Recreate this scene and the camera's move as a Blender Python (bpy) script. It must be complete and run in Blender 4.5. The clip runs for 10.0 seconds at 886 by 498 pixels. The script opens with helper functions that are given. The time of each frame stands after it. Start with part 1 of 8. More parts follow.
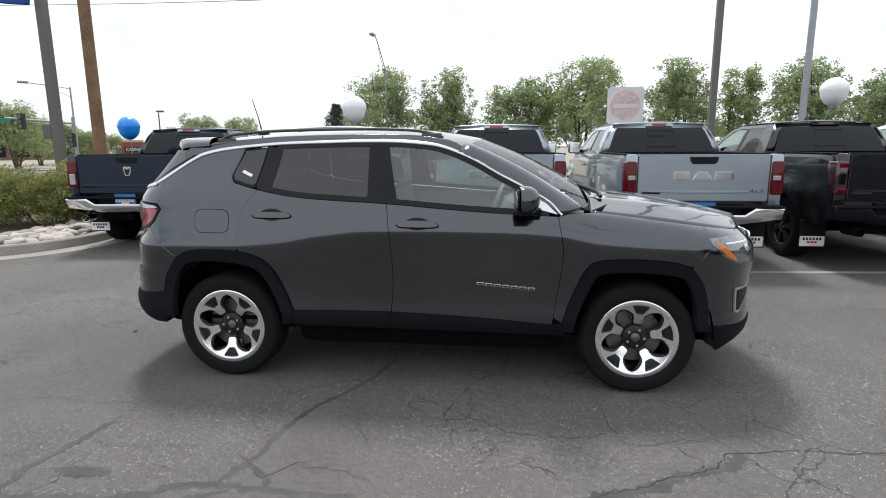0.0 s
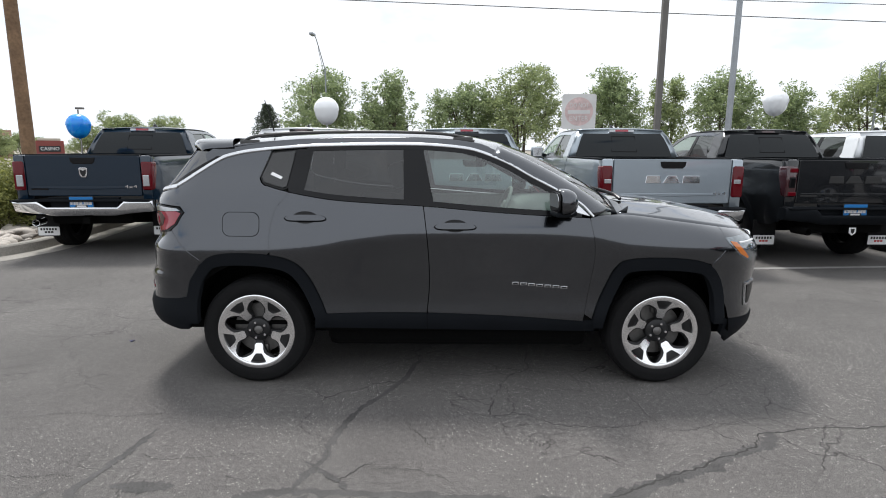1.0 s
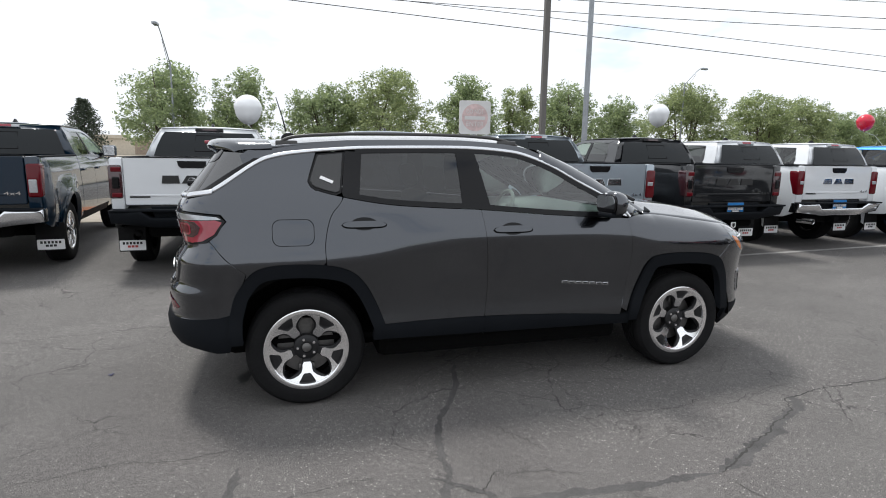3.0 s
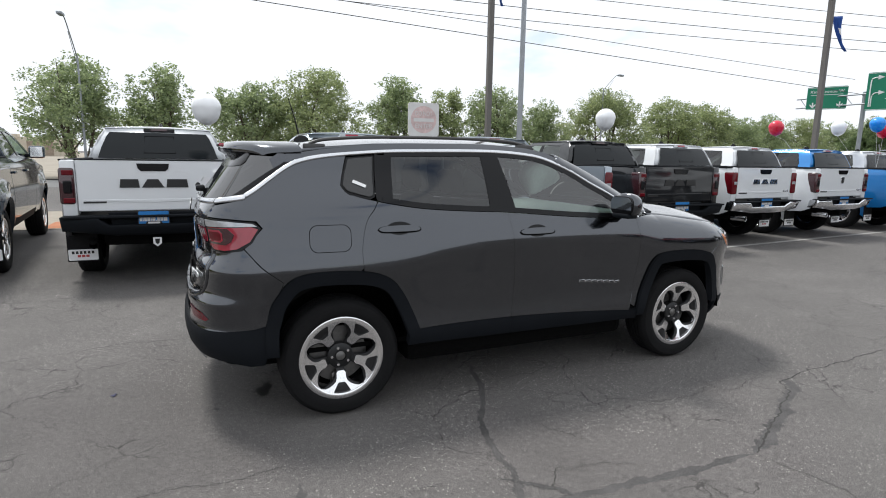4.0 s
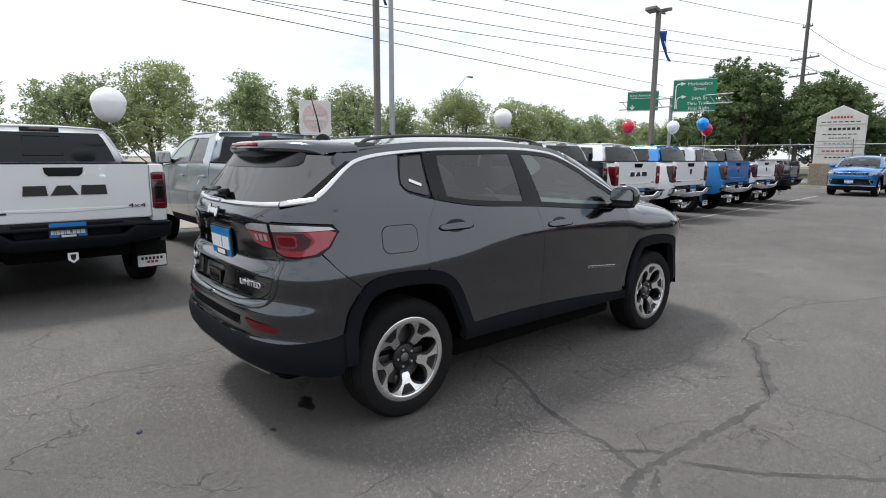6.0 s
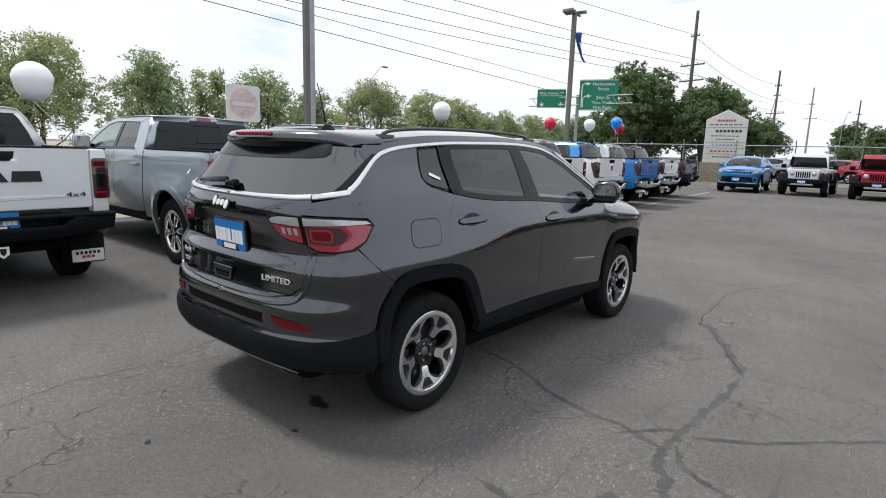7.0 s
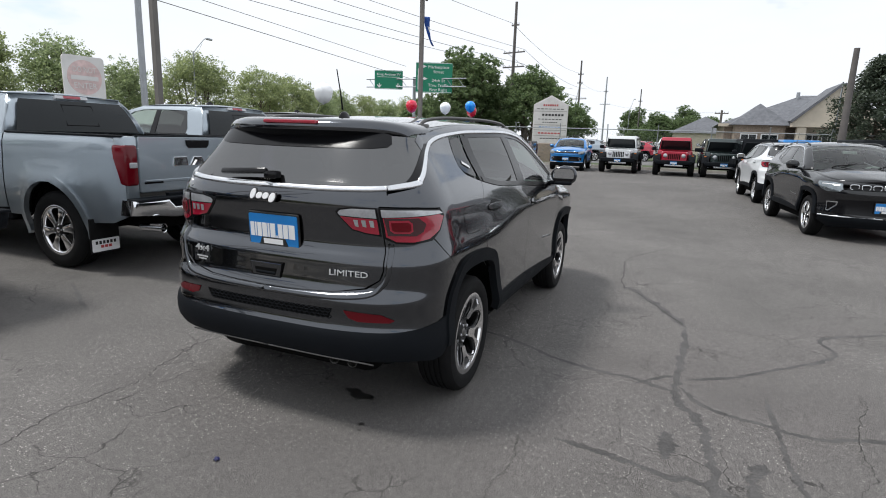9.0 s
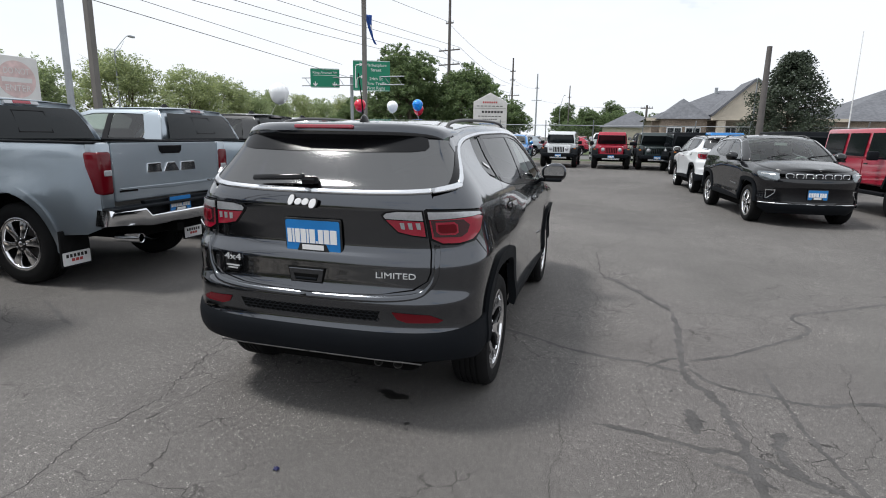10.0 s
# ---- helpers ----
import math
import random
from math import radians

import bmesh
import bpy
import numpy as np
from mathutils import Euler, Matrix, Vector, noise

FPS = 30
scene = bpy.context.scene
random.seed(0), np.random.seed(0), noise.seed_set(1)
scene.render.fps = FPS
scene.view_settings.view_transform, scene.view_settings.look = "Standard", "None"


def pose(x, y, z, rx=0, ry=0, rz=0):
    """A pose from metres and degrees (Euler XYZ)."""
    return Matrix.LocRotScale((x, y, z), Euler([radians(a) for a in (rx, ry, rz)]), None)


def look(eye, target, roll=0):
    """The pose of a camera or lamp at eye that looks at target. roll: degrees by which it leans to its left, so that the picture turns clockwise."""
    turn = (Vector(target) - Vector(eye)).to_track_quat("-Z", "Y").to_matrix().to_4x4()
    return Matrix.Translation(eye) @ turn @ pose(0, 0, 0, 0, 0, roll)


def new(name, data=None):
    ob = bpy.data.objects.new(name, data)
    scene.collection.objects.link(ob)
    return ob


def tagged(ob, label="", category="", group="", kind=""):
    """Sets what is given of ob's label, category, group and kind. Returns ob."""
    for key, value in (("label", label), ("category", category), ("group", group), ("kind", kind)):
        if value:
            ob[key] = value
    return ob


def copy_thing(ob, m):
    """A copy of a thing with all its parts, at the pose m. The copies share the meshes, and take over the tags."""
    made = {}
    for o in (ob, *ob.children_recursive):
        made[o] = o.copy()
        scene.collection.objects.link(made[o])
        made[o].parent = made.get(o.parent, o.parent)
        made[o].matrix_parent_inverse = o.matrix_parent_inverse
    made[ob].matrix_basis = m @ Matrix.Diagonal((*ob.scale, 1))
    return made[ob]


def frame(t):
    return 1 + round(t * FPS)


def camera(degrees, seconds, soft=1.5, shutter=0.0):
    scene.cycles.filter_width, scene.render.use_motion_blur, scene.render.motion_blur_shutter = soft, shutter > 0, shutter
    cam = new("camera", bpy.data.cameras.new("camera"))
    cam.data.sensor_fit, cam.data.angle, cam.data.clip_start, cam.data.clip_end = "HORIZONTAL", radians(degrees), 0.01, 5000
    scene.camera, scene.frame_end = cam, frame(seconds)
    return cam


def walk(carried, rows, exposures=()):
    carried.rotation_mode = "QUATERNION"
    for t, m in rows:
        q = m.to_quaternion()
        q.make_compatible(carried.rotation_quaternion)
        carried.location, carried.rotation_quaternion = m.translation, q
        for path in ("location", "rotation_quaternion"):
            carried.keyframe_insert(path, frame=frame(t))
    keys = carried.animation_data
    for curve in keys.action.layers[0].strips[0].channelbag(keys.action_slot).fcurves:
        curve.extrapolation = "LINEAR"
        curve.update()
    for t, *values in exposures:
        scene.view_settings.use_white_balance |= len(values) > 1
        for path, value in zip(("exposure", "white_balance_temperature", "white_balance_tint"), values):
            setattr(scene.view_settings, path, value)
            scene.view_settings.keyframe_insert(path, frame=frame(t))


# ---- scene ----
cam = camera(77.3, 10.0, soft=1.0)
PATH = [
    (0, (0.514, -4.211, 1.524), (0.287, -2.258, 1.159), -0.3),
    (0.5, (0.178, -4.277, 1.511), (0.063, -2.314, 1.147), 0.2),
    (1, (-0.131, -4.321, 1.53), (-0.116, -2.353, 1.174), 0.3),
    (1.5, (-0.465, -4.301, 1.509), (-0.311, -2.338, 1.158), 0.5),
    (2, (-0.795, -4.243, 1.529), (-0.506, -2.296, 1.174), 0.7),
    (2.5, (-1.13, -4.198, 1.527), (-0.711, -2.275, 1.171), 0.8),
    (2.7, (-1.247, -4.166, 1.523), (-0.776, -2.253, 1.176), 0.8),
    (3.8, (-1.958, -3.955, 1.506), (-1.185, -2.14, 1.177), 1.1),
    (4, (-2.065, -3.902, 1.52), (-1.251, -2.105, 1.191), 1.0),
    (4.5, (-2.359, -3.77, 1.521), (-1.45, -2.019, 1.189), 1.0),
    (5, (-2.641, -3.633, 1.523), (-1.634, -1.938, 1.191), 1.0),
    (5.5, (-2.898, -3.493, 1.526), (-1.767, -1.879, 1.186), 0.9),
    (5.7, (-2.992, -3.433, 1.504), (-1.806, -1.858, 1.172), 0.5),
    (6.8, (-3.51, -2.943, 1.5), (-2.047, -1.624, 1.153), 1.4),
    (7, (-3.604, -2.87, 1.507), (-2.102, -1.597, 1.155), 1.7),
    (7.5, (-3.81, -2.672, 1.524), (-2.202, -1.541, 1.158), 2.2),
    (8, (-3.987, -2.43, 1.505), (-2.292, -1.438, 1.129), 2.8),
    (8.5, (-4.162, -2.179, 1.53), (-2.401, -1.312, 1.142), 2.4),
    (9, (-4.34, -1.923, 1.52), (-2.532, -1.168, 1.12), 1.9),
    (9.5, (-4.489, -1.679, 1.545), (-2.639, -1.034, 1.145), 1.5),
    (10, (-4.588, -1.447, 1.534), (-2.706, -0.902, 1.131), 0.9),
]
walk(cam, [(t, look(eye, target, roll)) for t, eye, target, roll in PATH], ((0.0, 0.66), (2.5, 0.62), (5.5, 0.56), (10.0, 0.52)))

# ---- sky and light ----
world = bpy.data.worlds.new("overcast_sky")
scene.world = world
world.use_nodes = True
wn, wl = world.node_tree.nodes, world.node_tree.links
SUN_AZ, SUN_EL = 111.0, 61.0      # direction towards the veiled sun, degrees from +x towards +y, and height
sky = wn.new("ShaderNodeTexSky")
sky.sky_type, sky.sun_disc = "NISHITA", False
sky.sun_elevation, sky.sun_rotation = radians(SUN_EL), radians(90 - SUN_AZ)
sky_gain = wn.new("ShaderNodeVectorMath"); sky_gain.operation = "SCALE"; sky_gain.inputs[3].default_value = 0.12
wl.new(sky.outputs[0], sky_gain.inputs[0])
wco = wn.new("ShaderNodeTexCoord")
cloud_map = wn.new("ShaderNodeMapping"); cloud_map.inputs["Scale"].default_value = (1.0, 1.0, 2.6)
cloud_map.inputs["Location"].default_value = (3.1, 0.4, 0.0)
wl.new(wco.outputs["Generated"], cloud_map.inputs[0])
cloud = wn.new("ShaderNodeTexNoise"); cloud.inputs["Scale"].default_value = 2.3; cloud.inputs["Detail"].default_value = 5; cloud.inputs["Roughness"].default_value = 0.55
wl.new(cloud_map.outputs[0], cloud.inputs[0])
cover = wn.new("ShaderNodeValToRGB"); cover.color_ramp.elements[0].position, cover.color_ramp.elements[1].position = 0.27, 0.38
wl.new(cloud.outputs["Fac"], cover.inputs[0])
veil = wn.new("ShaderNodeValToRGB")
veil.color_ramp.elements[0].position, veil.color_ramp.elements[0].color = 0.33, (0.655, 0.69, 0.735, 1)
veil.color_ramp.elements[1].position, veil.color_ramp.elements[1].color = 0.50, (0.69, 0.72, 0.765, 1)
wl.new(cloud.outputs["Fac"], veil.inputs[0])
sky_mix = wn.new("ShaderNodeMix"); sky_mix.data_type = "RGBA"
wl.new(cover.outputs[0], sky_mix.inputs["Factor"])
wl.new(sky_gain.outputs[0], sky_mix.inputs["A"])
wl.new(veil.outputs[0], sky_mix.inputs["B"])
wn["Background"].inputs[1].default_value = 1.0
wl.new(sky_mix.outputs["Result"], wn["Background"].inputs[0])
sun = new("sun", bpy.data.lights.new("sun", "SUN"))
sun.data.energy, sun.data.angle, sun.data.color = 1.85, radians(12), (1.0, 0.985, 0.95)
sun.matrix_world = look((math.cos(radians(SUN_AZ)) * 50, math.sin(radians(SUN_AZ)) * 50, 50 * math.tan(radians(SUN_EL))), (0, 0, 0))

# ---- materials ----


def material(name, color, rough=0.5, metal=0.0, coat=0.0, grain=0.0, grain_scale=60.0, stain=0.0, stain_scale=2.0, bump=0.0, bump_scale=200.0, by_piece=0.0, spec=0.5):
    """A surface with its base colour varied at two scales, fine relief and wear in its gloss."""
    m = bpy.data.materials.new(name)
    m.use_nodes = True
    n, l = m.node_tree.nodes, m.node_tree.links
    b = n["Principled BSDF"]
    b.inputs["Base Color"].default_value = (*color, 1)
    b.inputs["Roughness"].default_value, b.inputs["Metallic"].default_value = rough, metal
    b.inputs["Coat Weight"].default_value, b.inputs["Coat Roughness"].default_value = coat, 0.03
    b.inputs["Specular IOR Level"].default_value = spec
    co = n.new("ShaderNodeTexCoord")
    source = None

    def scaled(fac, lo, hi, before):
        r = n.new("ShaderNodeMapRange"); r.inputs["To Min"].default_value, r.inputs["To Max"].default_value = lo, hi
        r.inputs["From Min"].default_value, r.inputs["From Max"].default_value = 0.25, 0.75
        l.new(fac, r.inputs["Value"])
        v = n.new("ShaderNodeVectorMath"); v.operation = "SCALE"
        if before is None:
            v.inputs[0].default_value = color
        else:
            l.new(before, v.inputs[0])
        l.new(r.outputs[0], v.inputs[3])
        return v.outputs[0]

    for amount, scale in ((grain, grain_scale), (stain, stain_scale)):
        if amount:
            t = n.new("ShaderNodeTexNoise"); t.inputs["Scale"].default_value = scale; t.inputs["Detail"].default_value = 4
            l.new(co.outputs["Object"], t.inputs[0])
            source = scaled(t.outputs["Fac"], 1 - amount, 1 + amount, source)
    if by_piece:
        info = n.new("ShaderNodeObjectInfo")
        source = scaled(info.outputs["Random"], 1 - by_piece, 1 + by_piece, source)
    if source is not None:
        l.new(source, b.inputs["Base Color"])
    if stain:
        t = n.new("ShaderNodeTexNoise"); t.inputs["Scale"].default_value = stain_scale * 1.7
        l.new(co.outputs["Object"], t.inputs[0])
        r = n.new("ShaderNodeMapRange"); r.inputs["To Min"].default_value, r.inputs["To Max"].default_value = max(0.0, rough - 0.08), min(1.0, rough + 0.1)
        l.new(t.outputs["Fac"], r.inputs["Value"]); l.new(r.outputs[0], b.inputs["Roughness"])
    if bump:
        t = n.new("ShaderNodeTexNoise"); t.inputs["Scale"].default_value = bump_scale; t.inputs["Detail"].default_value = 3
        l.new(co.outputs["Object"], t.inputs[0])
        k = n.new("ShaderNodeBump"); k.inputs["Strength"].default_value = bump; k.inputs["Distance"].default_value = 0.004
        l.new(t.outputs["Fac"], k.inputs["Height"]); l.new(k.outputs[0], b.inputs["Normal"])
    return m


def car_paint(name, color, flake=0.5, rough=0.38, spec=0.25):
    """Metallic base coat under clear lacquer, with a trace of road dust."""
    m = material(name, color, rough, flake, 1.0, grain=0.05, grain_scale=900, stain=0.05, stain_scale=1.3, spec=spec)
    b = m.node_tree.nodes["Principled BSDF"]
    b.inputs["Coat Roughness"].default_value = 0.035
    b.inputs["Coat IOR"].default_value = 1.62
    for k in list(b.inputs["Roughness"].links):
        m.node_tree.links.remove(k)
    return m


def glass(name, tint, gloss=1.45, rough=0.01):
    """A thin tinted pane: clear through, with the gloss of glass."""
    m = bpy.data.materials.new(name)
    m.use_nodes = True
    n, l = m.node_tree.nodes, m.node_tree.links
    n.remove(n["Principled BSDF"])
    clear = n.new("ShaderNodeBsdfTransparent"); clear.inputs[0].default_value = (*tint, 1)
    shine = n.new("ShaderNodeBsdfGlossy"); shine.inputs["Roughness"].default_value = rough
    f = n.new("ShaderNodeFresnel"); f.inputs[0].default_value = gloss
    mix = n.new("ShaderNodeMixShader")
    l.new(f.outputs[0], mix.inputs[0]); l.new(clear.outputs[0], mix.inputs[1]); l.new(shine.outputs[0], mix.inputs[2])
    l.new(mix.outputs[0], n["Material Output"].inputs[0])
    return m


M = dict(
    paint_grey=car_paint("granite_metallic_paint", (0.057, 0.0620, 0.0715), 1.0, 0.18),
    paint_black=car_paint("black_paint", (0.004, 0.0045, 0.006), 0.0, spec=0.05),
    paint_white=car_paint("white_paint", (0.74, 0.76, 0.78), 0.0, 0.45),
    paint_navy=car_paint("navy_paint", (0.003, 0.016, 0.034), 0.1, spec=0.1),
    paint_silver=car_paint("silver_blue_paint", (0.335, 0.385, 0.43), 0.75, 0.32),
    paint_slate=car_paint("slate_paint", (0.008, 0.009, 0.011), 0.2, spec=0.15),
    paint_blue=car_paint("bright_blue_paint", (0.010, 0.19, 0.52), 0.35),
    paint_red=car_paint("bright_red_paint", (0.40, 0.012, 0.038), 0.1),
    paint_green=car_paint("dark_green_grey_paint", (0.025, 0.04, 0.04), 0.2),
    plastic=material("textured_black_plastic", (0.008, 0.0095, 0.012), 0.62, spec=0.09, grain=0.1, grain_scale=300, stain=0.12, stain_scale=4, bump=0.12, bump_scale=900),
    gloss_black=material("gloss_black_trim", (0.006, 0.006, 0.007), 0.14, stain=0.05, spec=0.25),
    rubber=material("tyre_rubber", (0.009, 0.009, 0.0095), 0.75, grain=0.15, grain_scale=80, stain=0.25, stain_scale=6, bump=0.2, bump_scale=300, spec=0.16),
    cavity=material("dark_cavity", (0.005, 0.005, 0.005), 0.95, grain=0.2, spec=0.06),
    chrome=material("chrome", (0.82, 0.83, 0.85), 0.09, 1.0, stain=0.04, stain_scale=8),
    mirror=material("mirror_glass", (0.62, 0.64, 0.66), 0.03, 1.0, stain=0.02),
    rail=material("satin_grey_rail", (0.055, 0.053, 0.052), 0.38, grain=0.05, stain=0.08, stain_scale=4),
    badge_silver=material("silver_badge", (0.70, 0.71, 0.72), 0.42, 0.6, stain=0.04),
    satin=material("satin_silver_trim", (0.72, 0.73, 0.75), 0.22, 1.0, stain=0.05, stain_scale=8),
    alloy=material("machined_alloy", (0.93, 0.93, 0.94), 0.13, 1.0, grain=0.04, grain_scale=400, stain=0.05),
    alloy_dark=material("dark_painted_alloy", (0.010, 0.010, 0.011), 0.4, 0.2, stain=0.1),
    disc=material("brake_disc_steel", (0.16, 0.155, 0.15), 0.5, 0.8, grain=0.1, stain=0.2, stain_scale=10),
    cloth=material("grey_seat_cloth", (0.28, 0.285, 0.28), 0.85, grain=0.15, grain_scale=300, bump=0.2, bump_scale=500),
    cabin=material("cabin_plastic", (0.40, 0.42, 0.40), 0.6, grain=0.1),
    cabin_pale=material("pale_cabin_lining", (0.55, 0.54, 0.50), 0.8, grain=0.05),
    red_lens=material("red_lamp_lens", (0.32, 0.009, 0.030), 0.08, 0.0, 1.0, grain=0.1, grain_scale=120, stain=0.15, stain_scale=10),
    dark_lens=material("smoked_red_lens", (0.045, 0.010, 0.014), 0.08, 0.0, 1.0, stain=0.1),
    clear_lens=material("clear_lamp_lens", (0.46, 0.47, 0.49), 0.16, 0.35, 1.0, grain=0.12, grain_scale=80, stain=0.15, stain_scale=12),
    lamp_glass=material("dark_lamp_glass", (0.20, 0.225, 0.24), 0.08, 0.7, 1.0, grain=0.25, grain_scale=45, stain=0.3, stain_scale=14),
    deep_red=material("deep_red_lens", (0.115, 0.003, 0.008), 0.10, 0.0, 0.0, stain=0.1, spec=0.35),
    amber=material("amber_lens", (0.62, 0.16, 0.012), 0.12, 0.0, 1.0, stain=0.1),
    plate_blue=material("blue_plate", (0.012, 0.19, 0.52), 0.35, stain=0.06),
    white_ink=material("white_ink", (0.80, 0.80, 0.80), 0.5, stain=0.04),
    black_ink=material("black_ink", (0.015, 0.015, 0.015), 0.5, stain=0.05),
    red_ink=material("red_ink", (0.45, 0.05, 0.05), 0.5, stain=0.1),
    steel_grey=material("galvanised_steel", (0.33, 0.35, 0.37), 0.5, 0.6, grain=0.08, grain_scale=30, stain=0.12, stain_scale=2),
    pole_brown=material("weathered_bronze_paint", (0.14, 0.13, 0.12), 0.6, 0.1, grain=0.08, stain=0.12),
    wood_pole=material("creosoted_pole_wood", (0.21, 0.13, 0.075), 0.85, grain=0.25, grain_scale=18, stain=0.25, stain_scale=3, bump=0.5, bump_scale=60),
    grey_wood=material("grey_weathered_pole", (0.12, 0.11, 0.105), 0.85, grain=0.2, stain=0.2),
    wire=material("black_cable", (0.03, 0.03, 0.03), 0.6, stain=0.1),
    latex_white=material("white_balloon_latex", (0.86, 0.87, 0.88), 0.28, coat=0.4, stain=0.02),
    latex_blue=material("blue_balloon_latex", (0.012, 0.30, 0.80), 0.25, coat=0.4, stain=0.03),
    latex_red=material("red_balloon_latex", (0.62, 0.012, 0.05), 0.25, coat=0.4, stain=0.03),
    sign_green=material("green_road_sign", (0.0, 0.21, 0.115), 0.45, stain=0.05),
    sign_white=material("faded_white_sign", (0.66, 0.64, 0.62), 0.6, stain=0.10, stain_scale=3),
    sign_pink=material("faded_red_sign_ink", (0.62, 0.46, 0.44), 0.65, grain=0.1, grain_scale=12, stain=0.15, stain_scale=6),
    flag_blue=material("blue_flag_cloth", (0.015, 0.07, 0.30), 0.75, grain=0.1, stain=0.15),
    concrete=material("kerb_concrete", (0.33, 0.31, 0.28), 0.9, grain=0.15, grain_scale=40, stain=0.2, stain_scale=1.5, bump=0.3, bump_scale=120),
    stone=material("pale_river_stone", (0.42, 0.38, 0.34), 0.8, grain=0.15, grain_scale=25, stain=0.15, by_piece=0.28, bump=0.3, bump_scale=50),
    grass=material("lawn_grass", (0.06, 0.085, 0.032), 0.95, grain=0.3, grain_scale=6, stain=0.25, stain_scale=0.4, bump=0.6, bump_scale=20),
    road=material("far_road_asphalt", (0.16, 0.16, 0.16), 0.9, grain=0.1, stain=0.12, stain_scale=0.3),
    bark=material("tree_bark", (0.10, 0.08, 0.06), 0.9, grain=0.3, grain_scale=15, stain=0.2, bump=0.6, bump_scale=25),
    line_paint=material("worn_line_paint", (0.30, 0.29, 0.28), 0.8, grain=0.3, grain_scale=18, stain=0.25, stain_scale=2),
    roof_shingle=material("grey_roof_shingles", (0.13, 0.135, 0.15), 0.9, grain=0.25, grain_scale=4, stain=0.15, stain_scale=0.5),
    brick=material("tan_brick", (0.30, 0.24, 0.19), 0.9, grain=0.3, grain_scale=9, stain=0.2, stain_scale=0.8, bump=0.3, bump_scale=12),
    stucco=material("cream_stucco", (0.55, 0.49, 0.40), 0.9, grain=0.08, stain=0.1),
    window_dark=material("dark_window_glass", (0.010, 0.013, 0.015), 0.05, stain=0.1, spec=0.3),
)
for key in ("latex_white", "latex_blue", "latex_red"):
    b = M[key].node_tree.nodes["Principled BSDF"]
    b.inputs["Subsurface Weight"].default_value, b.inputs["Subsurface Scale"].default_value = 0.9, 0.12
    b.inputs["Subsurface Radius"].default_value = (1.0, 1.0, 1.0)
G = dict(clear=glass("clear_car_glass", (0.84, 0.96, 0.91), 2.15), tint=glass("privacy_glass", (0.16, 0.165, 0.17), 1.85), dark=glass("dark_privacy_glass", (0.014, 0.015, 0.016), 2.55, 0.05), screen=glass("windscreen_glass", (0.82, 0.92, 0.88), 1.7))

# ---- building tools ----


def empty(name, m, label, category, group=""):
    ob = new(name)
    ob.empty_display_size = 0.2
    ob.matrix_basis = m
    return tagged(ob, label, category, group)


def mesh_part(name, verts, faces, mat, parent=None, label="", normals=None, smooth=True):
    me = bpy.data.meshes.new(name)
    me.from_pydata([tuple(map(float, v)) for v in verts], [], [tuple(f) for f in faces])
    me.materials.append(mat)
    if smooth:
        me.polygons.foreach_set("use_smooth", [True] * len(me.polygons))
    if normals is not None:
        me.normals_split_custom_set_from_vertices([tuple(map(float, n)) for n in normals])
    me.update()
    ob = new(name, me)
    if parent is not None:
        ob.parent = parent
    if label:
        ob["label"] = label
    return ob


def part(name, bm, mat, parent=None, label="", smooth=None):
    """Links a bmesh as one mesh object. smooth: None for flat, or the angle in degrees up to which edges are smooth."""
    me = bpy.data.meshes.new(name)
    if smooth is not None:
        for f in bm.faces:
            f.smooth = True
        for e in bm.edges:
            e.smooth = len(e.link_faces) == 2 and e.calc_face_angle(0) < radians(smooth)
    bm.to_mesh(me)
    bm.free()
    me.materials.append(mat)
    ob = new(name, me)
    if parent is not None:
        ob.parent = parent
    if label:
        ob["label"] = label
    return ob


def cuboid(bm, x0, x1, y0, y1, z0, z1, bevel=0.0, seg=2, m=None):
    r = bmesh.ops.create_cube(bm, size=1)
    for v in r["verts"]:
        v.co = Vector(((x0 + x1) / 2 + v.co.x * (x1 - x0), (y0 + y1) / 2 + v.co.y * (y1 - y0), (z0 + z1) / 2 + v.co.z * (z1 - z0)))
    vs = r["verts"]
    if bevel:
        es = list({e for v in vs for e in v.link_edges})
        r = bmesh.ops.bevel(bm, geom=es, offset=bevel, segments=seg, affect="EDGES", profile=0.5)
        vs = list({v for f in r["faces"] for v in f.verts} | {v for v in vs if v.is_valid})
    if m is not None:
        bmesh.ops.transform(bm, matrix=m, verts=[v for v in vs if v.is_valid])
    return bm


def box_bm(x0, x1, y0, y1, z0, z1, bevel=0.0, seg=2, m=None):
    return cuboid(bmesh.new(), x0, x1, y0, y1, z0, z1, bevel, seg, m)


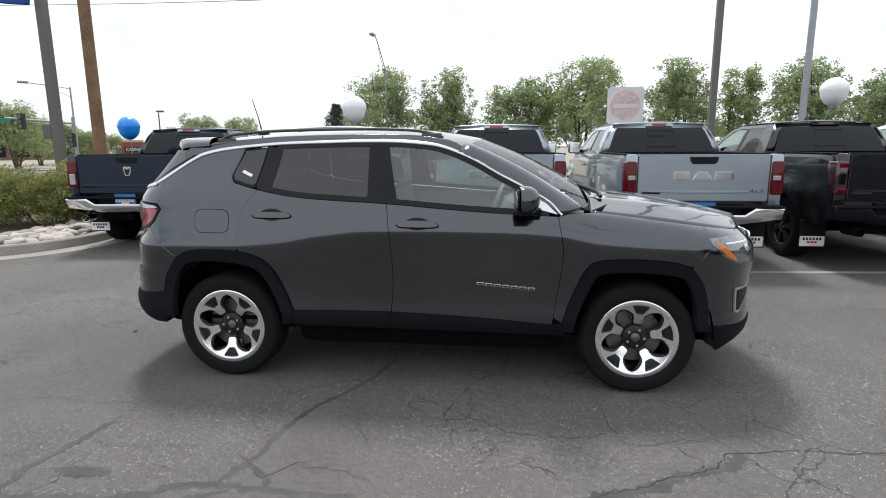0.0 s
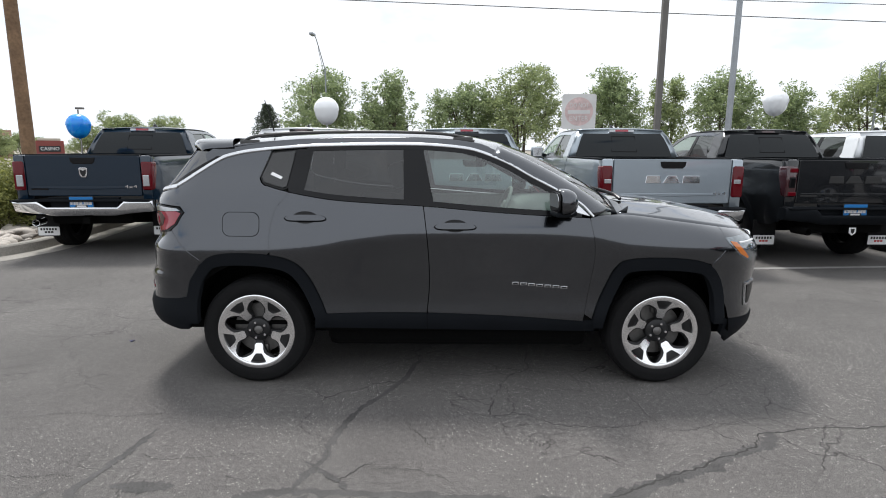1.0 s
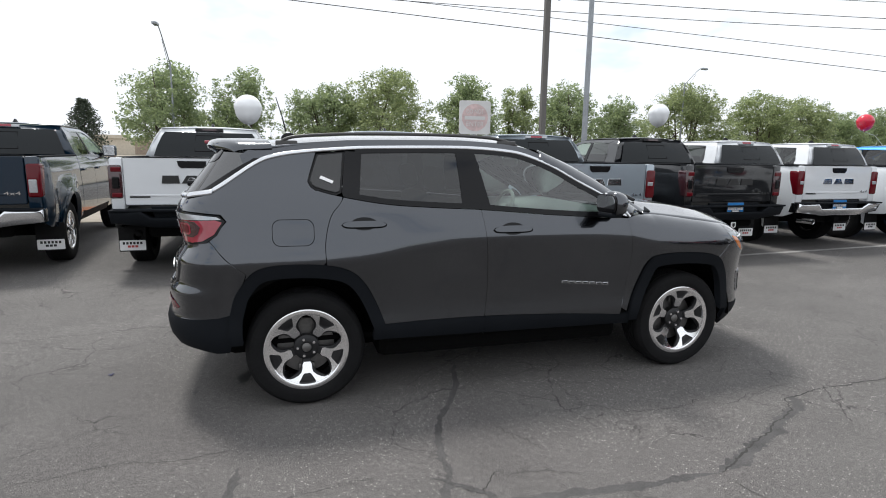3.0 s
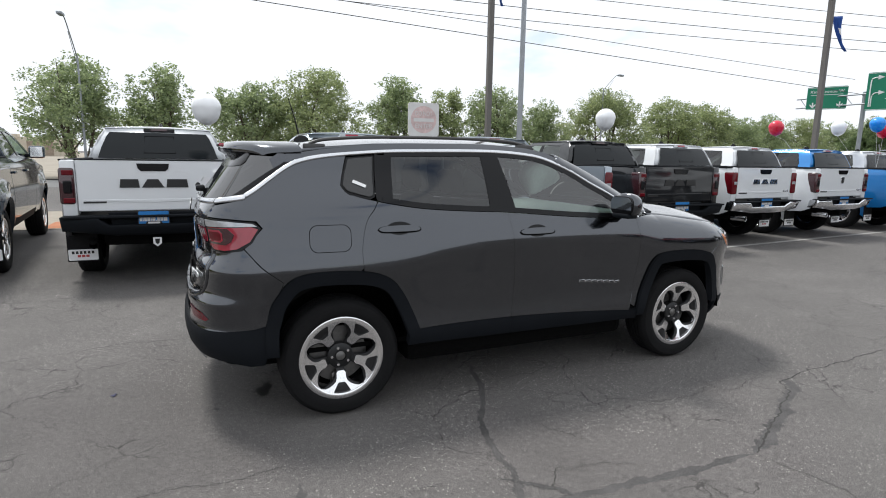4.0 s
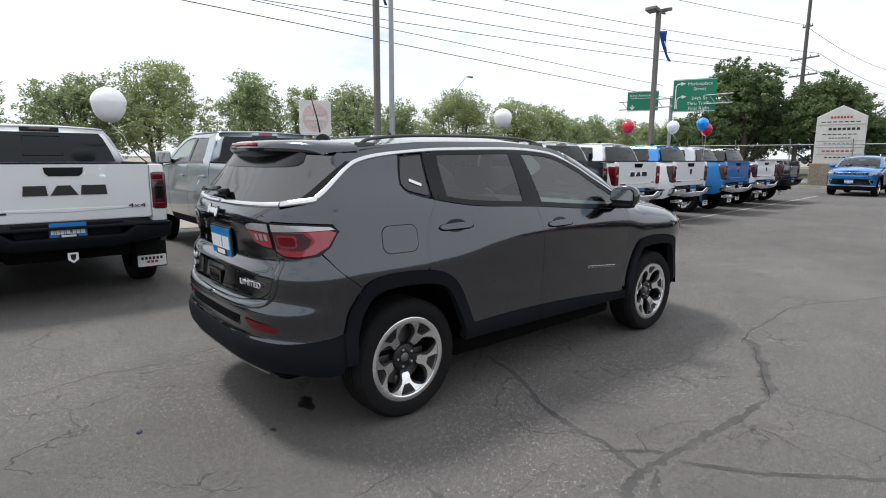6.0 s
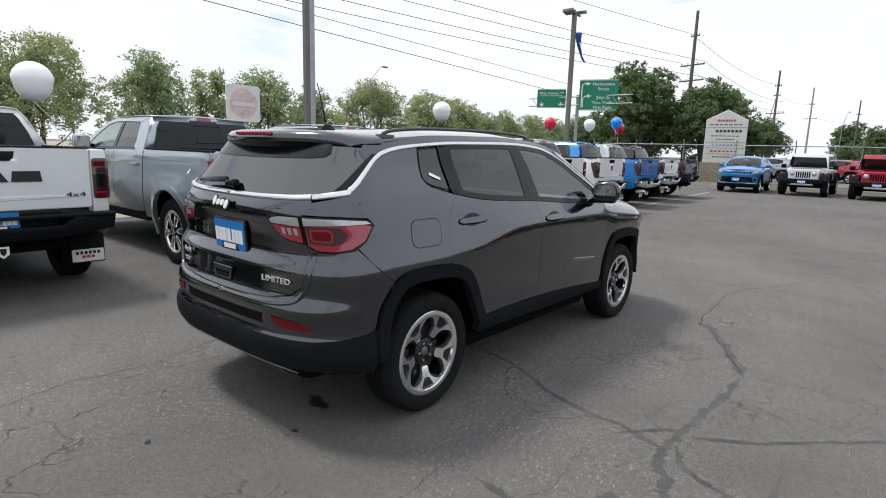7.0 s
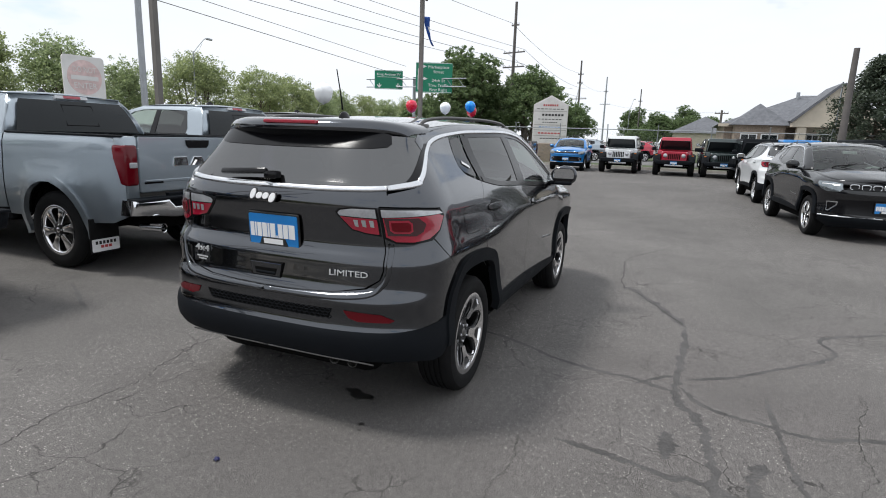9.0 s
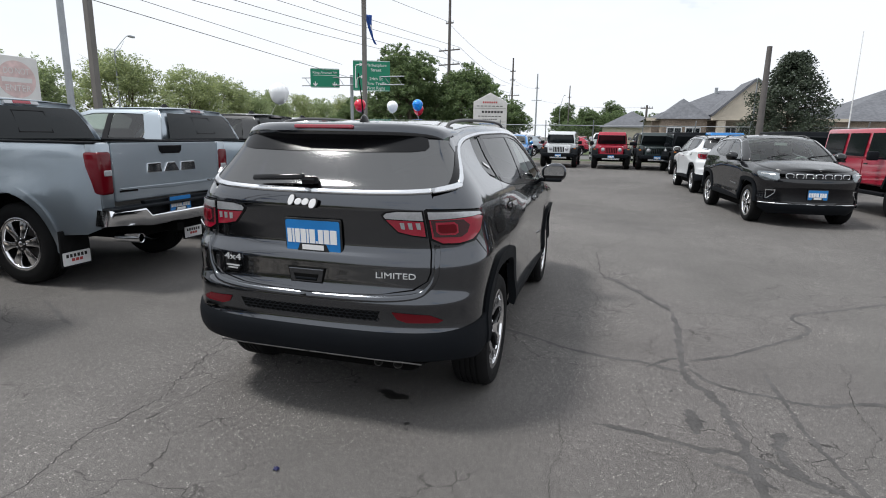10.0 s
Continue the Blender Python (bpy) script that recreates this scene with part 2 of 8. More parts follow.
def tube(pts, r, seg=10, closed=False, bm=None):
    """A round bar along points; r is one radius or one for each point."""
    bm = bm or bmesh.new()
    pts = [Vector(p) for p in pts]
    rings = []
    for i, p in enumerate(pts):
        a, b = pts[max(i - 1, 0)], pts[min(i + 1, len(pts) - 1)]
        if closed:
            a, b = pts[i - 1], pts[(i + 1) % len(pts)]
        d = (b - a).normalized()
        up = Vector((0, 0, 1)) if abs(d.z) < 0.9 else Vector((1, 0, 0))
        e = d.cross(up).normalized()
        f = e.cross(d)
        q = r[i] if isinstance(r, (list, tuple)) else r
        rings.append([bm.verts.new(p + e * (q * math.cos(k * 2 * math.pi / seg)) + f * (q * math.sin(k * 2 * math.pi / seg))) for k in range(seg)])
    n = len(rings)
    for i in range(n if closed else n - 1):
        A, B = rings[i], rings[(i + 1) % n]
        for k in range(seg):
            bm.faces.new((A[k], A[(k + 1) % seg], B[(k + 1) % seg], B[k]))
    if not closed:
        bm.faces.new(rings[0][::-1]); bm.faces.new(rings[-1])
    bmesh.ops.recalc_face_normals(bm, faces=bm.faces)
    return bm


def lathe(profile, seg=48, axis="y", bm=None):
    """Turns a profile of (radius, along) round an axis."""
    bm = bm or bmesh.new()
    rings = []
    for r, a in profile:
        ring = []
        for k in range(seg):
            c, s = r * math.cos(2 * math.pi * k / seg), r * math.sin(2 * math.pi * k / seg)
            ring.append(bm.verts.new((c, a, s) if axis == "y" else (c, s, a)))
        rings.append(ring)
    for A, B in zip(rings, rings[1:]):
        for k in range(seg):
            bm.faces.new((A[k], A[(k + 1) % seg], B[(k + 1) % seg], B[k]))
    bmesh.ops.remove_doubles(bm, verts=bm.verts, dist=1e-5)
    bmesh.ops.recalc_face_normals(bm, faces=bm.faces)
    return bm


def slab(poly, thick, m=None, bevel=0.0, bm=None):
    """A flat outline in x, z of the given thickness along y, facing -y."""
    bm = bm or bmesh.new()
    vs = [bm.verts.new((x, 0, z)) for x, z in poly]
    f = bm.faces.new(vs)
    r = bmesh.ops.extrude_face_region(bm, geom=[f])
    ext = [v for v in r["geom"] if isinstance(v, bmesh.types.BMVert)]
    for v in ext:
        v.co.y += thick
    every = vs + ext
    fs = list({f for v in every for f in v.link_faces})
    bmesh.ops.recalc_face_normals(bm, faces=fs)
    if bevel:
        front = [e for e in {e for v in vs for e in v.link_edges} if all(abs(v.co.y) < 1e-6 for v in e.verts)]
        bmesh.ops.bevel(bm, geom=front, offset=bevel, segments=2, affect="EDGES", profile=0.5)
    if m is not None:
        ids = [v for v in bm.verts if v.is_valid]
        bmesh.ops.transform(bm, matrix=m, verts=ids)
    return bm


def holed(outer, hole, thick, bm):
    """A flat outline with an opening, of the given thickness, facing -y."""
    es = []
    for loop in (outer, hole):
        vs = [bm.verts.new((x, 0, z)) for x, z in loop]
        es += [bm.edges.new((vs[i - 1], vs[i])) for i in range(len(vs))]
    fs = [f for f in bmesh.ops.triangle_fill(bm, edges=es, use_beauty=True)["geom"] if isinstance(f, bmesh.types.BMFace)]
    r = bmesh.ops.extrude_face_region(bm, geom=fs)
    for v in r["geom"]:
        if isinstance(v, bmesh.types.BMVert):
            v.co.y += thick
    bmesh.ops.recalc_face_normals(bm, faces=bm.faces)
    return bm


def arc(cx, cz, r, a0, a1, n):
    return [(cx + r * math.cos(radians(a0 + (a1 - a0) * i / n)), cz + r * math.sin(radians(a0 + (a1 - a0) * i / n))) for i in range(n + 1)]


def rounded(x0, x1, z0, z1, r, n=4):
    return arc(x1 - r, z1 - r, r, 0, 90, n) + arc(x0 + r, z1 - r, r, 90, 180, n) + arc(x0 + r, z0 + r, r, 180, 270, n) + arc(x1 - r, z0 + r, r, 270, 360, n)


def spline(pts, n=8):
    """A smooth line of n steps between each two of the points."""
    p = [np.array(q, float) for q in pts]
    p = [2 * p[0] - p[1]] + p + [2 * p[-1] - p[-2]]
    out = []
    for i in range(1, len(p) - 2):
        for k in range(n):
            t = k / n
            out.append(tuple(0.5 * (2 * p[i] + (p[i + 1] - p[i - 1]) * t + (2 * p[i - 1] - 5 * p[i] + 4 * p[i + 1] - p[i + 2]) * t * t + (3 * p[i] - p[i - 1] - 3 * p[i + 1] + p[i + 2]) * t ** 3)))
    out.append(tuple(p[-2]))
    return out


def table(pts, lo, hi, n=400, soft=0.02):
    """A smoothed table of one profile; returns a function on arrays."""
    xs = np.linspace(lo, hi, n)
    ys = np.interp(xs, [p[0] for p in pts], [p[1] for p in pts])
    k = max(1, int(soft / (hi - lo) * n * 2))
    w = np.exp(-0.5 * (np.arange(-2 * k, 2 * k + 1) / k) ** 2)
    ys = np.convolve(np.pad(ys, 2 * k, mode="edge"), w / w.sum(), "valid")
    return lambda v: np.interp(v, xs, ys)


def fill(poly, step, zstep=None):
    """The flat outline cut into a fine grid: points and faces."""
    clean = []
    for q in poly:
        if not clean or math.hypot(q[0] - clean[-1][0], q[1] - clean[-1][1]) > 1e-4:
            clean.append(q)
    if math.hypot(clean[0][0] - clean[-1][0], clean[0][1] - clean[-1][1]) < 1e-4:
        clean.pop()
    bm = bmesh.new()
    f = bm.faces.new([bm.verts.new((u, z, 0)) for u, z in clean])
    if f.calc_area() > 0:
        f.normal_update()
    bmesh.ops.triangulate(bm, faces=[f])
    us, zs = [q[0] for q in clean], [q[1] for q in clean]
    for lo, hi, no, d in ((min(us), max(us), (1, 0, 0), step), (min(zs), max(zs), (0, 1, 0), zstep or step)):
        k = math.floor(lo / d) + 1
        while k * d < hi:
            bmesh.ops.bisect_plane(bm, geom=bm.verts[:] + bm.edges[:] + bm.faces[:], dist=1e-5, plane_co=Vector(no) * (k * d), plane_no=no)
            k += 1
    bmesh.ops.dissolve_limit(bm, angle_limit=0.001, verts=[], edges=[])
    bm.verts.index_update()
    pts = np.array([(v.co.x, v.co.y) for v in bm.verts])
    faces = [[v.index for v in f.verts] for f in bm.faces]
    rim = [(e.verts[0].index, e.verts[1].index) for e in bm.edges if len(e.link_faces) == 1]
    bm.free()
    return pts, faces, rim


def shaped(surface, u, z, off):
    """Points of a surface moved out along its normal, and the normals."""
    h = 0.002
    p = surface(u, z)
    a = surface(u + h, z) - surface(u - h, z)
    b = surface(u, z + h) - surface(u, z - h)
    n = np.cross(a, b)
    n /= np.linalg.norm(n, axis=1, keepdims=True) + 1e-12
    return p + n * np.reshape(off, (-1, 1)), n


def panel(name, poly, surface, mat, parent, side=-1, off=0.0, depth=0.012, step=0.05, label="", crown=None, zstep=None):
    """Sheet over an outline on the surface, with turned-in edges. side -1: the right flank, 1: mirrored to the left, 0: both halves in one."""
    pts, faces, rim = fill(poly, step, zstep)
    o = np.full(len(pts), off)
    if crown is not None:
        o = o + crown(pts[:, 0], pts[:, 1])
    p, n = shaped(surface, pts[:, 0], pts[:, 1], o)
    ids = sorted({i for e in rim for i in e})
    at = {i: len(pts) + k for k, i in enumerate(ids)}
    inn, _ = shaped(surface, pts[ids, 0], pts[ids, 1], o[ids] - depth)
    q, m = np.vstack([p, inn]), np.vstack([n, n[ids]])
    fc = [list(f) for f in faces] + [[a, b, at[b], at[a]] for a, b in rim]
    # faces look outwards
    out = []
    for f in fc[:len(faces)]:
        g = np.cross(q[f[1]] - q[f[0]], q[f[2]] - q[f[0]])
        out.append(f if g @ m[f[0]] >= 0 else f[::-1])
    fc = out + fc[len(faces):]
    sets = []
    if side <= 0:
        sets.append((q, m, fc))
    if side >= 0:
        flip = np.array([1, -1, 1])
        sets.append((q * flip, m * flip, [f[::-1] for f in fc]))
    V, N, F, base = [], [], [], 0
    for q, m, fc in sets:
        V.append(q); N.append(m); F += [[i + base for i in f] for f in fc]; base += len(q)
    return mesh_part(name, np.vstack(V), F, mat, parent, label, np.vstack(N))


def ribbon(name, line, surface, width, mat, parent, side=-1, off=0.0, height=0.006, label=""):
    """A raised strip along a line on the surface; width is one or one for each point."""
    L = np.array(line, float)
    t = np.gradient(L, axis=0)
    t /= np.linalg.norm(t, axis=1, keepdims=True) + 1e-9
    no = np.stack([-t[:, 1], t[:, 0]], 1)
    w = np.broadcast_to(np.asarray(width, float), (len(L),))
    prof = [(-0.5, -0.004), (-0.5, height * 0.4), (-0.3, height), (0.0, height * 1.15), (0.3, height), (0.5, height * 0.4), (0.5, -0.004)]
    rows = []
    for k, h in prof:
        q = L + no * (w * k)[:, None]
        rows.append(shaped(surface, q[:, 0], q[:, 1], np.full(len(L), off + h))[0])
    k, n = len(prof), len(L)
    V = np.vstack(rows)
    F = [[j * n + i, (j + 1) * n + i, (j + 1) * n + i + 1, j * n + i + 1] for j in range(k - 1) for i in range(n - 1)]
    F += [[j * n for j in range(k)], [j * n + n - 1 for j in range(k)][::-1]]
    Vs, Fs, base = [], [], 0
    for s in ([-1] if side == -1 else [1] if side == 1 else [-1, 1]):
        Vs.append(V * np.array([1, -s, 1])); Fs += [[i + base for i in (f if s == -1 else f[::-1])] for f in F]; base += len(V)
    return mesh_part(name, np.vstack(Vs), Fs, mat, parent, label)


def grid_part(name, rows, mat, parent=None, label="", depth=0.0):
    """A sheet through rows of points, with an optional second skin below."""
    R, C = len(rows), len(rows[0])
    V = [tuple(q) for r in rows for q in r]
    F = [[i * C + j, i * C + j + 1, (i + 1) * C + j + 1, (i + 1) * C + j] for i in range(R - 1) for j in range(C - 1)]
    ob = mesh_part(name, V, F, mat, parent, label)
    if depth:
        k = ob.modifiers.new("thickness", "SOLIDIFY")
        k.thickness, k.offset = depth, -1
    return ob


def lettering(name, text, size, mat, parent, m, depth=0.002, label="", width=0.0, align="CENTER"):
    """Words in the built-in font as a mesh, in the x, z plane of the pose, facing -y."""
    cu = bpy.data.curves.new(name, "FONT")
    cu.body, cu.size, cu.extrude, cu.align_x, cu.align_y = text, size, depth, align, "CENTER"
    cu.resolution_u = 3
    tmp = bpy.data.objects.new(name, cu)
    scene.collection.objects.link(tmp)
    me = bpy.data.meshes.new_from_object(tmp.evaluated_get(bpy.context.evaluated_depsgraph_get()))
    bpy.data.objects.remove(tmp)
    me.transform(pose(0, 0, 0, 90, 0, 0))
    if width:
        have = max(v.co.x for v in me.vertices) - min(v.co.x for v in me.vertices)
        me.transform(Matrix.Diagonal((width / have, 1, 1, 1)))
    me.materials.clear(); me.materials.append(mat)
    ob = new(name, me)
    ob.parent = parent
    ob.matrix_basis = m
    if label:
        ob["label"] = label
    return ob

# ---- ground ----


def asphalt():
    m = material("worn_asphalt", (0.118, 0.114, 0.112), 0.88)
    n, l = m.node_tree.nodes, m.node_tree.links
    b = n["Principled BSDF"]
    b.inputs["Specular IOR Level"].default_value = 0.35
    co = n.new("ShaderNodeTexCoord")

    def noise_tex(scale, detail=4, rough=0.55):
        t = n.new("ShaderNodeTexNoise"); t.inputs["Scale"].default_value, t.inputs["Detail"].default_value, t.inputs["Roughness"].default_value = scale, detail, rough
        l.new(co.outputs["Object"], t.inputs[0])
        return t.outputs["Fac"]

    def ramp(fac, p0, c0, p1, c1):
        r = n.new("ShaderNodeValToRGB")
        r.color_ramp.elements[0].position, r.color_ramp.elements[0].color = p0, (c0, c0, c0, 1)
        r.color_ramp.elements[1].position, r.color_ramp.elements[1].color = p1, (c1, c1, c1, 1)
        l.new(fac, r.inputs[0])
        return r.outputs[0]

    def times(a, c):
        v = n.new("ShaderNodeVectorMath"); v.operation = "MULTIPLY"
        l.new(a, v.inputs[0]); l.new(c, v.inputs[1])
        return v.outputs[0]

    base = n.new("ShaderNodeRGB"); base.outputs[0].default_value = (0.127, 0.1195, 0.1145, 1)
    c = times(base.outputs[0], ramp(noise_tex(210, 3, 0.8), 0.40, 0.18, 0.62, 1.80))
    c = times(c, ramp(noise_tex(34, 4, 0.7), 0.34, 0.80, 0.68, 1.20))
    c = times(c, ramp(noise_tex(0.30, 4), 0.32, 0.84, 0.68, 1.16))
    c = times(c, ramp(noise_tex(1.7, 5, 0.6), 0.30, 0.90, 0.70, 1.10))
    # pale stones showing in the worn surface
    vo = n.new("ShaderNodeTexVoronoi"); vo.inputs["Scale"].default_value = 78
    l.new(co.outputs["Object"], vo.inputs[0])
    stones = ramp(vo.outputs["Distance"], 0.22, 1.0, 0.30, 0.0)
    pick = n.new("ShaderNodeSeparateColor"); l.new(vo.outputs["Color"], pick.inputs[0])
    few = ramp(pick.outputs[0], 0.76, 0.0, 0.80, 1.0)
    worn = ramp(noise_tex(0.55, 3), 0.42, 0.25, 0.62, 1.0)
    fac = times(times(stones, few), worn)
    mix = n.new("ShaderNodeMix"); mix.data_type = "RGBA"; mix.inputs["B"].default_value = (0.58, 0.555, 0.52, 1)
    l.new(fac, mix.inputs["Factor"]); l.new(c, mix.inputs["A"])
    # fine net of hair cracks, in worn places only
    warp = n.new("ShaderNodeTexNoise"); warp.inputs["Scale"].default_value = 3.0; warp.inputs["Detail"].default_value = 5
    l.new(co.outputs["Object"], warp.inputs[0])
    add = n.new("ShaderNodeVectorMath"); add.operation = "MULTIPLY_ADD"; add.inputs[1].default_value = (0.35, 0.35, 0.35)
    l.new(warp.outputs["Color"], add.inputs[0]); l.new(co.outputs["Object"], add.inputs[2])
    net = n.new("ShaderNodeTexVoronoi"); net.feature = "DISTANCE_TO_EDGE"; net.inputs["Scale"].default_value = 2.3
    l.new(add.outputs[0], net.inputs[0])
    lines = ramp(net.outputs["Distance"], 0.003, 1.0, 0.010, 0.0)
    where = ramp(noise_tex(0.75, 3), 0.46, 0.0, 0.56, 0.85)
    hair = times(lines, where)
    mix2 = n.new("ShaderNodeMix"); mix2.data_type = "RGBA"; mix2.inputs["B"].default_value = (0.035, 0.033, 0.032, 1)
    l.new(hair, mix2.inputs["Factor"]); l.new(mix.outputs["Result"], mix2.inputs["A"])
    l.new(mix2.outputs["Result"], b.inputs["Base Color"])
    k = n.new("ShaderNodeBump"); k.inputs["Strength"].default_value, k.inputs["Distance"].default_value = 0.45, 0.006
    l.new(noise_tex(150, 4, 0.7), k.inputs["Height"]); l.new(k.outputs[0], b.inputs["Normal"])
    return m


edges = (-1500, -60, 60, 1500)
ground = mesh_part("ground", [(x, y, 0) for y in edges for x in edges], [(r * 4 + c, r * 4 + c + 1, r * 4 + c + 5, r * 4 + c + 4) for r in range(3) for c in range(3)], asphalt(), smooth=False)
tagged(ground, "worn grey asphalt of a car park", "ground", kind="structure")

M["seal"] = material("dark_crack_filler", (0.069, 0.066, 0.0645), 0.78, grain=0.45, grain_scale=150, stain=0.35, stain_scale=5, bump=0.3, bump_scale=200)
M["crack"] = material("open_crack", (0.045, 0.043, 0.041), 0.95, grain=0.2)
M["oil"] = material("fresh_oil_stain", (0.020, 0.019, 0.018), 0.45, grain=0.2, stain=0.2)


def crack(name, pts, width, mat, z, wob=0.03, label="crack in the asphalt"):
    """A ragged strip along a line on the ground, wandering and swelling as it goes."""
    rng = random.Random(len(pts) * 97 + int(abs(pts[0][0]) * 1000))
    line = spline(pts, 30)
    V, F = [], []
    a = b = c = 0.0
    full = 0.34 if mat is M["seal"] else 0.25
    for i, (x, y) in enumerate(line):
        p, q = line[max(i - 1, 0)], line[min(i + 1, len(line) - 1)]
        d = Vector((q[0] - p[0], q[1] - p[1])).normalized() if q != p else Vector((1, 0))
        a = a * 0.90 + rng.uniform(-1, 1) * wob * 0.30
        b = b * 0.75 + rng.uniform(-0.30, 0.30)
        c = c * 0.75 + rng.uniform(-0.30, 0.30)
        end = min(1.0, 0.12 + 0.09 * i, 0.12 + 0.09 * (len(line) - 1 - i))
        m = Vector((x, y)) + Vector((-d.y, d.x)) * a * 0.5
        l, r = (max(0.2, 1 + k) * width * full * end * rng.uniform(0.70, 1.30) for k in (b, c))
        V += [(m.x - d.y * l, m.y + d.x * l, 0.0005 + 0.4 * (z - 0.002)), (m.x + d.y * r, m.y - d.x * r, 0.0005 + 0.4 * (z - 0.002))]
    F = [[2 * i, 2 * i + 1, 2 * i + 3, 2 * i + 2] for i in range(len(line) - 1)]
    return tagged(mesh_part(name, V, F, mat, smooth=False), label, "crack", kind="structure")


SEALED = "strip of dark crack filler on asphalt"
crack("pavement_crack", [(0.57, -2.12), (-0.10, -2.08), (-0.69, -2.04), (-0.95, -2.09), (-1.2, -2.19), (-1.47, -2.21), (-1.78, -2.22), (-2.3, -2.25), (-3.2, -2.4)], 0.075, M["seal"], 0.0030, 0.05, SEALED)
crack("pavement_crack", [(4.82, -1.99), (4.12, -1.79), (3.18, -1.43), (2.40, -1.45), (1.72, -1.50), (1.49, -1.68), (1.02, -1.92), (0.57, -2.12)], 0.020, M["crack"], 0.0040, 0.06)
crack("pavement_crack", [(1.72, -1.50), (1.61, -1.64), (1.32, -1.78), (1.06, -1.91), (0.57, -2.10)], 0.10, M["seal"], 0.0034, 0.05, SEALED)
crack("pavement_crack", [(-0.25, -0.40), (-0.43, -0.98), (-0.61, -1.30), (-0.68, -1.62), (-0.73, -1.85), (-0.82, -2.05)], 0.055, M["seal"], 0.0037, 0.04, SEALED)
crack("pavement_crack", [(-0.71, -2.07), (-0.91, -2.18), (-1.00, -2.35), (-1.03, -2.52), (-1.07, -2.74), (-0.95, -3.09), (-0.9, -3.6)], 0.050, M["seal"], 0.0043, 0.03, SEALED)
crack("pavement_crack", [(-0.60, -2.09), (-0.38, -2.40), (-0.01, -2.78), (0.32, -3.09), (0.49, -3.15), (0.80, -3.13), (1.19, -3.67), (1.7, -4.4)], 0.045, M["seal"], 0.0046, 0.03, SEALED)
crack("pavement_crack", [(-0.64, -2.56), (-1.10, -2.56), (-1.37, -2.58), (-1.67, -2.61), (-2.3, -2.7)], 0.045, M["seal"], 0.0049, 0.03, SEALED)
crack("pavement_crack", [(-1.68, -1.47), (-1.73, -1.76), (-1.78, -2.02), (-1.77, -2.17), (-1.84, -2.31), (-1.91, -2.43), (-2.00, -2.60), (-2.2, -2.95)], 0.060, M["seal"], 0.0052, 0.03, SEALED)
crack("pavement_crack", [(-1.34, -2.00), (-1.46, -2.01), (-1.64, -2.00)], 0.10, M["seal"], 0.0055, 0.02, "dark patch of filler on asphalt")
crack("pavement_crack", [(4.82, -1.99), (4.63, -2.61), (4.99, -3.44), (4.63, -4.26), (4.7, -5.2)], 0.018, M["crack"], 0.0032, 0.08)
crack("pavement_crack", [(-0.17, -0.96), (0.0, -1.05), (0.30, -1.27), (0.57, -1.43), (0.84, -1.45), (1.10, -1.39)], 0.010, M["crack"], 0.0035, 0.06)
crack("pavement_crack", [(1.06, -0.92), (1.15, -1.45), (1.43, -1.42), (1.60, -1.40)], 0.007, M["crack"], 0.0038, 0.05)
crack("pavement_crack", [(-1.70, -1.31), (-1.98, -1.32), (-2.25, -1.31), (-2.7, -1.4)], 0.008, M["crack"], 0.0041, 0.06)
crack("pavement_crack", [(-0.44, -1.81), (-0.59, -1.93), (-0.57, -2.02)], 0.012, M["crack"], 0.0058, 0.04)
crack("pavement_crack", [(0.04, -2.12), (0.10, -2.30), (0.01, -2.52)], 0.010, M["crack"], 0.0050, 0.05)
crack("pavement_crack", [(0.57, -2.12), (0.67, -2.50), (0.56, -2.84)], 0.009, M["crack"], 0.0053, 0.05)
crack("pavement_crack", [(-0.32, -3.13), (-0.61, -3.08), (-1.04, -2.94), (-1.31, -2.92)], 0.009, M["crack"], 0.0056, 0.06)
crack("pavement_crack", [(-0.32, -1.35), (-0.24, -1.52), (-0.16, -1.69)], 0.008, M["crack"], 0.0044, 0.05)
crack("pavement_crack", [(-4.8, 0.55), (-3.8, 0.75), (-3.0, 0.92), (-2.55, 1.00), (-2.18, 0.94), (-1.99, 1.03), (-1.52, 1.11), (-0.9, 1.06)], 0.017, M["crack"], 0.0036, 0.09)
crack("pavement_crack", [(5.66, 2.83), (5.69, 2.07), (5.86, 1.34), (6.2, 0.5)], 0.016, M["crack"], 0.0039, 0.08)
crack("pavement_crack", [(-0.92, 3.41), (-1.23, 2.83), (-1.42, 2.52)], 0.05, M["seal"], 0.0042, 0.05, SEALED)
crack("pavement_crack", [(-2.9, -0.4), (-3.4, -0.9), (-3.9, -1.9)], 0.010, M["crack"], 0.0045, 0.08)
crack("pavement_crack", [(9.0, -1.2), (10.8, -1.6), (13.0, -1.1), (16.5, -1.5)], 0.025, M["crack"], 0.0048, 0.12)
crack("pavement_crack", [(8.2, 1.6), (9.6, 0.9), (11.2, 1.2)], 0.020, M["crack"], 0.0051, 0.12)

crack("pavement_crack", [(-1.47, -2.46), (-1.62, -2.40), (-1.81, -2.39), (-1.93, -2.45)], 0.085, M["seal"], 0.0062, 0.03, "dark patch of filler on asphalt")
crack("pavement_crack", [(-1.89, -2.04), (-1.96, -2.19), (-2.03, -2.30)], 0.050, M["seal"], 0.0065, 0.03, SEALED)
crack("pavement_crack", [(-0.80, -1.80), (-0.62, -1.94), (-0.54, -2.04)], 0.045, M["seal"], 0.0068, 0.02, SEALED)
crack("pavement_crack", [(-1.02, -1.72), (-1.26, -1.75), (-1.50, -1.78), (-1.64, -1.70)], 0.007, M["crack"], 0.0032, 0.05)
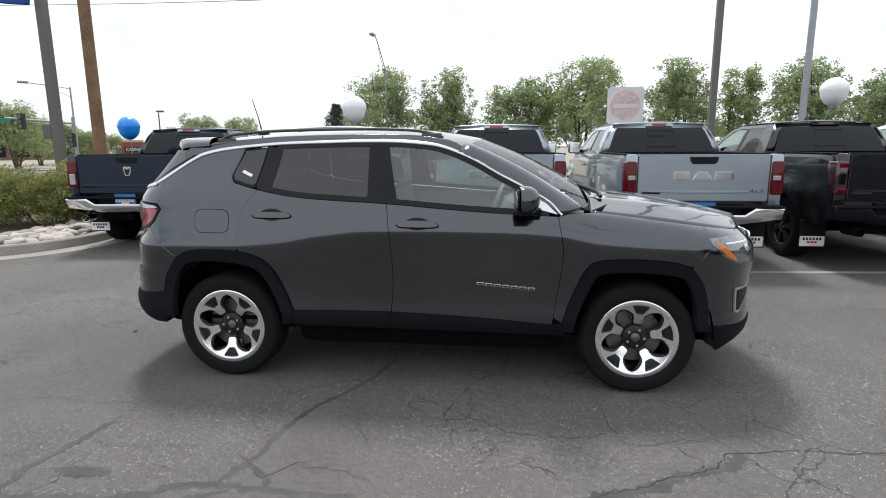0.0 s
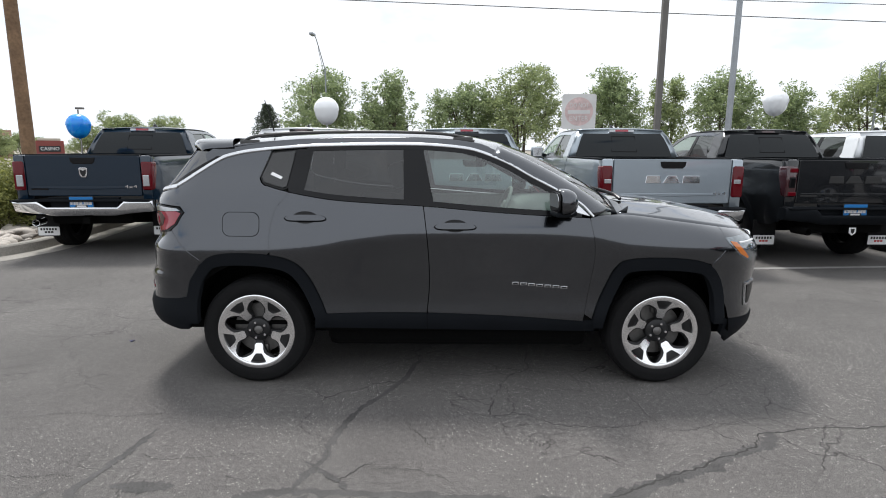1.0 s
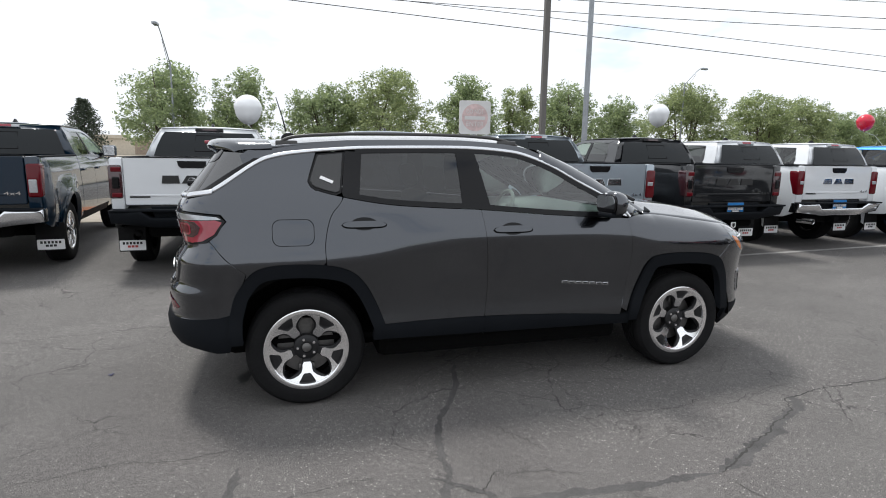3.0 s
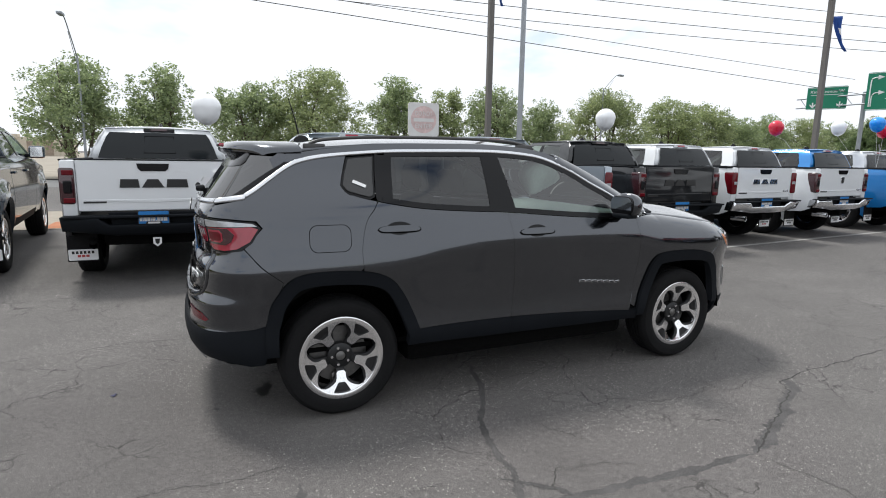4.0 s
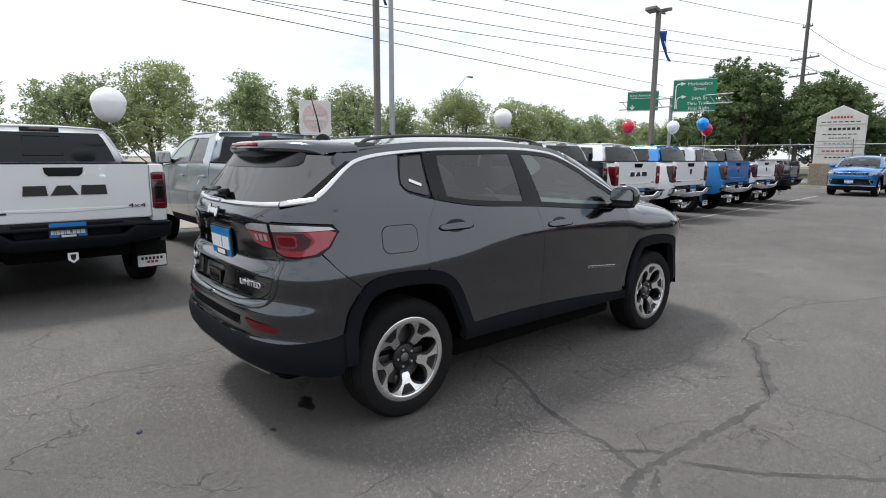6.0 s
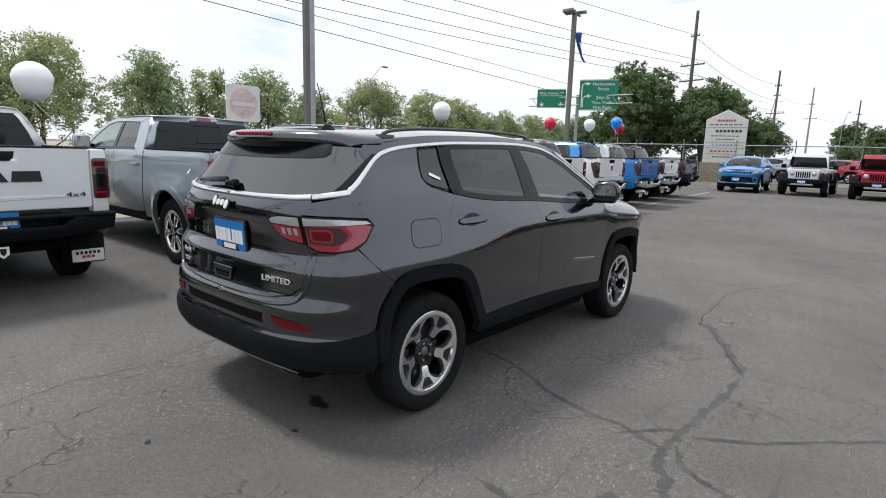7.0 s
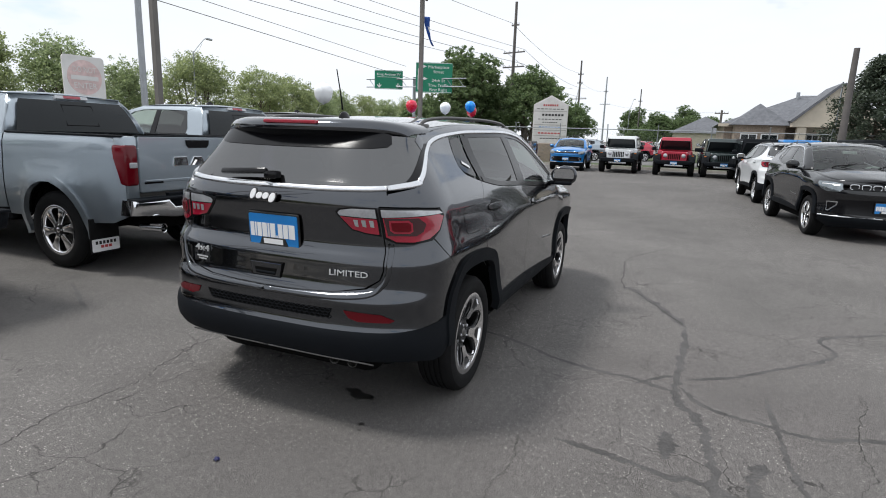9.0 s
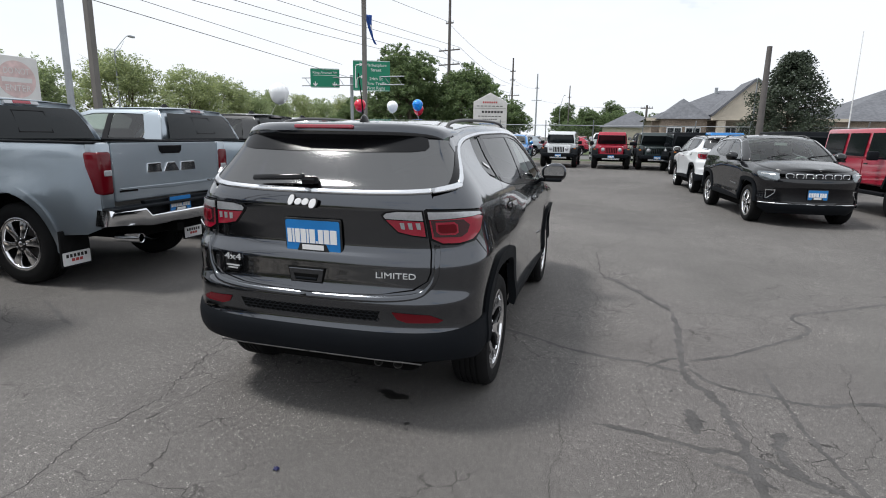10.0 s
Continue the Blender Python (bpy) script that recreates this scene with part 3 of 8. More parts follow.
crack("pavement_crack", [(-0.03, -1.97), (-0.22, -1.88), (-0.50, -1.87)], 0.007, M["crack"], 0.0035, 0.05)
crack("pavement_crack", [(-1.84, -1.93), (-1.99, -1.92), (-2.2, -1.95)], 0.007, M["crack"], 0.0038, 0.05)
crack("pavement_crack", [(-0.27, -3.14), (-0.52, -3.08)], 0.007, M["crack"], 0.0041, 0.05)
crack("pavement_crack", [(-0.76, -2.36), (-0.92, -2.35), (-1.06, -2.30)], 0.007, M["crack"], 0.0044, 0.05)


def stain(x, y, rx, ry, seed, z):
    rng = random.Random(seed)
    V = [(x, y, z)] + [(x + rx * math.cos(a) * rng.uniform(0.6, 1.2), y + ry * math.sin(a) * rng.uniform(0.6, 1.2), z) for a in np.linspace(0, 2 * math.pi, 23)[:-1]]
    F = [[0, i, i % 22 + 1] for i in range(1, 23)]
    return tagged(mesh_part("oil_stain", V, F, M["oil"], smooth=False), "small dark oil stain on asphalt", "stain", kind="structure")


stain(-1.72, -0.33, 0.042, 0.085, 5, 0.0022)
stain(-1.68, -0.26, 0.028, 0.05, 6, 0.0025)
stain(-2.00, -0.51, 0.016, 0.020, 7, 0.0022)
stain(-2.06, -0.53, 0.007, 0.009, 8, 0.0022)
drops = random.Random(31)
for k in range(16):
    a, d = drops.uniform(0, 2 * math.pi), drops.uniform(0.5, 1.5)
    stain(-1.71 + 0.07 * d * math.cos(a), -0.31 + 0.13 * d * math.sin(a), drops.uniform(0.004, 0.010), drops.uniform(0.004, 0.012), 40 + k, 0.0022)
scrap = grid_part("plastic_scrap", [[(-2.60 + 0.009 * i + 0.003 * j, -0.09 + 0.009 * j, 0.006 + 0.006 * math.sin(2.1 * i + 1.3 * j)) for j in range(4)] for i in range(4)], material("dark_blue_plastic", (0.012, 0.014, 0.07), 0.4, grain=0.2), None, "", 0.002)
tagged(scrap, "crumpled scrap of blue plastic on asphalt", "litter")
line_rows = [(x, 2.74 + 0.075 * (x - 3.54)) for x in np.linspace(3.0, 23.0, 21)]
V = [p for x, y in line_rows for p in ((x, y - 0.05, 0.0026), (x, y + 0.05, 0.0026))]
tagged(mesh_part("parking_line", V, [[2 * i, 2 * i + 2, 2 * i + 3, 2 * i + 1] for i in range(20)], M["line_paint"], smooth=False), "worn pale parking line on asphalt", "line", kind="structure")

# planted island with kerb, at the end of the row
kerb_line = spline([(-12.0, -1.0), (-8.6, 1.10), (-6.67, 2.78), (-6.20, 3.55), (-6.12, 4.4), (-6.35, 6.5), (-6.75, 10.5)], 8)


def strip(name, line, profile, mat, label, category, kind="structure"):
    """A profile of (sideways, up) drawn along a line on the ground."""
    V = []
    for i, (x, y) in enumerate(line):
        p, q = line[max(i - 1, 0)], line[min(i + 1, len(line) - 1)]
        d = Vector((q[0] - p[0], q[1] - p[1])).normalized()
        V += [(x - d.y * s, y + d.x * s, z) for s, z in profile]
    k = len(profile)
    F = [[i * k + j, i * k + j + 1, (i + 1) * k + j + 1, (i + 1) * k + j] for i in range(len(line) - 1) for j in range(k - 1)]
    return tagged(mesh_part(name, V, F, mat, smooth=False), label, category, kind=kind)


strip("kerb", kerb_line, [(-0.32, 0.0035), (0.0, 0.012), (0.02, 0.13), (0.04, 0.15), (0.17, 0.15), (0.19, 0.02)], M["concrete"], "concrete kerb and gutter round the planted bed", "kerb")
M["soil"] = material("bare_soil", (0.10, 0.08, 0.06), 0.95, grain=0.3, grain_scale=20, stain=0.2)
bed = [(x - 0.16, y) for x, y in kerb_line] + [(-30, 10.5), (-30, -1.0)]
tagged(mesh_part("planting_bed", [(x, y, 0.09) for x, y in bed], [list(range(len(bed)))], M["soil"], smooth=False), "bare soil of the planted bed", "bed", kind="structure")
M["apron"] = material("pale_tan_concrete", (0.30, 0.265, 0.215), 0.9, grain=0.15, grain_scale=8, stain=0.2, stain_scale=0.4)
tagged(mesh_part("pavement", [(-6.4, 8.85, 0.010), (40, 9.6, 0.010), (40, 13.2, 0.010), (-6.4, 12.6, 0.010)], [(0, 1, 2, 3)], M["apron"], smooth=False), "pale concrete pavement before the parked trucks", "pavement", kind="structure")
M["tactile"] = material("orange_tactile_paving", (0.42, 0.15, 0.06), 0.8, grain=0.2, grain_scale=40, stain=0.2, bump=0.5, bump_scale=60)
tagged(mesh_part("tactile_mat", [(-4.75, 8.95, 0.015), (-3.80, 8.95, 0.015), (-3.80, 10.1, 0.015), (-4.75, 10.1, 0.015)], [(0, 1, 2, 3)], M["tactile"], smooth=False), "worn orange tactile paving at the kerb ramp", "pavement", kind="structure")
# far kerb, verge and street
strip("kerb", [(29.8, 14.0), (29.8, 4.0), (29.8, -9.0)], [(-0.02, 0.0), (0.0, 0.14), (0.16, 0.14), (0.18, 0.05)][::-1], M["concrete"], "concrete kerb along the verge", "kerb")
tagged(mesh_part("lawn", [(29.9, -9, 0.06), (34.5, -9, 0.06), (34.5, 30, 0.06), (29.9, 30, 0.06)], [(0, 1, 2, 3)], M["grass"], smooth=False), "mown grass verge beside the street", "lawn", kind="structure")
tagged(mesh_part("street", [(-300, 23.5, 0.006), (300, 23.5, 0.006), (300, 30.2, 0.006), (-300, 30.2, 0.006)], [(0, 1, 2, 3)], M["road"], smooth=False), "pale grey street beyond the car park", "road", kind="structure")
tagged(mesh_part("street", [(36.5, -60, 0.008), (46, -60, 0.008), (46, 25.9, 0.008), (36.5, 25.9, 0.008)], [(0, 1, 2, 3)], M["road"], smooth=False), "pale grey side street", "road", kind="structure")
tagged(mesh_part("pavement", [(-300, 30.4, 0.05), (300, 30.4, 0.05), (300, 400, 0.05), (-300, 400, 0.05)], [(0, 1, 2, 3)], M["apron"], smooth=False), "pale concrete apron under the street trees", "pavement", kind="structure")
tagged(mesh_part("lawn", [(46.2, -200, 0.05), (400, -200, 0.05), (400, 25, 0.05), (46.2, 25, 0.05)], [(0, 1, 2, 3)], M["grass"], smooth=False), "grass round the low buildings", "lawn", kind="structure")

# ---- wheels ----


def wheel(parent, m, tyre_r, rim_r, width, style, face, inner, bolt_label=""):
    """Tyre, rim, spokes, hub and brake disc under one wheel; the outer face looks to -y."""
    w = new("wheel", None)
    w.parent = parent
    w.matrix_basis = m
    h = width / 2
    s = tyre_r - rim_r
    prof = [(rim_r - 0.005, -h * 0.82), (rim_r + 0.012, -h * 0.95), (rim_r + s * 0.4, -h * 1.02), (rim_r + s * 0.75, -h * 0.97), (tyre_r - 0.012, -h * 0.84), (tyre_r - 0.002, -h * 0.70)]
    for g in (-0.42, -0.14, 0.14, 0.42):
        prof += [(tyre_r, h * (g - 0.05)), (tyre_r - 0.008, h * (g - 0.035)), (tyre_r - 0.008, h * (g + 0.035)), (tyre_r, h * (g + 0.05))]
    prof += [(tyre_r - 0.002, h * 0.70), (tyre_r - 0.012, h * 0.84), (rim_r + s * 0.6, h), (rim_r - 0.005, h * 0.82)]
    bm = lathe(prof, 56)
    part("tyre", bm, M["rubber"], w, "black rubber tyre", 35)
    rim = lathe([(rim_r - 0.012, h * 0.8), (rim_r - 0.02, h * 0.2), (rim_r - 0.035, -h * 0.3), (rim_r - 0.03, -h * 0.74)], 56)
    part("rim_barrel", rim, inner, w, smooth=40)
    lip = lathe([(rim_r - 0.032, -h * 0.70), (rim_r - 0.026, -h * 0.88), (rim_r - 0.010, -h * 0.94), (rim_r + 0.006, -h * 0.90), (rim_r + 0.006, -h * 0.8)], 56)
    part("rim_lip", lip, face, w, "bright machined rim edge", 50)
    y0 = -h * 0.86
    R = rim_r - 0.024
    n = 6 if style == "broad" else 5
    for k in range(n):
        a = 360 / n * k
        sm = pose(0, y0, 0, 0, -a, 0)
        bm = bmesh.new()
        if style == "fork":
            half = [(0.090, 0.018), (0.103, 0.027), (0.130, 0.028), (0.150, 0.035), (0.166, 0.053), (0.178, 0.080), (0.181, 0.100), (0.178, 0.112), (0.173, 0.1257)]
            rimward = arc(0, 0, R, 36, -36, 10)
            sl = half + rimward + [(u, -v) for u, v in half[::-1]]
            pocket = [(0.156, 0.017), (0.163, 0.025), (0.206, 0.051), (0.214, 0.043), (0.2165, 0.0), (0.214, -0.043), (0.206, -0.051), (0.163, -0.025), (0.156, -0.017)]
            holed(sl, pocket, 0.010, bm)
        else:
            ww = 0.040 if style == "broad" else 0.034
            sl = [(0.05, ww * 0.6), (R * 0.55, ww * 0.85), (R, ww * 1.45), (R, -ww * 1.45), (R * 0.55, -ww * 0.85), (0.05, -ww * 0.6)]
            slab(sl, 0.035, None, 0.006, bm)
        bmesh.ops.transform(bm, matrix=sm, verts=bm.verts)
        if style == "fork":
            for v in bm.verts:
                v.co.y += 0.27 * (R - math.hypot(v.co.x, v.co.z))
            web = slab([(0.02, 0.020), (0.085, 0.026), (0.125, 0.037), (0.150, 0.052), (0.164, 0.078), (0.178, 0.112), (R * 0.86, 0.12), (R * 0.97, 0.06), (R * 0.97, -0.06), (R * 0.86, -0.12), (0.178, -0.112), (0.164, -0.078), (0.150, -0.052), (0.125, -0.037), (0.085, -0.026), (0.02, -0.020)], 0.020, pose(0, 0.0105, 0), 0.004)
            bmesh.ops.transform(web, matrix=sm, verts=web.verts)
            for v in web.verts:
                v.co.y += 0.27 * (R - math.hypot(v.co.x, v.co.z))
        spk = part("spoke", bm, face, w, "", 30)
        if style == "fork":
            part("spoke_web", web, M["alloy_dark"], spk, "gloss black spoke back")
    dish = 0.040 if style == "fork" else 0.0
    y0 += dish
    hub = lathe([(0.0, y0 - 0.004), (0.026, y0 - 0.004), (0.031, y0 + 0.002), (0.033, y0 - 0.004), (0.066, y0 - 0.003), (0.076, y0 + 0.004), (0.076, y0 + 0.07)], 32)
    part("hub", hub, inner, w, smooth=40)
    cap = lathe([(0.0, y0 - 0.010), (0.020, y0 - 0.009), (0.028, y0 - 0.003), (0.030, y0 + 0.006)], 24)
    part("centre_cap", cap, M["disc"] if style == "fork" else face, w, smooth=40)
    for k in range(5):
        a = radians(72 * k + 54)
        bm = lathe([(0, y0 - 0.014), (0.008, y0 - 0.013), (0.0105, y0 - 0.004), (0.0105, y0 + 0.02)], 10)
        bmesh.ops.translate(bm, vec=(0.053 * math.cos(a), 0, 0.053 * math.sin(a)), verts=bm.verts)
        part("wheel_nut", bm, M["chrome"], w, smooth=40)
    disc = lathe([(0.06, -0.004), (rim_r * 0.70, -0.004), (rim_r * 0.70, 0.016), (0.06, 0.016)], 40)
    part("brake_disc", disc, M["disc"], w, "bare steel brake disc", 30)
    back = lathe([(0.0, 0.03), (rim_r - 0.03, 0.035)], 40)
    part("wheel_back", back, M["cavity"], w)
    bm = box_bm(rim_r * 0.45, rim_r * 0.80, -0.028, 0.02, -0.05, 0.05, 0.012)
    part("brake_caliper", bm, M["disc"], w, smooth=30)
    return w


# ---- compact sport utility car ----
NR, NF, XCR, XCF = 3.5, 2.45, -1.55, 1.50
S_W = table([(0.20, 0.76), (0.30, 0.835), (0.38, 0.880), (0.45, 0.899), (0.49, 0.897), (0.54, 0.888), (0.64, 0.886), (0.76, 0.893), (0.90, 0.905), (0.965, 0.909), (1.00, 0.901), (1.08, 0.877), (1.15, 0.856), (1.22, 0.832), (1.30, 0.802),
             (1.40, 0.758), (1.48, 0.718), (1.54, 0.684), (1.58, 0.655), (1.62, 0.61), (1.68, 0.50)], 0.15, 1.72, soft=0.018)
S_XR = table([(0.20, -1.90), (0.30, -1.99), (0.36, -2.07), (0.44, -2.130), (0.52, -2.142), (0.545, -2.138), (0.565, -2.122), (0.62, -2.120), (0.68, -2.128), (0.705, -2.130), (0.722, -2.122), (0.748, -2.094), (0.78, -2.088), (0.86, -2.082), (0.905, -2.080),
              (0.955, -2.035), (1.06, -2.042), (1.15, -2.062), (1.19, -2.062), (1.24, -2.035), (1.30, -1.985), (1.38, -1.925), (1.46, -1.865), (1.54, -1.80), (1.60, -1.75)], 0.15, 1.72, soft=0.008)
S_XF = table([(0.20, 2.02), (0.30, 2.14), (0.36, 2.175), (0.50, 2.165), (0.65, 2.16), (0.80, 2.18), (0.90, 2.16), (0.98, 2.10), (1.05, 2.0), (1.2, 1.9)], 0.15, 1.72, soft=0.02)
S_CREASE = table([(-2.6, 0.90), (-1.7, 0.90), (-1.15, 0.91), (-0.88, 0.93), (-0.70, 0.985), (-0.45, 1.035), (0.2, 1.045), (0.7, 1.03), (1.0, 0.985), (1.3, 0.95), (1.8, 0.935), (2.6, 0.93)], -2.9, 2.9, soft=0.09)
S_EDGE = table([(0.80, 1.125), (1.00, 1.13), (1.11, 1.125), (1.33, 1.095), (1.53, 1.070), (1.78, 1.035), (1.92, 1.010), (2.1, 0.988), (2.3, 0.975)], 0.6, 2.5, soft=0.04)


def corner(depth, width, n, k=300):
    th = np.linspace(0, 1, k) ** 1.0 * math.pi / 2
    fx, fy = np.sin(th) ** (2 / n), np.cos(th) ** (2 / n)
    fx[0], fy[-1] = 0, 0
    s = np.concatenate([[0], np.cumsum(np.hypot(np.diff(fx) * depth, np.diff(fy) * width))])
    return s, fx, fy


SR, FXR, FYR = corner(0.56, 0.89, NR)
SF, FXF, FYF = corner(0.66, 0.88, NF)
U_BACK, U_FRONT = XCR - SR[-1], XCF + SF[-1]


def house(u, z):
    """How the upper body draws in towards the tail."""
    a, b = np.clip((-np.asarray(u, float) - 0.2) / 1.2, 0, 1), np.clip((np.asarray(z, float) - 1.17) / 0.30, 0, 1)
    return 1 - 0.095 * a * a * (3 - 2 * a) * b * b * (3 - 2 * b)


def suv_skin(u, z):
    """The flank, the tail and the nose of the car as one sheet: u runs along the flank and on round both corners."""
    u, z = np.asarray(u, float), np.asarray(z, float)
    ease = np.sin(math.pi * np.clip((z - 0.66) / 0.56, 0, 1)) ** 2
    w = S_W(z + (0.975 - S_CREASE(u)) * ease)
    w = w * (1 - 0.030 * np.clip((u - 0.5) / 1.2, 0, 1) ** 2 - 0.018 * np.clip((-u - 0.7) / 0.9, 0, 1) ** 2)
    w = w * house(u, z)
    sr, sf = np.clip(XCR - u, 0, SR[-1]), np.clip(u - XCF, 0, SF[-1])
    fxr, fyr = np.interp(sr, SR, FXR), np.interp(sr, SR, FYR)
    fxf, fyf = np.interp(sf, SF, FXF), np.interp(sf, SF, FYF)
    over_r, over_f = np.clip(XCR - u - SR[-1], 0, None), np.clip(u - XCF - SF[-1], 0, None)
    x = np.where(u < XCR, XCR + (S_XR(z) - XCR) * fxr, np.where(u > XCF, XCF + (S_XF(z) - XCF) * fxf, u))
    # the wing rolls over towards the bonnet
    e = S_EDGE(np.minimum(x, 2.05))
    k = np.clip((u - 0.86) / 0.2, 0, 1)
    roll = np.clip((z - (e - 0.11)) / 0.11, 0, 0.97)
    w = w - k * (0.120 * (1 - np.sqrt(1 - roll ** 2)) - 0.012 * np.sin(math.pi * np.clip((z - 0.74) / 0.3, 0, 1)))
    y = -w * np.where(u < XCR, fyr, np.where(u > XCF, fyf, 1.0)) + over_r + over_f
    return np.stack([x, y, z], -1)


def back(y):
    """u on the tail for a distance y from the middle."""
    return float(XCR - np.interp(-abs(y) / 0.885, -FYR, SR))


def flank(x, z):
    """u for a place x on the flank or rear corner at height z."""
    if x >= XCR:
        return x
    d = XCR - float(S_XR(z))
    return float(XCR - np.interp((XCR - x) / d, FXR, SR))


def nose(x, z):
    if x <= XCF:
        return x
    return float(XCF + np.interp((x - XCF) / (float(S_XF(z)) - XCF), FXF, SF))


ARCH_R = spline([(-1.735, 0.59), (-1.695, 0.72), (-1.62, 0.825), (-1.52, 0.868), (-1.36, 0.876), (-1.18, 0.862), (-1.05, 0.82), (-0.965, 0.735), (-0.895, 0.60), (-0.85, 0.483)], 5)
ARCH_F = spline([(0.86, 0.45), (0.885, 0.54), (0.94, 0.68), (1.00, 0.80), (1.08, 0.845), (1.30, 0.856), (1.54, 0.832), (1.64, 0.765), (1.705, 0.63), (1.725, 0.46)], 5)
SILL = spline([(-0.85, 0.483), (-0.58, 0.492), (-0.21, 0.492), (0.15, 0.480), (0.45, 0.464), (0.80, 0.436)], 5)
BELT = spline([(-1.275, 1.345), (-1.245, 1.300), (-1.09, 1.257), (-0.82, 1.212), (-0.52, 1.190), (-0.23, 1.175), (0.18, 1.142), (0.50, 1.122), (0.82, 1.108)], 6)
ROOFLINE = spline([(-1.86, 1.262), (-1.77, 1.315), (-1.67, 1.385), (-1.58, 1.445), (-1.50, 1.482), (-1.34, 1.513), (-1.04, 1.540), (-0.80, 1.550), (-0.30, 1.557), (-0.01, 1.540), (0.14, 1.510), (0.31, 1.440), (0.46, 1.357), (0.60, 1.285),
                   (0.76, 1.195), (0.84, 1.115)], 5)
GAP_C = spline([(-1.035, 1.545), (-1.080, 1.270), (-1.160, 1.150), (-1.197, 1.00), (-1.195, 0.862)], 6)
GAP_B = spline([(-0.290, 1.555), (-0.230, 1.176), (-0.200, 0.92), (-0.190, 0.69), (-0.205, 0.492)], 6)
GAP_A = spline([(0.820, 1.108), (0.855, 0.90), (0.840, 0.72), (0.800, 0.436)], 6)


TIP, TURN = (nose(1.695, 0.98), 0.980), (nose(1.722, 0.945), 0.945)
HEAD = [TIP, (nose(1.84, 0.985), 0.985), (nose(1.93, 0.975), 0.975), (nose(2.0, 0.957), 0.957), (nose(2.05, 0.88), 0.875), (nose(2.035, 0.83), 0.828), (nose(1.90, 0.825), 0.824), (nose(1.80, 0.868), 0.868), TURN]


def between(line, lo, hi):
    return [q for q in line if lo - 1e-6 <= q[0] <= hi + 1e-6]


def at_x(line, x):
    return float(np.interp(x, [q[0] for q in line], [q[1] for q in line]))


def at_z(line, z):
    L = sorted(line, key=lambda q: q[1])
    return float(np.interp(z, [q[1] for q in L], [q[0] for q in L]))


def shrink(poly, d):
    """The outline drawn in by d, for shut lines."""
    P = np.array(poly, float)
    keep = [0]
    for i in range(1, len(P)):
        if np.hypot(*(P[i] - P[keep[-1]])) > 1e-3:
            keep.append(i)
    P = P[keep]
    if np.hypot(*(P[0] - P[-1])) < 1e-3:
        P = P[:-1]
    area = 0.5 * np.sum(P[:, 0] * np.roll(P[:, 1], -1) - np.roll(P[:, 0], -1) * P[:, 1])
    a, b = P - np.roll(P, 1, 0), np.roll(P, -1, 0) - P
    a /= np.linalg.norm(a, axis=1, keepdims=True)
    b /= np.linalg.norm(b, axis=1, keepdims=True)
    na, nb = np.stack([-a[:, 1], a[:, 0]], 1), np.stack([-b[:, 1], b[:, 0]], 1)
    n = na + nb
    n /= np.maximum(np.sum(n * nb, 1, keepdims=True), 0.5)
    return [tuple(q) for q in P + n * d * (1 if area > 0 else -1)]


def roof_mid(x):
    return float(np.interp(x, [-1.95, -1.80, -1.60, -1.30, -1.0, -0.44, -0.2, 0.07, 0.34], [1.50, 1.545, 1.585, 1.615, 1.635, 1.652, 1.650, 1.628, 1.575]))


def roof_edge(x):
    return float(np.interp(x, [-1.6, -1.34, -1.04, -0.8, -0.3, 0.0, 0.14, 0.22, 0.34], [1.53, 1.560, 1.585, 1.593, 1.598, 1.582, 1.557, 1.525, 1.47]))


def screen_point(v, h):
    """The windscreen: v from -1 to 1 across, h from 0 at its foot to 1 at the roof."""
    x0 = 0.985 + (0.245 - 0.985) * h
    z0 = 1.140 + (1.545 - 1.140) * h + 0.030 * math.sin(math.pi * h)
    y0 = 0.735 + (0.615 - 0.735) * h
    return (x0 + (0.15 - 0.05 * h) * (1 - v * v), y0 * v, z0 + (0.045 - 0.02 * h) * (1 - v * v))


def plate(parent, m, w=0.31, h=0.165, name="plate", frame_mat=None):
    """Blue dealer plate in a dark frame, its unreadable or branded writing as plain bars."""
    p = part(name, slab(rounded(-w / 2 - 0.008, w / 2 + 0.008, -h / 2 - 0.008, h / 2 + 0.010, 0.012), 0.010, None, 0.003), M["black_ink"], parent, "black plate frame")
    p.matrix_basis = m
    part("plate_face", slab(rounded(-w / 2, w / 2, -h / 2, h / 2, 0.010), 0.004, pose(0, -0.003, 0)), M["plate_blue"], p, "bright blue dealer plate")
    x = -w * 0.47
    for wd in (0.024, 0.011, 0.027, 0.030, 0.011, 0.031, 0.008, 0.028, 0.030, 0.037):
        top, bot = (0.036, -0.038) if wd > 0.009 else (-0.026, -0.038)
        part("lettering_bar", slab([(x, bot * h / 0.165), (x + wd * w / 0.31, bot * h / 0.165), (x + wd * w / 0.31, top * h / 0.165), (x, top * h / 0.165)], 0.002, pose(0, -0.0055, 0)), M["white_ink"], p)
        x += (wd + 0.0052) * w / 0.31
    part("plate_badge", slab([(-w * 0.30, -h * 0.5), (w * 0.30, -h * 0.5), (w * 0.24, -h * 0.24), (-w * 0.24, -h * 0.24)], 0.002, pose(0, -0.006, 0)), M["black_ink"], p)
    part("lettering_bar", slab([(-w * 0.20, -h * 0.44), (w * 0.20, -h * 0.44), (w * 0.20, -h * 0.28), (-w * 0.20, -h * 0.28)], 0.002, pose(0, -0.008, 0)), M["white_ink"], p)
    return p


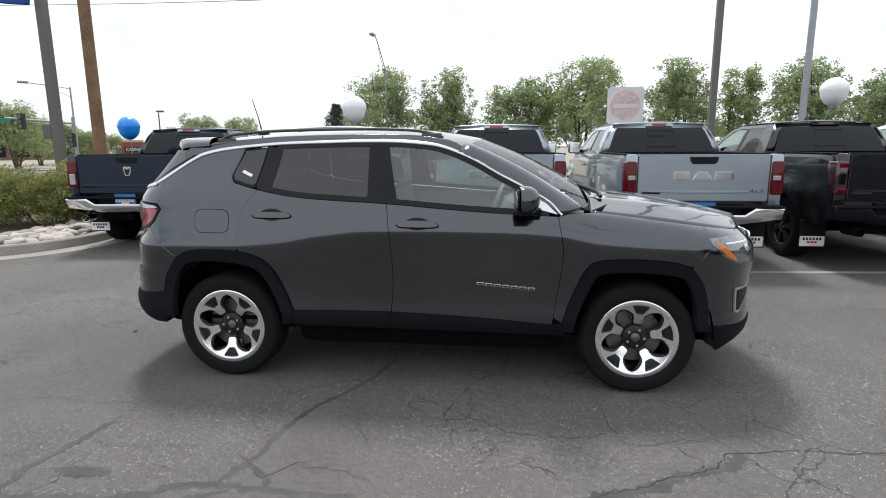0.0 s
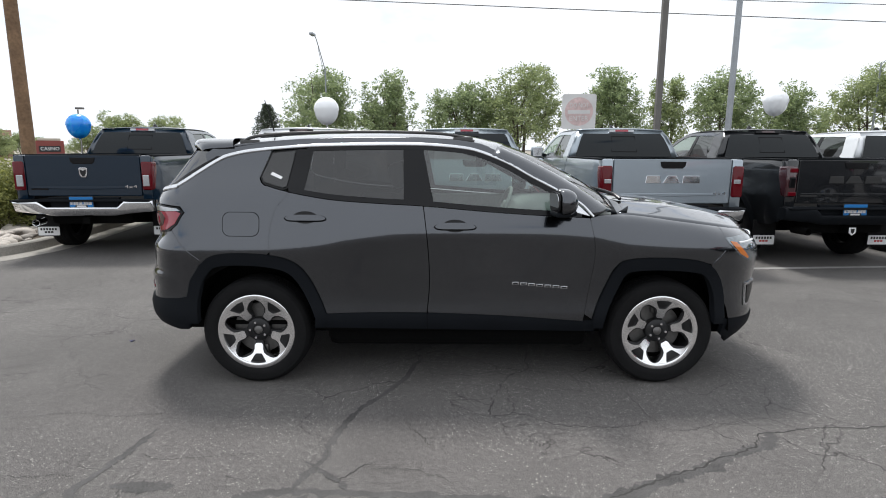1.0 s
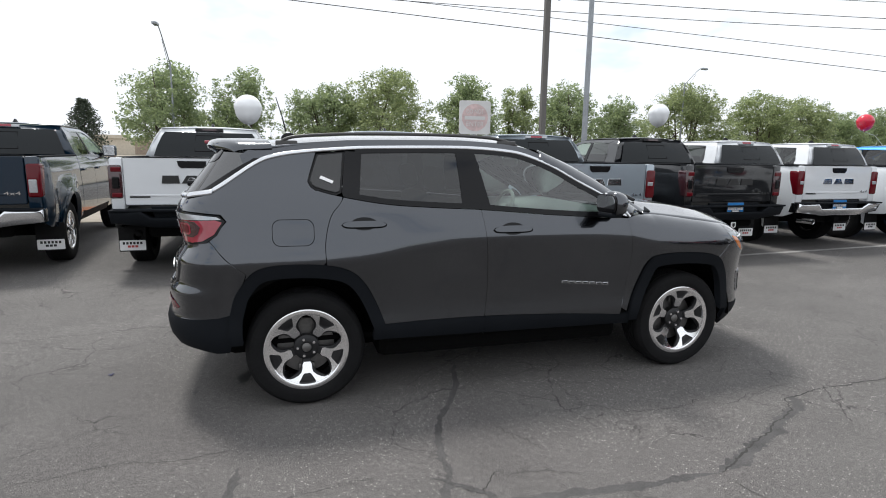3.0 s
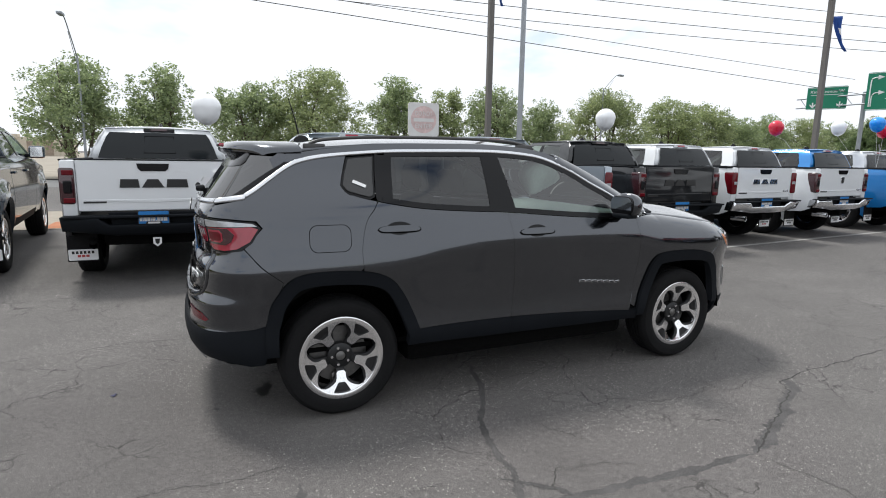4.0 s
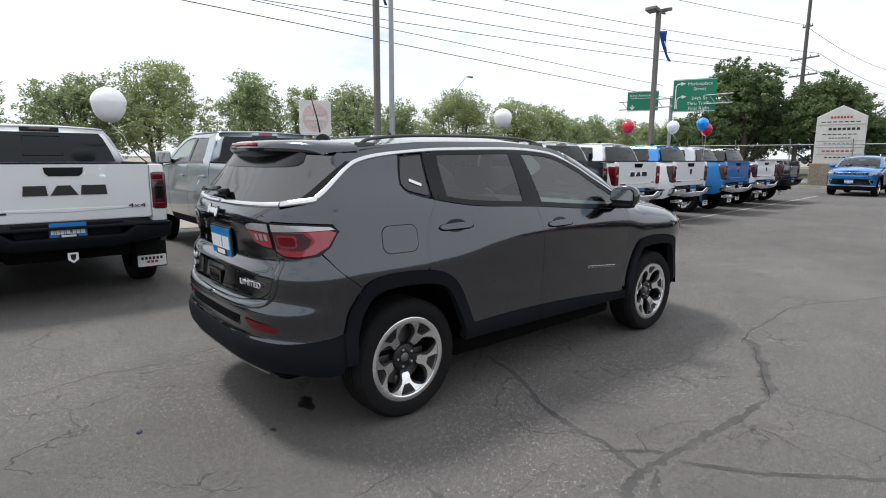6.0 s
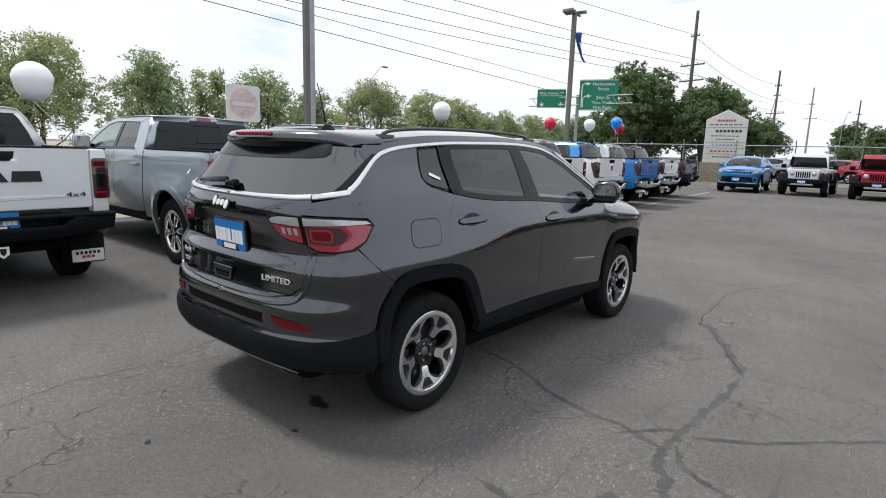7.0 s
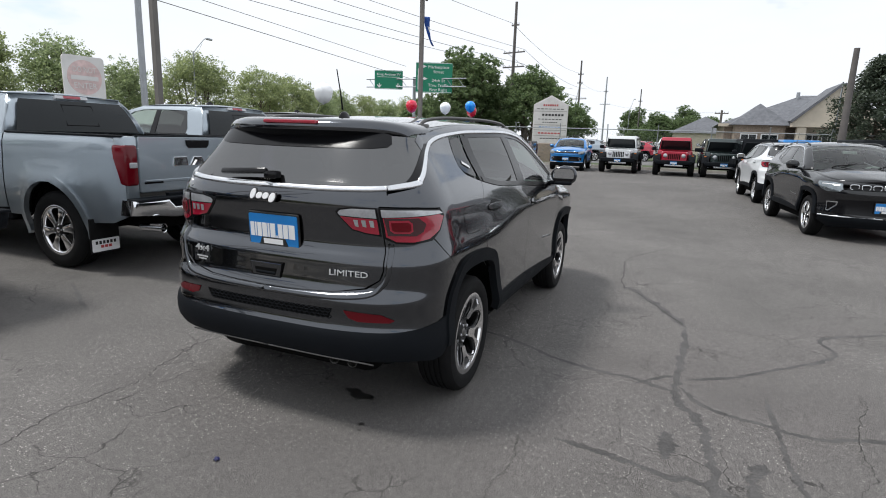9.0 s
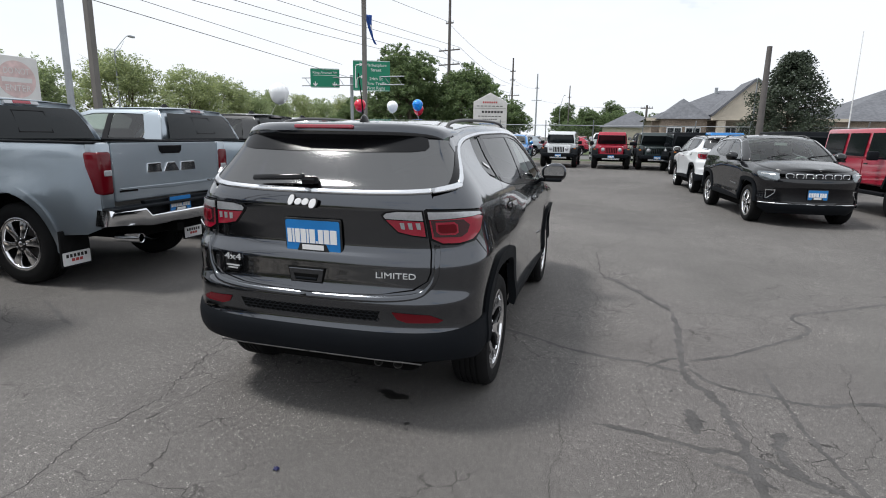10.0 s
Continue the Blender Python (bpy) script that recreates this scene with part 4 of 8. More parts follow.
def seat(parent, x, y, width=0.48, mat=None, back_lean=-14):
    mat = mat or M["cloth"]
    s = part("seat", box_bm(x - 0.24, x + 0.26, y - width / 2, y + width / 2, 0.50, 0.68, 0.06, 3), mat, parent, smooth=50)
    part("seat_back", box_bm(-0.07, 0.07, -width / 2, width / 2, 0, 0.62, 0.05, 3, pose(x - 0.26, y, 0.62, 0, back_lean, 0)), mat, s, smooth=50)
    part("headrest", box_bm(-0.05, 0.05, -0.13, 0.13, 0.66, 0.84, 0.045, 3, pose(x - 0.26, y, 0.62, 0, back_lean, 0)), mat, s, smooth=50)
    return s


def suv(name, m, paint, label, newer=False, roof=None, group="", wheel_face=None):
    car = empty(name, m, label, "car", group)
    roof = roof or paint
    skin = suv_skin
    GAPW = 0.0028
    # dark shell under the panels, open over the wheels
    under = [(-1.77, 0.36)] + arc(-1.318, 0.36, 0.45, 180, 0, 24) + [(-0.86, 0.36), (0.86, 0.36)] + arc(1.318, 0.36, 0.45, 180, 0, 24) + [(1.77, 0.36), (nose(2.05, 0.5), 0.33), (U_FRONT - 0.02, 0.4), (U_FRONT - 0.02, 0.85), (nose(1.9, 0.9), 0.93), (1.3, 1.05), (0.84, 1.09)]
    under += [(q[0], q[1] - 0.02) for q in BELT[::-1] if q[0] > -1.2] + [(-1.24, 1.28), (-1.45, 1.36), (flank(-1.70, 1.30), 1.30), (flank(-1.86, 1.22), 1.22), (back(0.0) + 0.005, 1.22), (back(0.0) + 0.005, 0.40), (flank(-1.9, 0.36), 0.36)]
    panel("inner_shell", under, skin, M["cavity"], car, 0, -0.016, 0.02, 0.08)
    part("underbody", box_bm(-1.80, 1.92, -0.58, 0.58, 0.25, 0.36, 0.05), M["cavity"], car, "dark underbody")
    part("floor_pan", box_bm(-0.88, 0.88, -0.745, 0.745, 0.21, 0.38, 0.06, 2), M["cavity"], car, "dark floor pan")
    part("engine_bay", box_bm(1.02, 1.95, -0.55, 0.55, 0.30, 0.88, 0.05), M["cavity"], car)
    part("rear_tray", box_bm(-1.70, -0.90, -0.48, 0.48, 0.25, 0.38, 0.05, 2), M["cavity"], car)
    for sx in (-1.318, 1.318):
        prof = [(sx + 0.455 * math.cos(radians(a)), 0.36 + 0.455 * math.sin(radians(a))) for a in range(0, 181, 10)]
        for sd in (-1, 1):
            well = bmesh.new()
            rows = [[well.verts.new((x, sd * y, z)) for x, z in prof] for y in (0.50, 0.845)]
            for i in range(len(prof) - 1):
                well.faces.new((rows[0][i], rows[0][i + 1], rows[1][i + 1], rows[1][i]))
            well.faces.new(rows[0])
            part("wheel_well", well, M["cavity"], car)
    # flanks
    for sd in (-1, 1):
        door_r = shrink([(-1.0835, at_x(BELT, -1.0835))] + between(BELT, -1.07, -0.25) + [(-0.2305, at_x(BELT, -0.2305))] + [q for q in GAP_B if q[1] < 1.165] + between(SILL, -0.85, -0.21)[::-1] + [q for q in ARCH_R[::-1] if -1.19 < q[0] < -0.86] + [q for q in GAP_C[::-1] if q[1] < 1.245], GAPW)
        dr = panel("rear_door", door_r, skin, paint, car, sd, label="rear passenger door")
        door_f = shrink([(-0.2295, at_x(BELT, -0.2295))] + between(BELT, -0.215, 0.82) + GAP_A[1:] + between(SILL, -0.18, 0.79)[::-1] + [(-0.2025, 0.4917)] + [q for q in GAP_B[::-1] if 0.494 < q[1] < 1.165], GAPW)
        df = panel("front_door", door_f, skin, paint, car, sd, label="front door")
        quarter = [(-1.0875, at_x(BELT, -1.0875))] + [q for q in GAP_C if 0.87 < q[1] < 1.245] + [q for q in ARCH_R[::-1] if -1.66 < q[0] < -1.197] + [(-1.645, 0.83), (flank(-1.78, 0.97), 0.955), (flank(-1.83, 1.02), 1.015), (flank(-1.735, 1.13), 1.125), (flank(-1.765, 1.16), 1.163),
                   (flank(-1.90, 1.17), 1.172), (back(0.648), 1.174), (back(0.698), 1.235)]
        quarter += [(flank(x, z), z) for x, z in ROOFLINE if x < -1.24] + [(-1.225, 1.525), (-1.275, 1.38), (-1.285, 1.345), (-1.27, 1.315), (-1.24, 1.292)] + [q for q in BELT if -1.24 < q[0] < -1.095]
        qp = panel("quarter_panel", shrink(quarter, 0.0015), skin, paint, car, sd, step=0.04, label="rear quarter panel")
        fuel = [(q[0], q[1]) for q in rounded(-1.490, -1.262, 0.985, 1.130, 0.045, 6)]
        if sd == -1:
            panel("fuel_flap_seam", [(q[0] * 1.0, q[1]) for q in rounded(-1.4935, -1.2585, 0.9815, 1.1335, 0.047, 6)], skin, M["cavity"], car, sd, 0.0006, 0.003)
            panel("fuel_flap", fuel, skin, paint, car, sd, 0.0016, 0.003, label="round-cornered fuel flap")
        wing_top = [(nose(x, float(S_EDGE(x)) - 0.004), float(S_EDGE(x)) - 0.004) for x in np.linspace(0.95, 1.69, 16)]
        wing = [(0.822, 1.108), (0.88, 1.122)] + wing_top + [TIP, TURN, (1.603, 0.815)] + [q for q in ARCH_F[::-1] if q[0] < 1.59] + [q for q in GAP_A[::-1] if 0.45 < q[1] < 1.10]
        panel("front_wing", shrink(wing, 0.002), skin, paint, car, sd, step=0.04, zstep=0.014)
        # lower cladding
        clad = [(-0.90, 0.392)] + between(SILL, -0.86, 0.80) + [(0.86, 0.44), (0.88, 0.37)] + [(x, 0.385 - 0.012 * x) for x in np.linspace(0.8, -0.85, 14)]
        for q0, q1, nm in ((-0.90, -0.207, "rear"), (-0.203, 0.88, "front")):
            seg = [(max(q0, min(q1, x)), z) for x, z in clad]
            panel("sill_cladding", seg, skin, M["plastic"], car, sd, 0.010, 0.03, 0.06, "textured dark plastic sill cladding", crown=lambda u, z: 0.010 * np.clip((z - 0.44) / 0.05, 0, 1))
        for line, cx, r0 in ((ARCH_R, -1.318, 0.418), (ARCH_F, 1.316, 0.418)):
            inner = []
            for i, (x, z) in enumerate(line):
                p, q = line[max(i - 1, 0)], line[min(i + 1, len(line) - 1)]
                d = math.hypot(q[0] - p[0], q[1] - p[1])
                inner.append((x + 0.072 * (q[1] - p[1]) / d, z - 0.072 * (q[0] - p[0]) / d))
            if cx < 0:
                ring = list(line) + [(-0.86, 0.40), (-0.925, 0.40)] + [q for q in inner[::-1] if q[1] > 0.42] + [(-1.672, 0.42), (-1.735, 0.42)]
            else:
                ring = list(line) + [(1.728, 0.42), (1.655, 0.42)] + [q for q in inner[::-1] if q[1] > 0.43] + [(0.93, 0.40), (0.865, 0.40)]
            panel("arch_cladding", ring, skin, M["plastic"], car, sd, 0.014, 0.05, 0.04, "dark plastic wheel arch lip", crown=lambda u, z: 0.006 * np.ones_like(u))
        # window surrounds and panes
        qwin = [(-1.225, 1.510), (-1.272, 1.385), (-1.282, 1.350), (-1.262, 1.315), (-1.235, 1.300)] + [(x, z + 0.008) for x, z in BELT if -1.23 < x < -1.09] + [(-1.092, 1.285), (-1.055, 1.528)]
        panel("quarter_window", shrink(qwin, 0.012), skin, G["tint"], qp, sd, -0.004, 0.003, label="dark tinted quarter window")
        panel("window_seal", qwin, skin, M["gloss_black"], qp, sd, -0.010, 0.004)
        top = [(x, z - 0.018) for x, z in ROOFLINE]
        rwin = [(-0.955, at_x(top, -0.955) - 0.012), (-0.99, 1.262)] + [(x, z + 0.030) for x, z in BELT if -0.98 < x < -0.36] + [(-0.352, 1.212), (-0.362, at_x(top, -0.36) - 0.012)] + [(x, z - 0.012) for x, z in top[::-1] if -0.95 < x < -0.37]
        panel("window_pane", rwin, skin, G["tint"], dr, sd, -0.003, 0.003, label="dark tinted door window")
        fwin = [(-0.235, at_x(top, -0.235) - 0.012), (-0.165, 1.20)] + [(x, z + 0.026) for x, z in BELT if -0.15 < x < 0.70] + [(0.71, 1.150)] + [(x - 0.012, z - 0.012) for x, z in top[::-1] if -0.22 < x < 0.70]
        panel("window_pane", fwin, skin, G["clear"], df, sd, -0.003, 0.003, label="clear door window")
        # dark pillars and belt strips around the panes
        post_c = [(-1.052, 1.53), (-1.088, 1.285), (-1.085, 1.262)] + [(x, z) for x, z in BELT if -1.08 < x < -0.98] + [(-0.988, 1.262), (-0.952, at_x(top, -0.955) - 0.006), (-1.03, at_x(top, -1.03))]
        panel("pillar_trim", post_c, skin, M["gloss_black"], dr, sd, 0.0, 0.006)
        post_b = [(-0.36, at_x(top, -0.36) + 0.002), (-0.352, 1.19), (-0.165, 1.178), (-0.236, at_x(top, -0.24) + 0.002)]
        panel("pillar_trim", post_b, skin, M["gloss_black"], dr, sd, 0.0, 0.006)
        strip_top = [(x, z) for x, z in top if -1.03 < x < 0.70]
        panel("window_seal", [(x, z + 0.01) for x, z in strip_top] + [(x - (0.014 if x > 0.05 else 0), z - 0.014) for x, z in strip_top[::-1]], skin, M["gloss_black"], df, sd, 0.001, 0.008, 0.1)
        belt_strip = [q for q in BELT if -1.08 < q[0] < 0.81]
        panel("belt_seal", [(x, z + 0.001) for x, z in belt_strip] + [(x, z + 0.032) for x, z in belt_strip[::-1]], skin, M["gloss_black"], df, sd, 0.003, 0.010, 0.1)
        sail = [(0.70, 1.148), (0.70, 1.205), (0.745, 1.185), (0.815, 1.120)]
        panel("mirror_sail", sail, skin, M["satin"], df, sd, 0.004, 0.008, 0.05)
        # bright strip over the side windows, on down the rear pillar
        line = spline([(back(0.697), 1.2590)] + [(flank(x, z), z) for x, z in ROOFLINE if x > -1.835], 3)
        ribbon("window_trim", line, skin, [float(np.interp(q[0], [back(0.62), flank(-1.75, 1.33), -1.50, -1.2, 0.2, 0.3], [0.024, 0.029, 0.025, 0.020, 0.020, 0.017])) for q in line], M["satin"], car, sd, 0.002, 0.007, "satin chrome window trim")
        side_roof = [(flank(x, z), z + 0.008) for x, z in ROOFLINE if -1.64 < x < 0.27]
        side_roof += [(x, roof_edge(x) + 0.004) for x in np.linspace(0.24, -1.5, 40)] + [(flank(-1.60, 1.53), 1.535), (flank(-1.66, 1.50), 1.49)]
        panel("roof_side", side_roof, skin, roof, car, sd, 0.0, 0.004, 0.05)
        # front pillar between bright strip and windscreen
        rows = []
        for i in range(17):
            h = i / 16
            q = screen_point(-1, h)
            near = [p for p in ROOFLINE if p[0] > 0.2]
            k = 1 - h
            x, z = np.interp(k, np.linspace(0, 1, len(near)), [p[0] for p in near]), np.interp(k, np.linspace(0, 1, len(near)), [p[1] for p in near])
            a = suv_skin(np.array([x]), np.array([z]))[0]
            b = np.array(q)
            mid = (a + b) / 2 + np.array([0.012, -0.012, 0.012])
            rows.append([tuple(np.array(p) * np.array([1, -sd, 1])) for p in (a, a * 0.55 + mid * 0.5 - b * 0.05, mid, b * 0.72 + mid * 0.28, b)])
        grid_part("front_pillar", rows if sd == 1 else [r[::-1] for r in rows], paint, car, depth=0.01)
        # handles
        for x0, door, zz in ((-0.970, dr, 1.098), (-0.030, df, 1.052)):
            panel("handle_cup", [(x0 + 0.078 * math.cos(a), zz + 0.004 + 0.038 * math.sin(a)) for a in np.linspace(0, 6.1, 24)], skin, M["gloss_black"], door, sd, 0.003, 0.004, 0.03)
            out = [(x0 - 0.128, zz), (x0 - 0.10, zz + 0.014), (x0, zz + 0.018), (x0 + 0.10, zz + 0.014), (x0 + 0.128, zz - 0.002), (x0 + 0.10, zz - 0.014), (x0, zz - 0.016), (x0 - 0.10, zz - 0.014)]
            # dark outline, lowered a little: the grip's shadow on the door, put in as colour
            panel("handle_seam", [(x0 + (u - x0) * 1.05, zz + (z - zz) * 1.30 - 0.003) for u, z in spline(out + out[:1], 3)[:-1]], skin, M["cavity"], door, sd, 0.0045, 0.004, 0.02)
            panel("door_handle", spline(out + out[:1], 3)[:-1], skin, paint, door, sd, 0.026, 0.02, 0.02, "body-coloured pull handle", crown=lambda u, z, x0=x0: -0.020 * np.clip((np.abs(u - x0) - 0.05) / 0.075, 0, 1) ** 2)
        # door mirror
        mm = pose(0.60, sd * 0.99, 1.215, 0, 0, sd * -6)
        bm = bmesh.new()
        bmesh.ops.create_uvsphere(bm, u_segments=24, v_segments=16, radius=1)
        for v in bm.verts:
            x, y, z = v.co
            p = 0.80
            x, y, z = (math.copysign(abs(c) ** p, c) for c in (x, y, z))
            v.co = (x * (0.100 if x > 0 else 0.030), y * 0.112, z * (0.084 - 0.018 * (y * -sd > 0) * abs(y)))
        mir = part("door_mirror", bm, paint, car, "body-coloured door mirror", 60)
        mir.matrix_basis = mm
        part("mirror_base", box_bm(-0.045, 0.05, -0.075, 0.075, -0.085, -0.050, 0.016, 2), M["plastic"], mir, "black lower shell", 40)
        part("mirror_bezel", slab(rounded(-0.093, 0.093, -0.060, 0.060, 0.042), 0.010, pose(-0.036, 0, 0.002, 0, 0, -90), 0.003), M["gloss_black"], mir, "black mirror bezel")
        part("mirror_glass", slab(rounded(-0.088, 0.088, -0.055, 0.055, 0.040), 0.003, pose(-0.0385, 0, 0.002, 5, 0, -90)), M["mirror"], mir, "mirror glass")
        part("mirror_arm", box_bm(0.62, 0.72, sd * 0.90 - 0.05, sd * 0.90 + 0.05, 1.125, 1.16, 0.015, 2), M["plastic"], car, smooth=40)
        # roof rail
        rail = [(-1.46, sd * 0.600, roof_edge(-1.46) + 0.004), (-1.40, sd * 0.602, 1.600), (-1.28, sd * 0.602, 1.622), (-1.0, sd * 0.600, 1.639), (-0.5, sd * 0.598, 1.645), (-0.15, sd * 0.597, 1.637), (0.0, sd * 0.598, 1.618), (0.10, sd * 0.60, 1.586)]
        bm = tube([(x, y * float(house(x, 1.6)), z - 0.008) for x, y, z in spline(rail, 5)], 0.0105, 10)
        part("roof_rail", bm, M["rail"], car, "dark grey roof rail", 60)
        for x0, x1 in ((-1.46, -1.33), (-0.04, 0.09)):
            yr = sd * 0.600 * float(house((x0 + x1) / 2, 1.6))
            part("rail_foot", box_bm(x0, x1, yr - 0.014, yr + 0.014, roof_edge((x0 + x1) / 2) - 0.012, roof_edge((x0 + x1) / 2) + 0.03, 0.008), M["rail"], car, smooth=40)
        # tail lamp on the body, and its inner half on the hatch
        lamp = [(back(0.640), 1.168), (flank(-1.90, 1.17), 1.166), (flank(-1.775, 1.16), 1.156), (flank(-1.742, 1.13), 1.126), (flank(-1.79, 1.05), 1.048), (flank(-1.845, 1.00), 1.004), (flank(-1.92, 0.99), 0.990), (back(0.70), 0.992), (back(0.640), 1.018)]
        tl = panel("tail_lamp", lamp, skin, M["gloss_black"], car, sd, 0.006, 0.012, 0.03, "tail lamp in dark surround")
        red = [(back(0.655), 1.120), (flank(-1.90, 1.12), 1.126), (flank(-1.79, 1.12), 1.132), (flank(-1.757, 1.122), 1.120), (flank(-1.80, 1.055), 1.053), (flank(-1.86, 1.01), 1.015), (flank(-1.92, 1.0), 1.001), (back(0.70), 1.003), (back(0.655), 1.026)]
        panel("red_lens", red, skin, M["red_lens"], tl, sd, 0.010, 0.006, 0.02, "red lamp lens")
        clear = [(back(0.652), 1.160), (flank(-1.90, 1.16), 1.158), (flank(-1.785, 1.15), 1.149), (flank(-1.760, 1.133), 1.135), (flank(-1.90, 1.13), 1.130), (back(0.652), 1.124)]
        panel("clear_lens", clear, skin, M["clear_lens"], tl, sd, 0.011, 0.006, 0.02, "clear reversing lens")
        core = [(back(0.660), 1.120), (back(0.805), 1.121), (back(0.826), 1.090), (back(0.812), 1.052), (back(0.785), 1.032), (back(0.665), 1.034)]
        panel("dark_lens", core, skin, M["dark_lens"], tl, sd, 0.0135, 0.005, 0.02)
        core2 = [(back(0.690), 1.100), (back(0.762), 1.101), (back(0.770), 1.092), (back(0.768), 1.062), (back(0.758), 1.055), (back(0.698), 1.056), (back(0.688), 1.066)]
        panel("lamp_ring", shrink(core2, -0.010), skin, M["red_lens"], tl, sd, 0.0165, 0.005, 0.02, "red ring in the lamp")
        panel("lamp_core", core2, skin, M["deep_red"], tl, sd, 0.0195, 0.006, 0.02)
        ilamp = [(back(0.632), 1.168), (back(0.632), 1.026), (back(0.56), 1.034), (back(0.485), 1.050), (back(0.42), 1.120), (back(0.410), 1.140), (back(0.43), 1.156), (back(0.50), 1.166)]
        il = panel("hatch_lamp", ilamp, skin, M["gloss_black"], car, sd, 0.006, 0.012, 0.03, "inner tail lamp on the tailgate")
        panel("red_lens", [(back(0.624), 1.112), (back(0.624), 1.036), (back(0.56), 1.042), (back(0.49), 1.058), (back(0.435), 1.118)], skin, M["red_lens"], il, sd, 0.010, 0.006, 0.02, "red lamp lens")
        panel("clear_lens", [(back(0.624), 1.160), (back(0.624), 1.118), (back(0.432), 1.124), (back(0.424), 1.138), (back(0.44), 1.150), (back(0.50), 1.159)], skin, M["clear_lens"], il, sd, 0.010, 0.006, 0.02)
        for k in range(3):
            y = 0.505 + 0.040 * k
            panel("lamp_cell", [(back(y), 1.106), (back(y + 0.022), 1.106), (back(y + 0.021), 1.072), (back(y + 0.003), 1.075)], skin, M["clear_lens"], il, sd, 0.013, 0.005, 0.02)
        # reflector in the bumper
        panel("reflector", [(back(0.475), 0.658), (back(0.66), 0.646), (back(0.72), 0.618), (back(0.70), 0.606), (back(0.55), 0.606), (back(0.50), 0.622)], skin, M["deep_red"], car, sd, 0.006, 0.012, 0.03, "red bumper reflector")
        # head lamp and fog lamp trim
        head = HEAD
        hl = panel("head_lamp", head, skin, M["lamp_glass"], car, sd, 0.004, 0.02, 0.03, "clear head lamp")
        if not newer:
            panel("amber_lens", [(nose(1.728, 0.956), 0.957), (nose(1.775, 0.948), 0.948), (nose(1.885, 0.846), 0.848), (nose(1.875, 0.842), 0.842), (nose(1.808, 0.876), 0.876), (nose(1.742, 0.938), 0.938)], skin, M["amber"], hl, sd, 0.007, 0.006, 0.02, "amber side marker")
        if not newer:
            panel("lamp_projector", [(nose(1.965, 0.9) + 0.030 * math.cos(a), 0.905 + 0.024 * math.sin(a)) for a in np.linspace(0, 6.0, 16)], skin, M["chrome"], hl, sd, 0.006, 0.006, 0.02)
        ribbon("lamp_brow", [(nose(x, 0.94), 0.945 - 0.10 * (x - 1.80) ** 2) for x in (1.80, 1.86, 1.92, 1.98)], skin, 0.010, M["white_ink"], hl, sd, 0.004, 0.003)
        fog = [(nose(1.90, 0.66), 0.665), (nose(2.02, 0.66), 0.668), (nose(2.01, 0.6), 0.60), (nose(1.94, 0.5), 0.505), (nose(1.91, 0.5), 0.51)]
        fg = panel("fog_lamp_trim", fog, skin, M["satin"], car, sd, 0.010, 0.014, 0.03, "satin fog lamp surround")
        panel("fog_recess", shrink(fog, 0.016), skin, M["gloss_black"], fg, sd, 0.013, 0.006, 0.03)
        for sx in (-1.318, 1.318):
            wheel(car, pose(sx, sd * 0.755, 0.350, 0, (90 if sx < 0 else -85), 180 if sd == 1 else 0), 0.351, 0.243, 0.225, "fork" if not newer else "five", wheel_face or M["alloy"], M["alloy_dark"])
    # tail
    hatch = [(back(0.0), 1.240), (back(0.30), 1.242), (back(0.60), 1.252), (back(0.69), 1.262), (back(0.690), 1.20), (back(0.637), 1.168), (back(0.637), 0.86), (back(0.625), 0.815), (back(0.56), 0.772), (back(0.40), 0.745), (back(0.2), 0.736), (back(0.0), 0.733)]
    hp = panel("hatch", hatch, skin, paint, car, 0, 0.0, 0.014, 0.03, "painted tailgate", zstep=0.012)
    lower = [(back(0.0), 0.728)] + [(back(y), z) for y, z in ((0.2, 0.731), (0.40, 0.740), (0.57, 0.766), (0.633, 0.812), (0.645, 0.86), (0.645, 1.018), (0.70, 0.995))] + [(flank(-1.92, 0.995), 0.992), (flank(-1.835, 1.012), 1.011), (flank(-1.783, 0.965), 0.9525), (-1.647, 0.828)]
    lower += [q for q in ARCH_R[::-1] if q[0] < -1.66] + [(flank(-1.80, 0.575), 0.575), (flank(-1.95, 0.56), 0.562), (back(0.72), 0.556), (back(0.4), 0.552), (back(0.0), 0.550)]
    panel("rear_bumper", lower, skin, paint, car, 0, 0.0, 0.012, 0.03, "painted rear bumper", zstep=0.011)
    dark = [(back(0.0), 0.550), (back(0.4), 0.552), (back(0.72), 0.556), (flank(-1.95, 0.56), 0.562), (flank(-1.80, 0.575), 0.575), (-1.735, 0.590), (-1.735, 0.42), (-1.76, 0.372), (flank(-1.82, 0.37), 0.368), (flank(-1.92, 0.40), 0.392), (back(0.74), 0.402), (back(0.60), 0.400), (back(0.3), 0.400), (back(0.0), 0.402)]
    panel("bumper_cladding", dark, skin, M["plastic"], car, 0, 0.010, 0.05, 0.04, "textured dark plastic lower bumper")
    ribbon("bumper_edge_trim", [(back(y), z) for y, z in spline([(0.0, 0.404), (0.3, 0.402), (0.52, 0.392), (0.62, 0.376)], 5)], skin, 0.005, M["disc"], car, 0, 0.012, 0.003)
    panel("bumper_mesh", [(back(0.0), 0.655), (back(0.41), 0.660), (back(0.39), 0.612), (back(0.0), 0.606)], skin, M["cavity"], car, 0, 0.002, 0.008, 0.04)
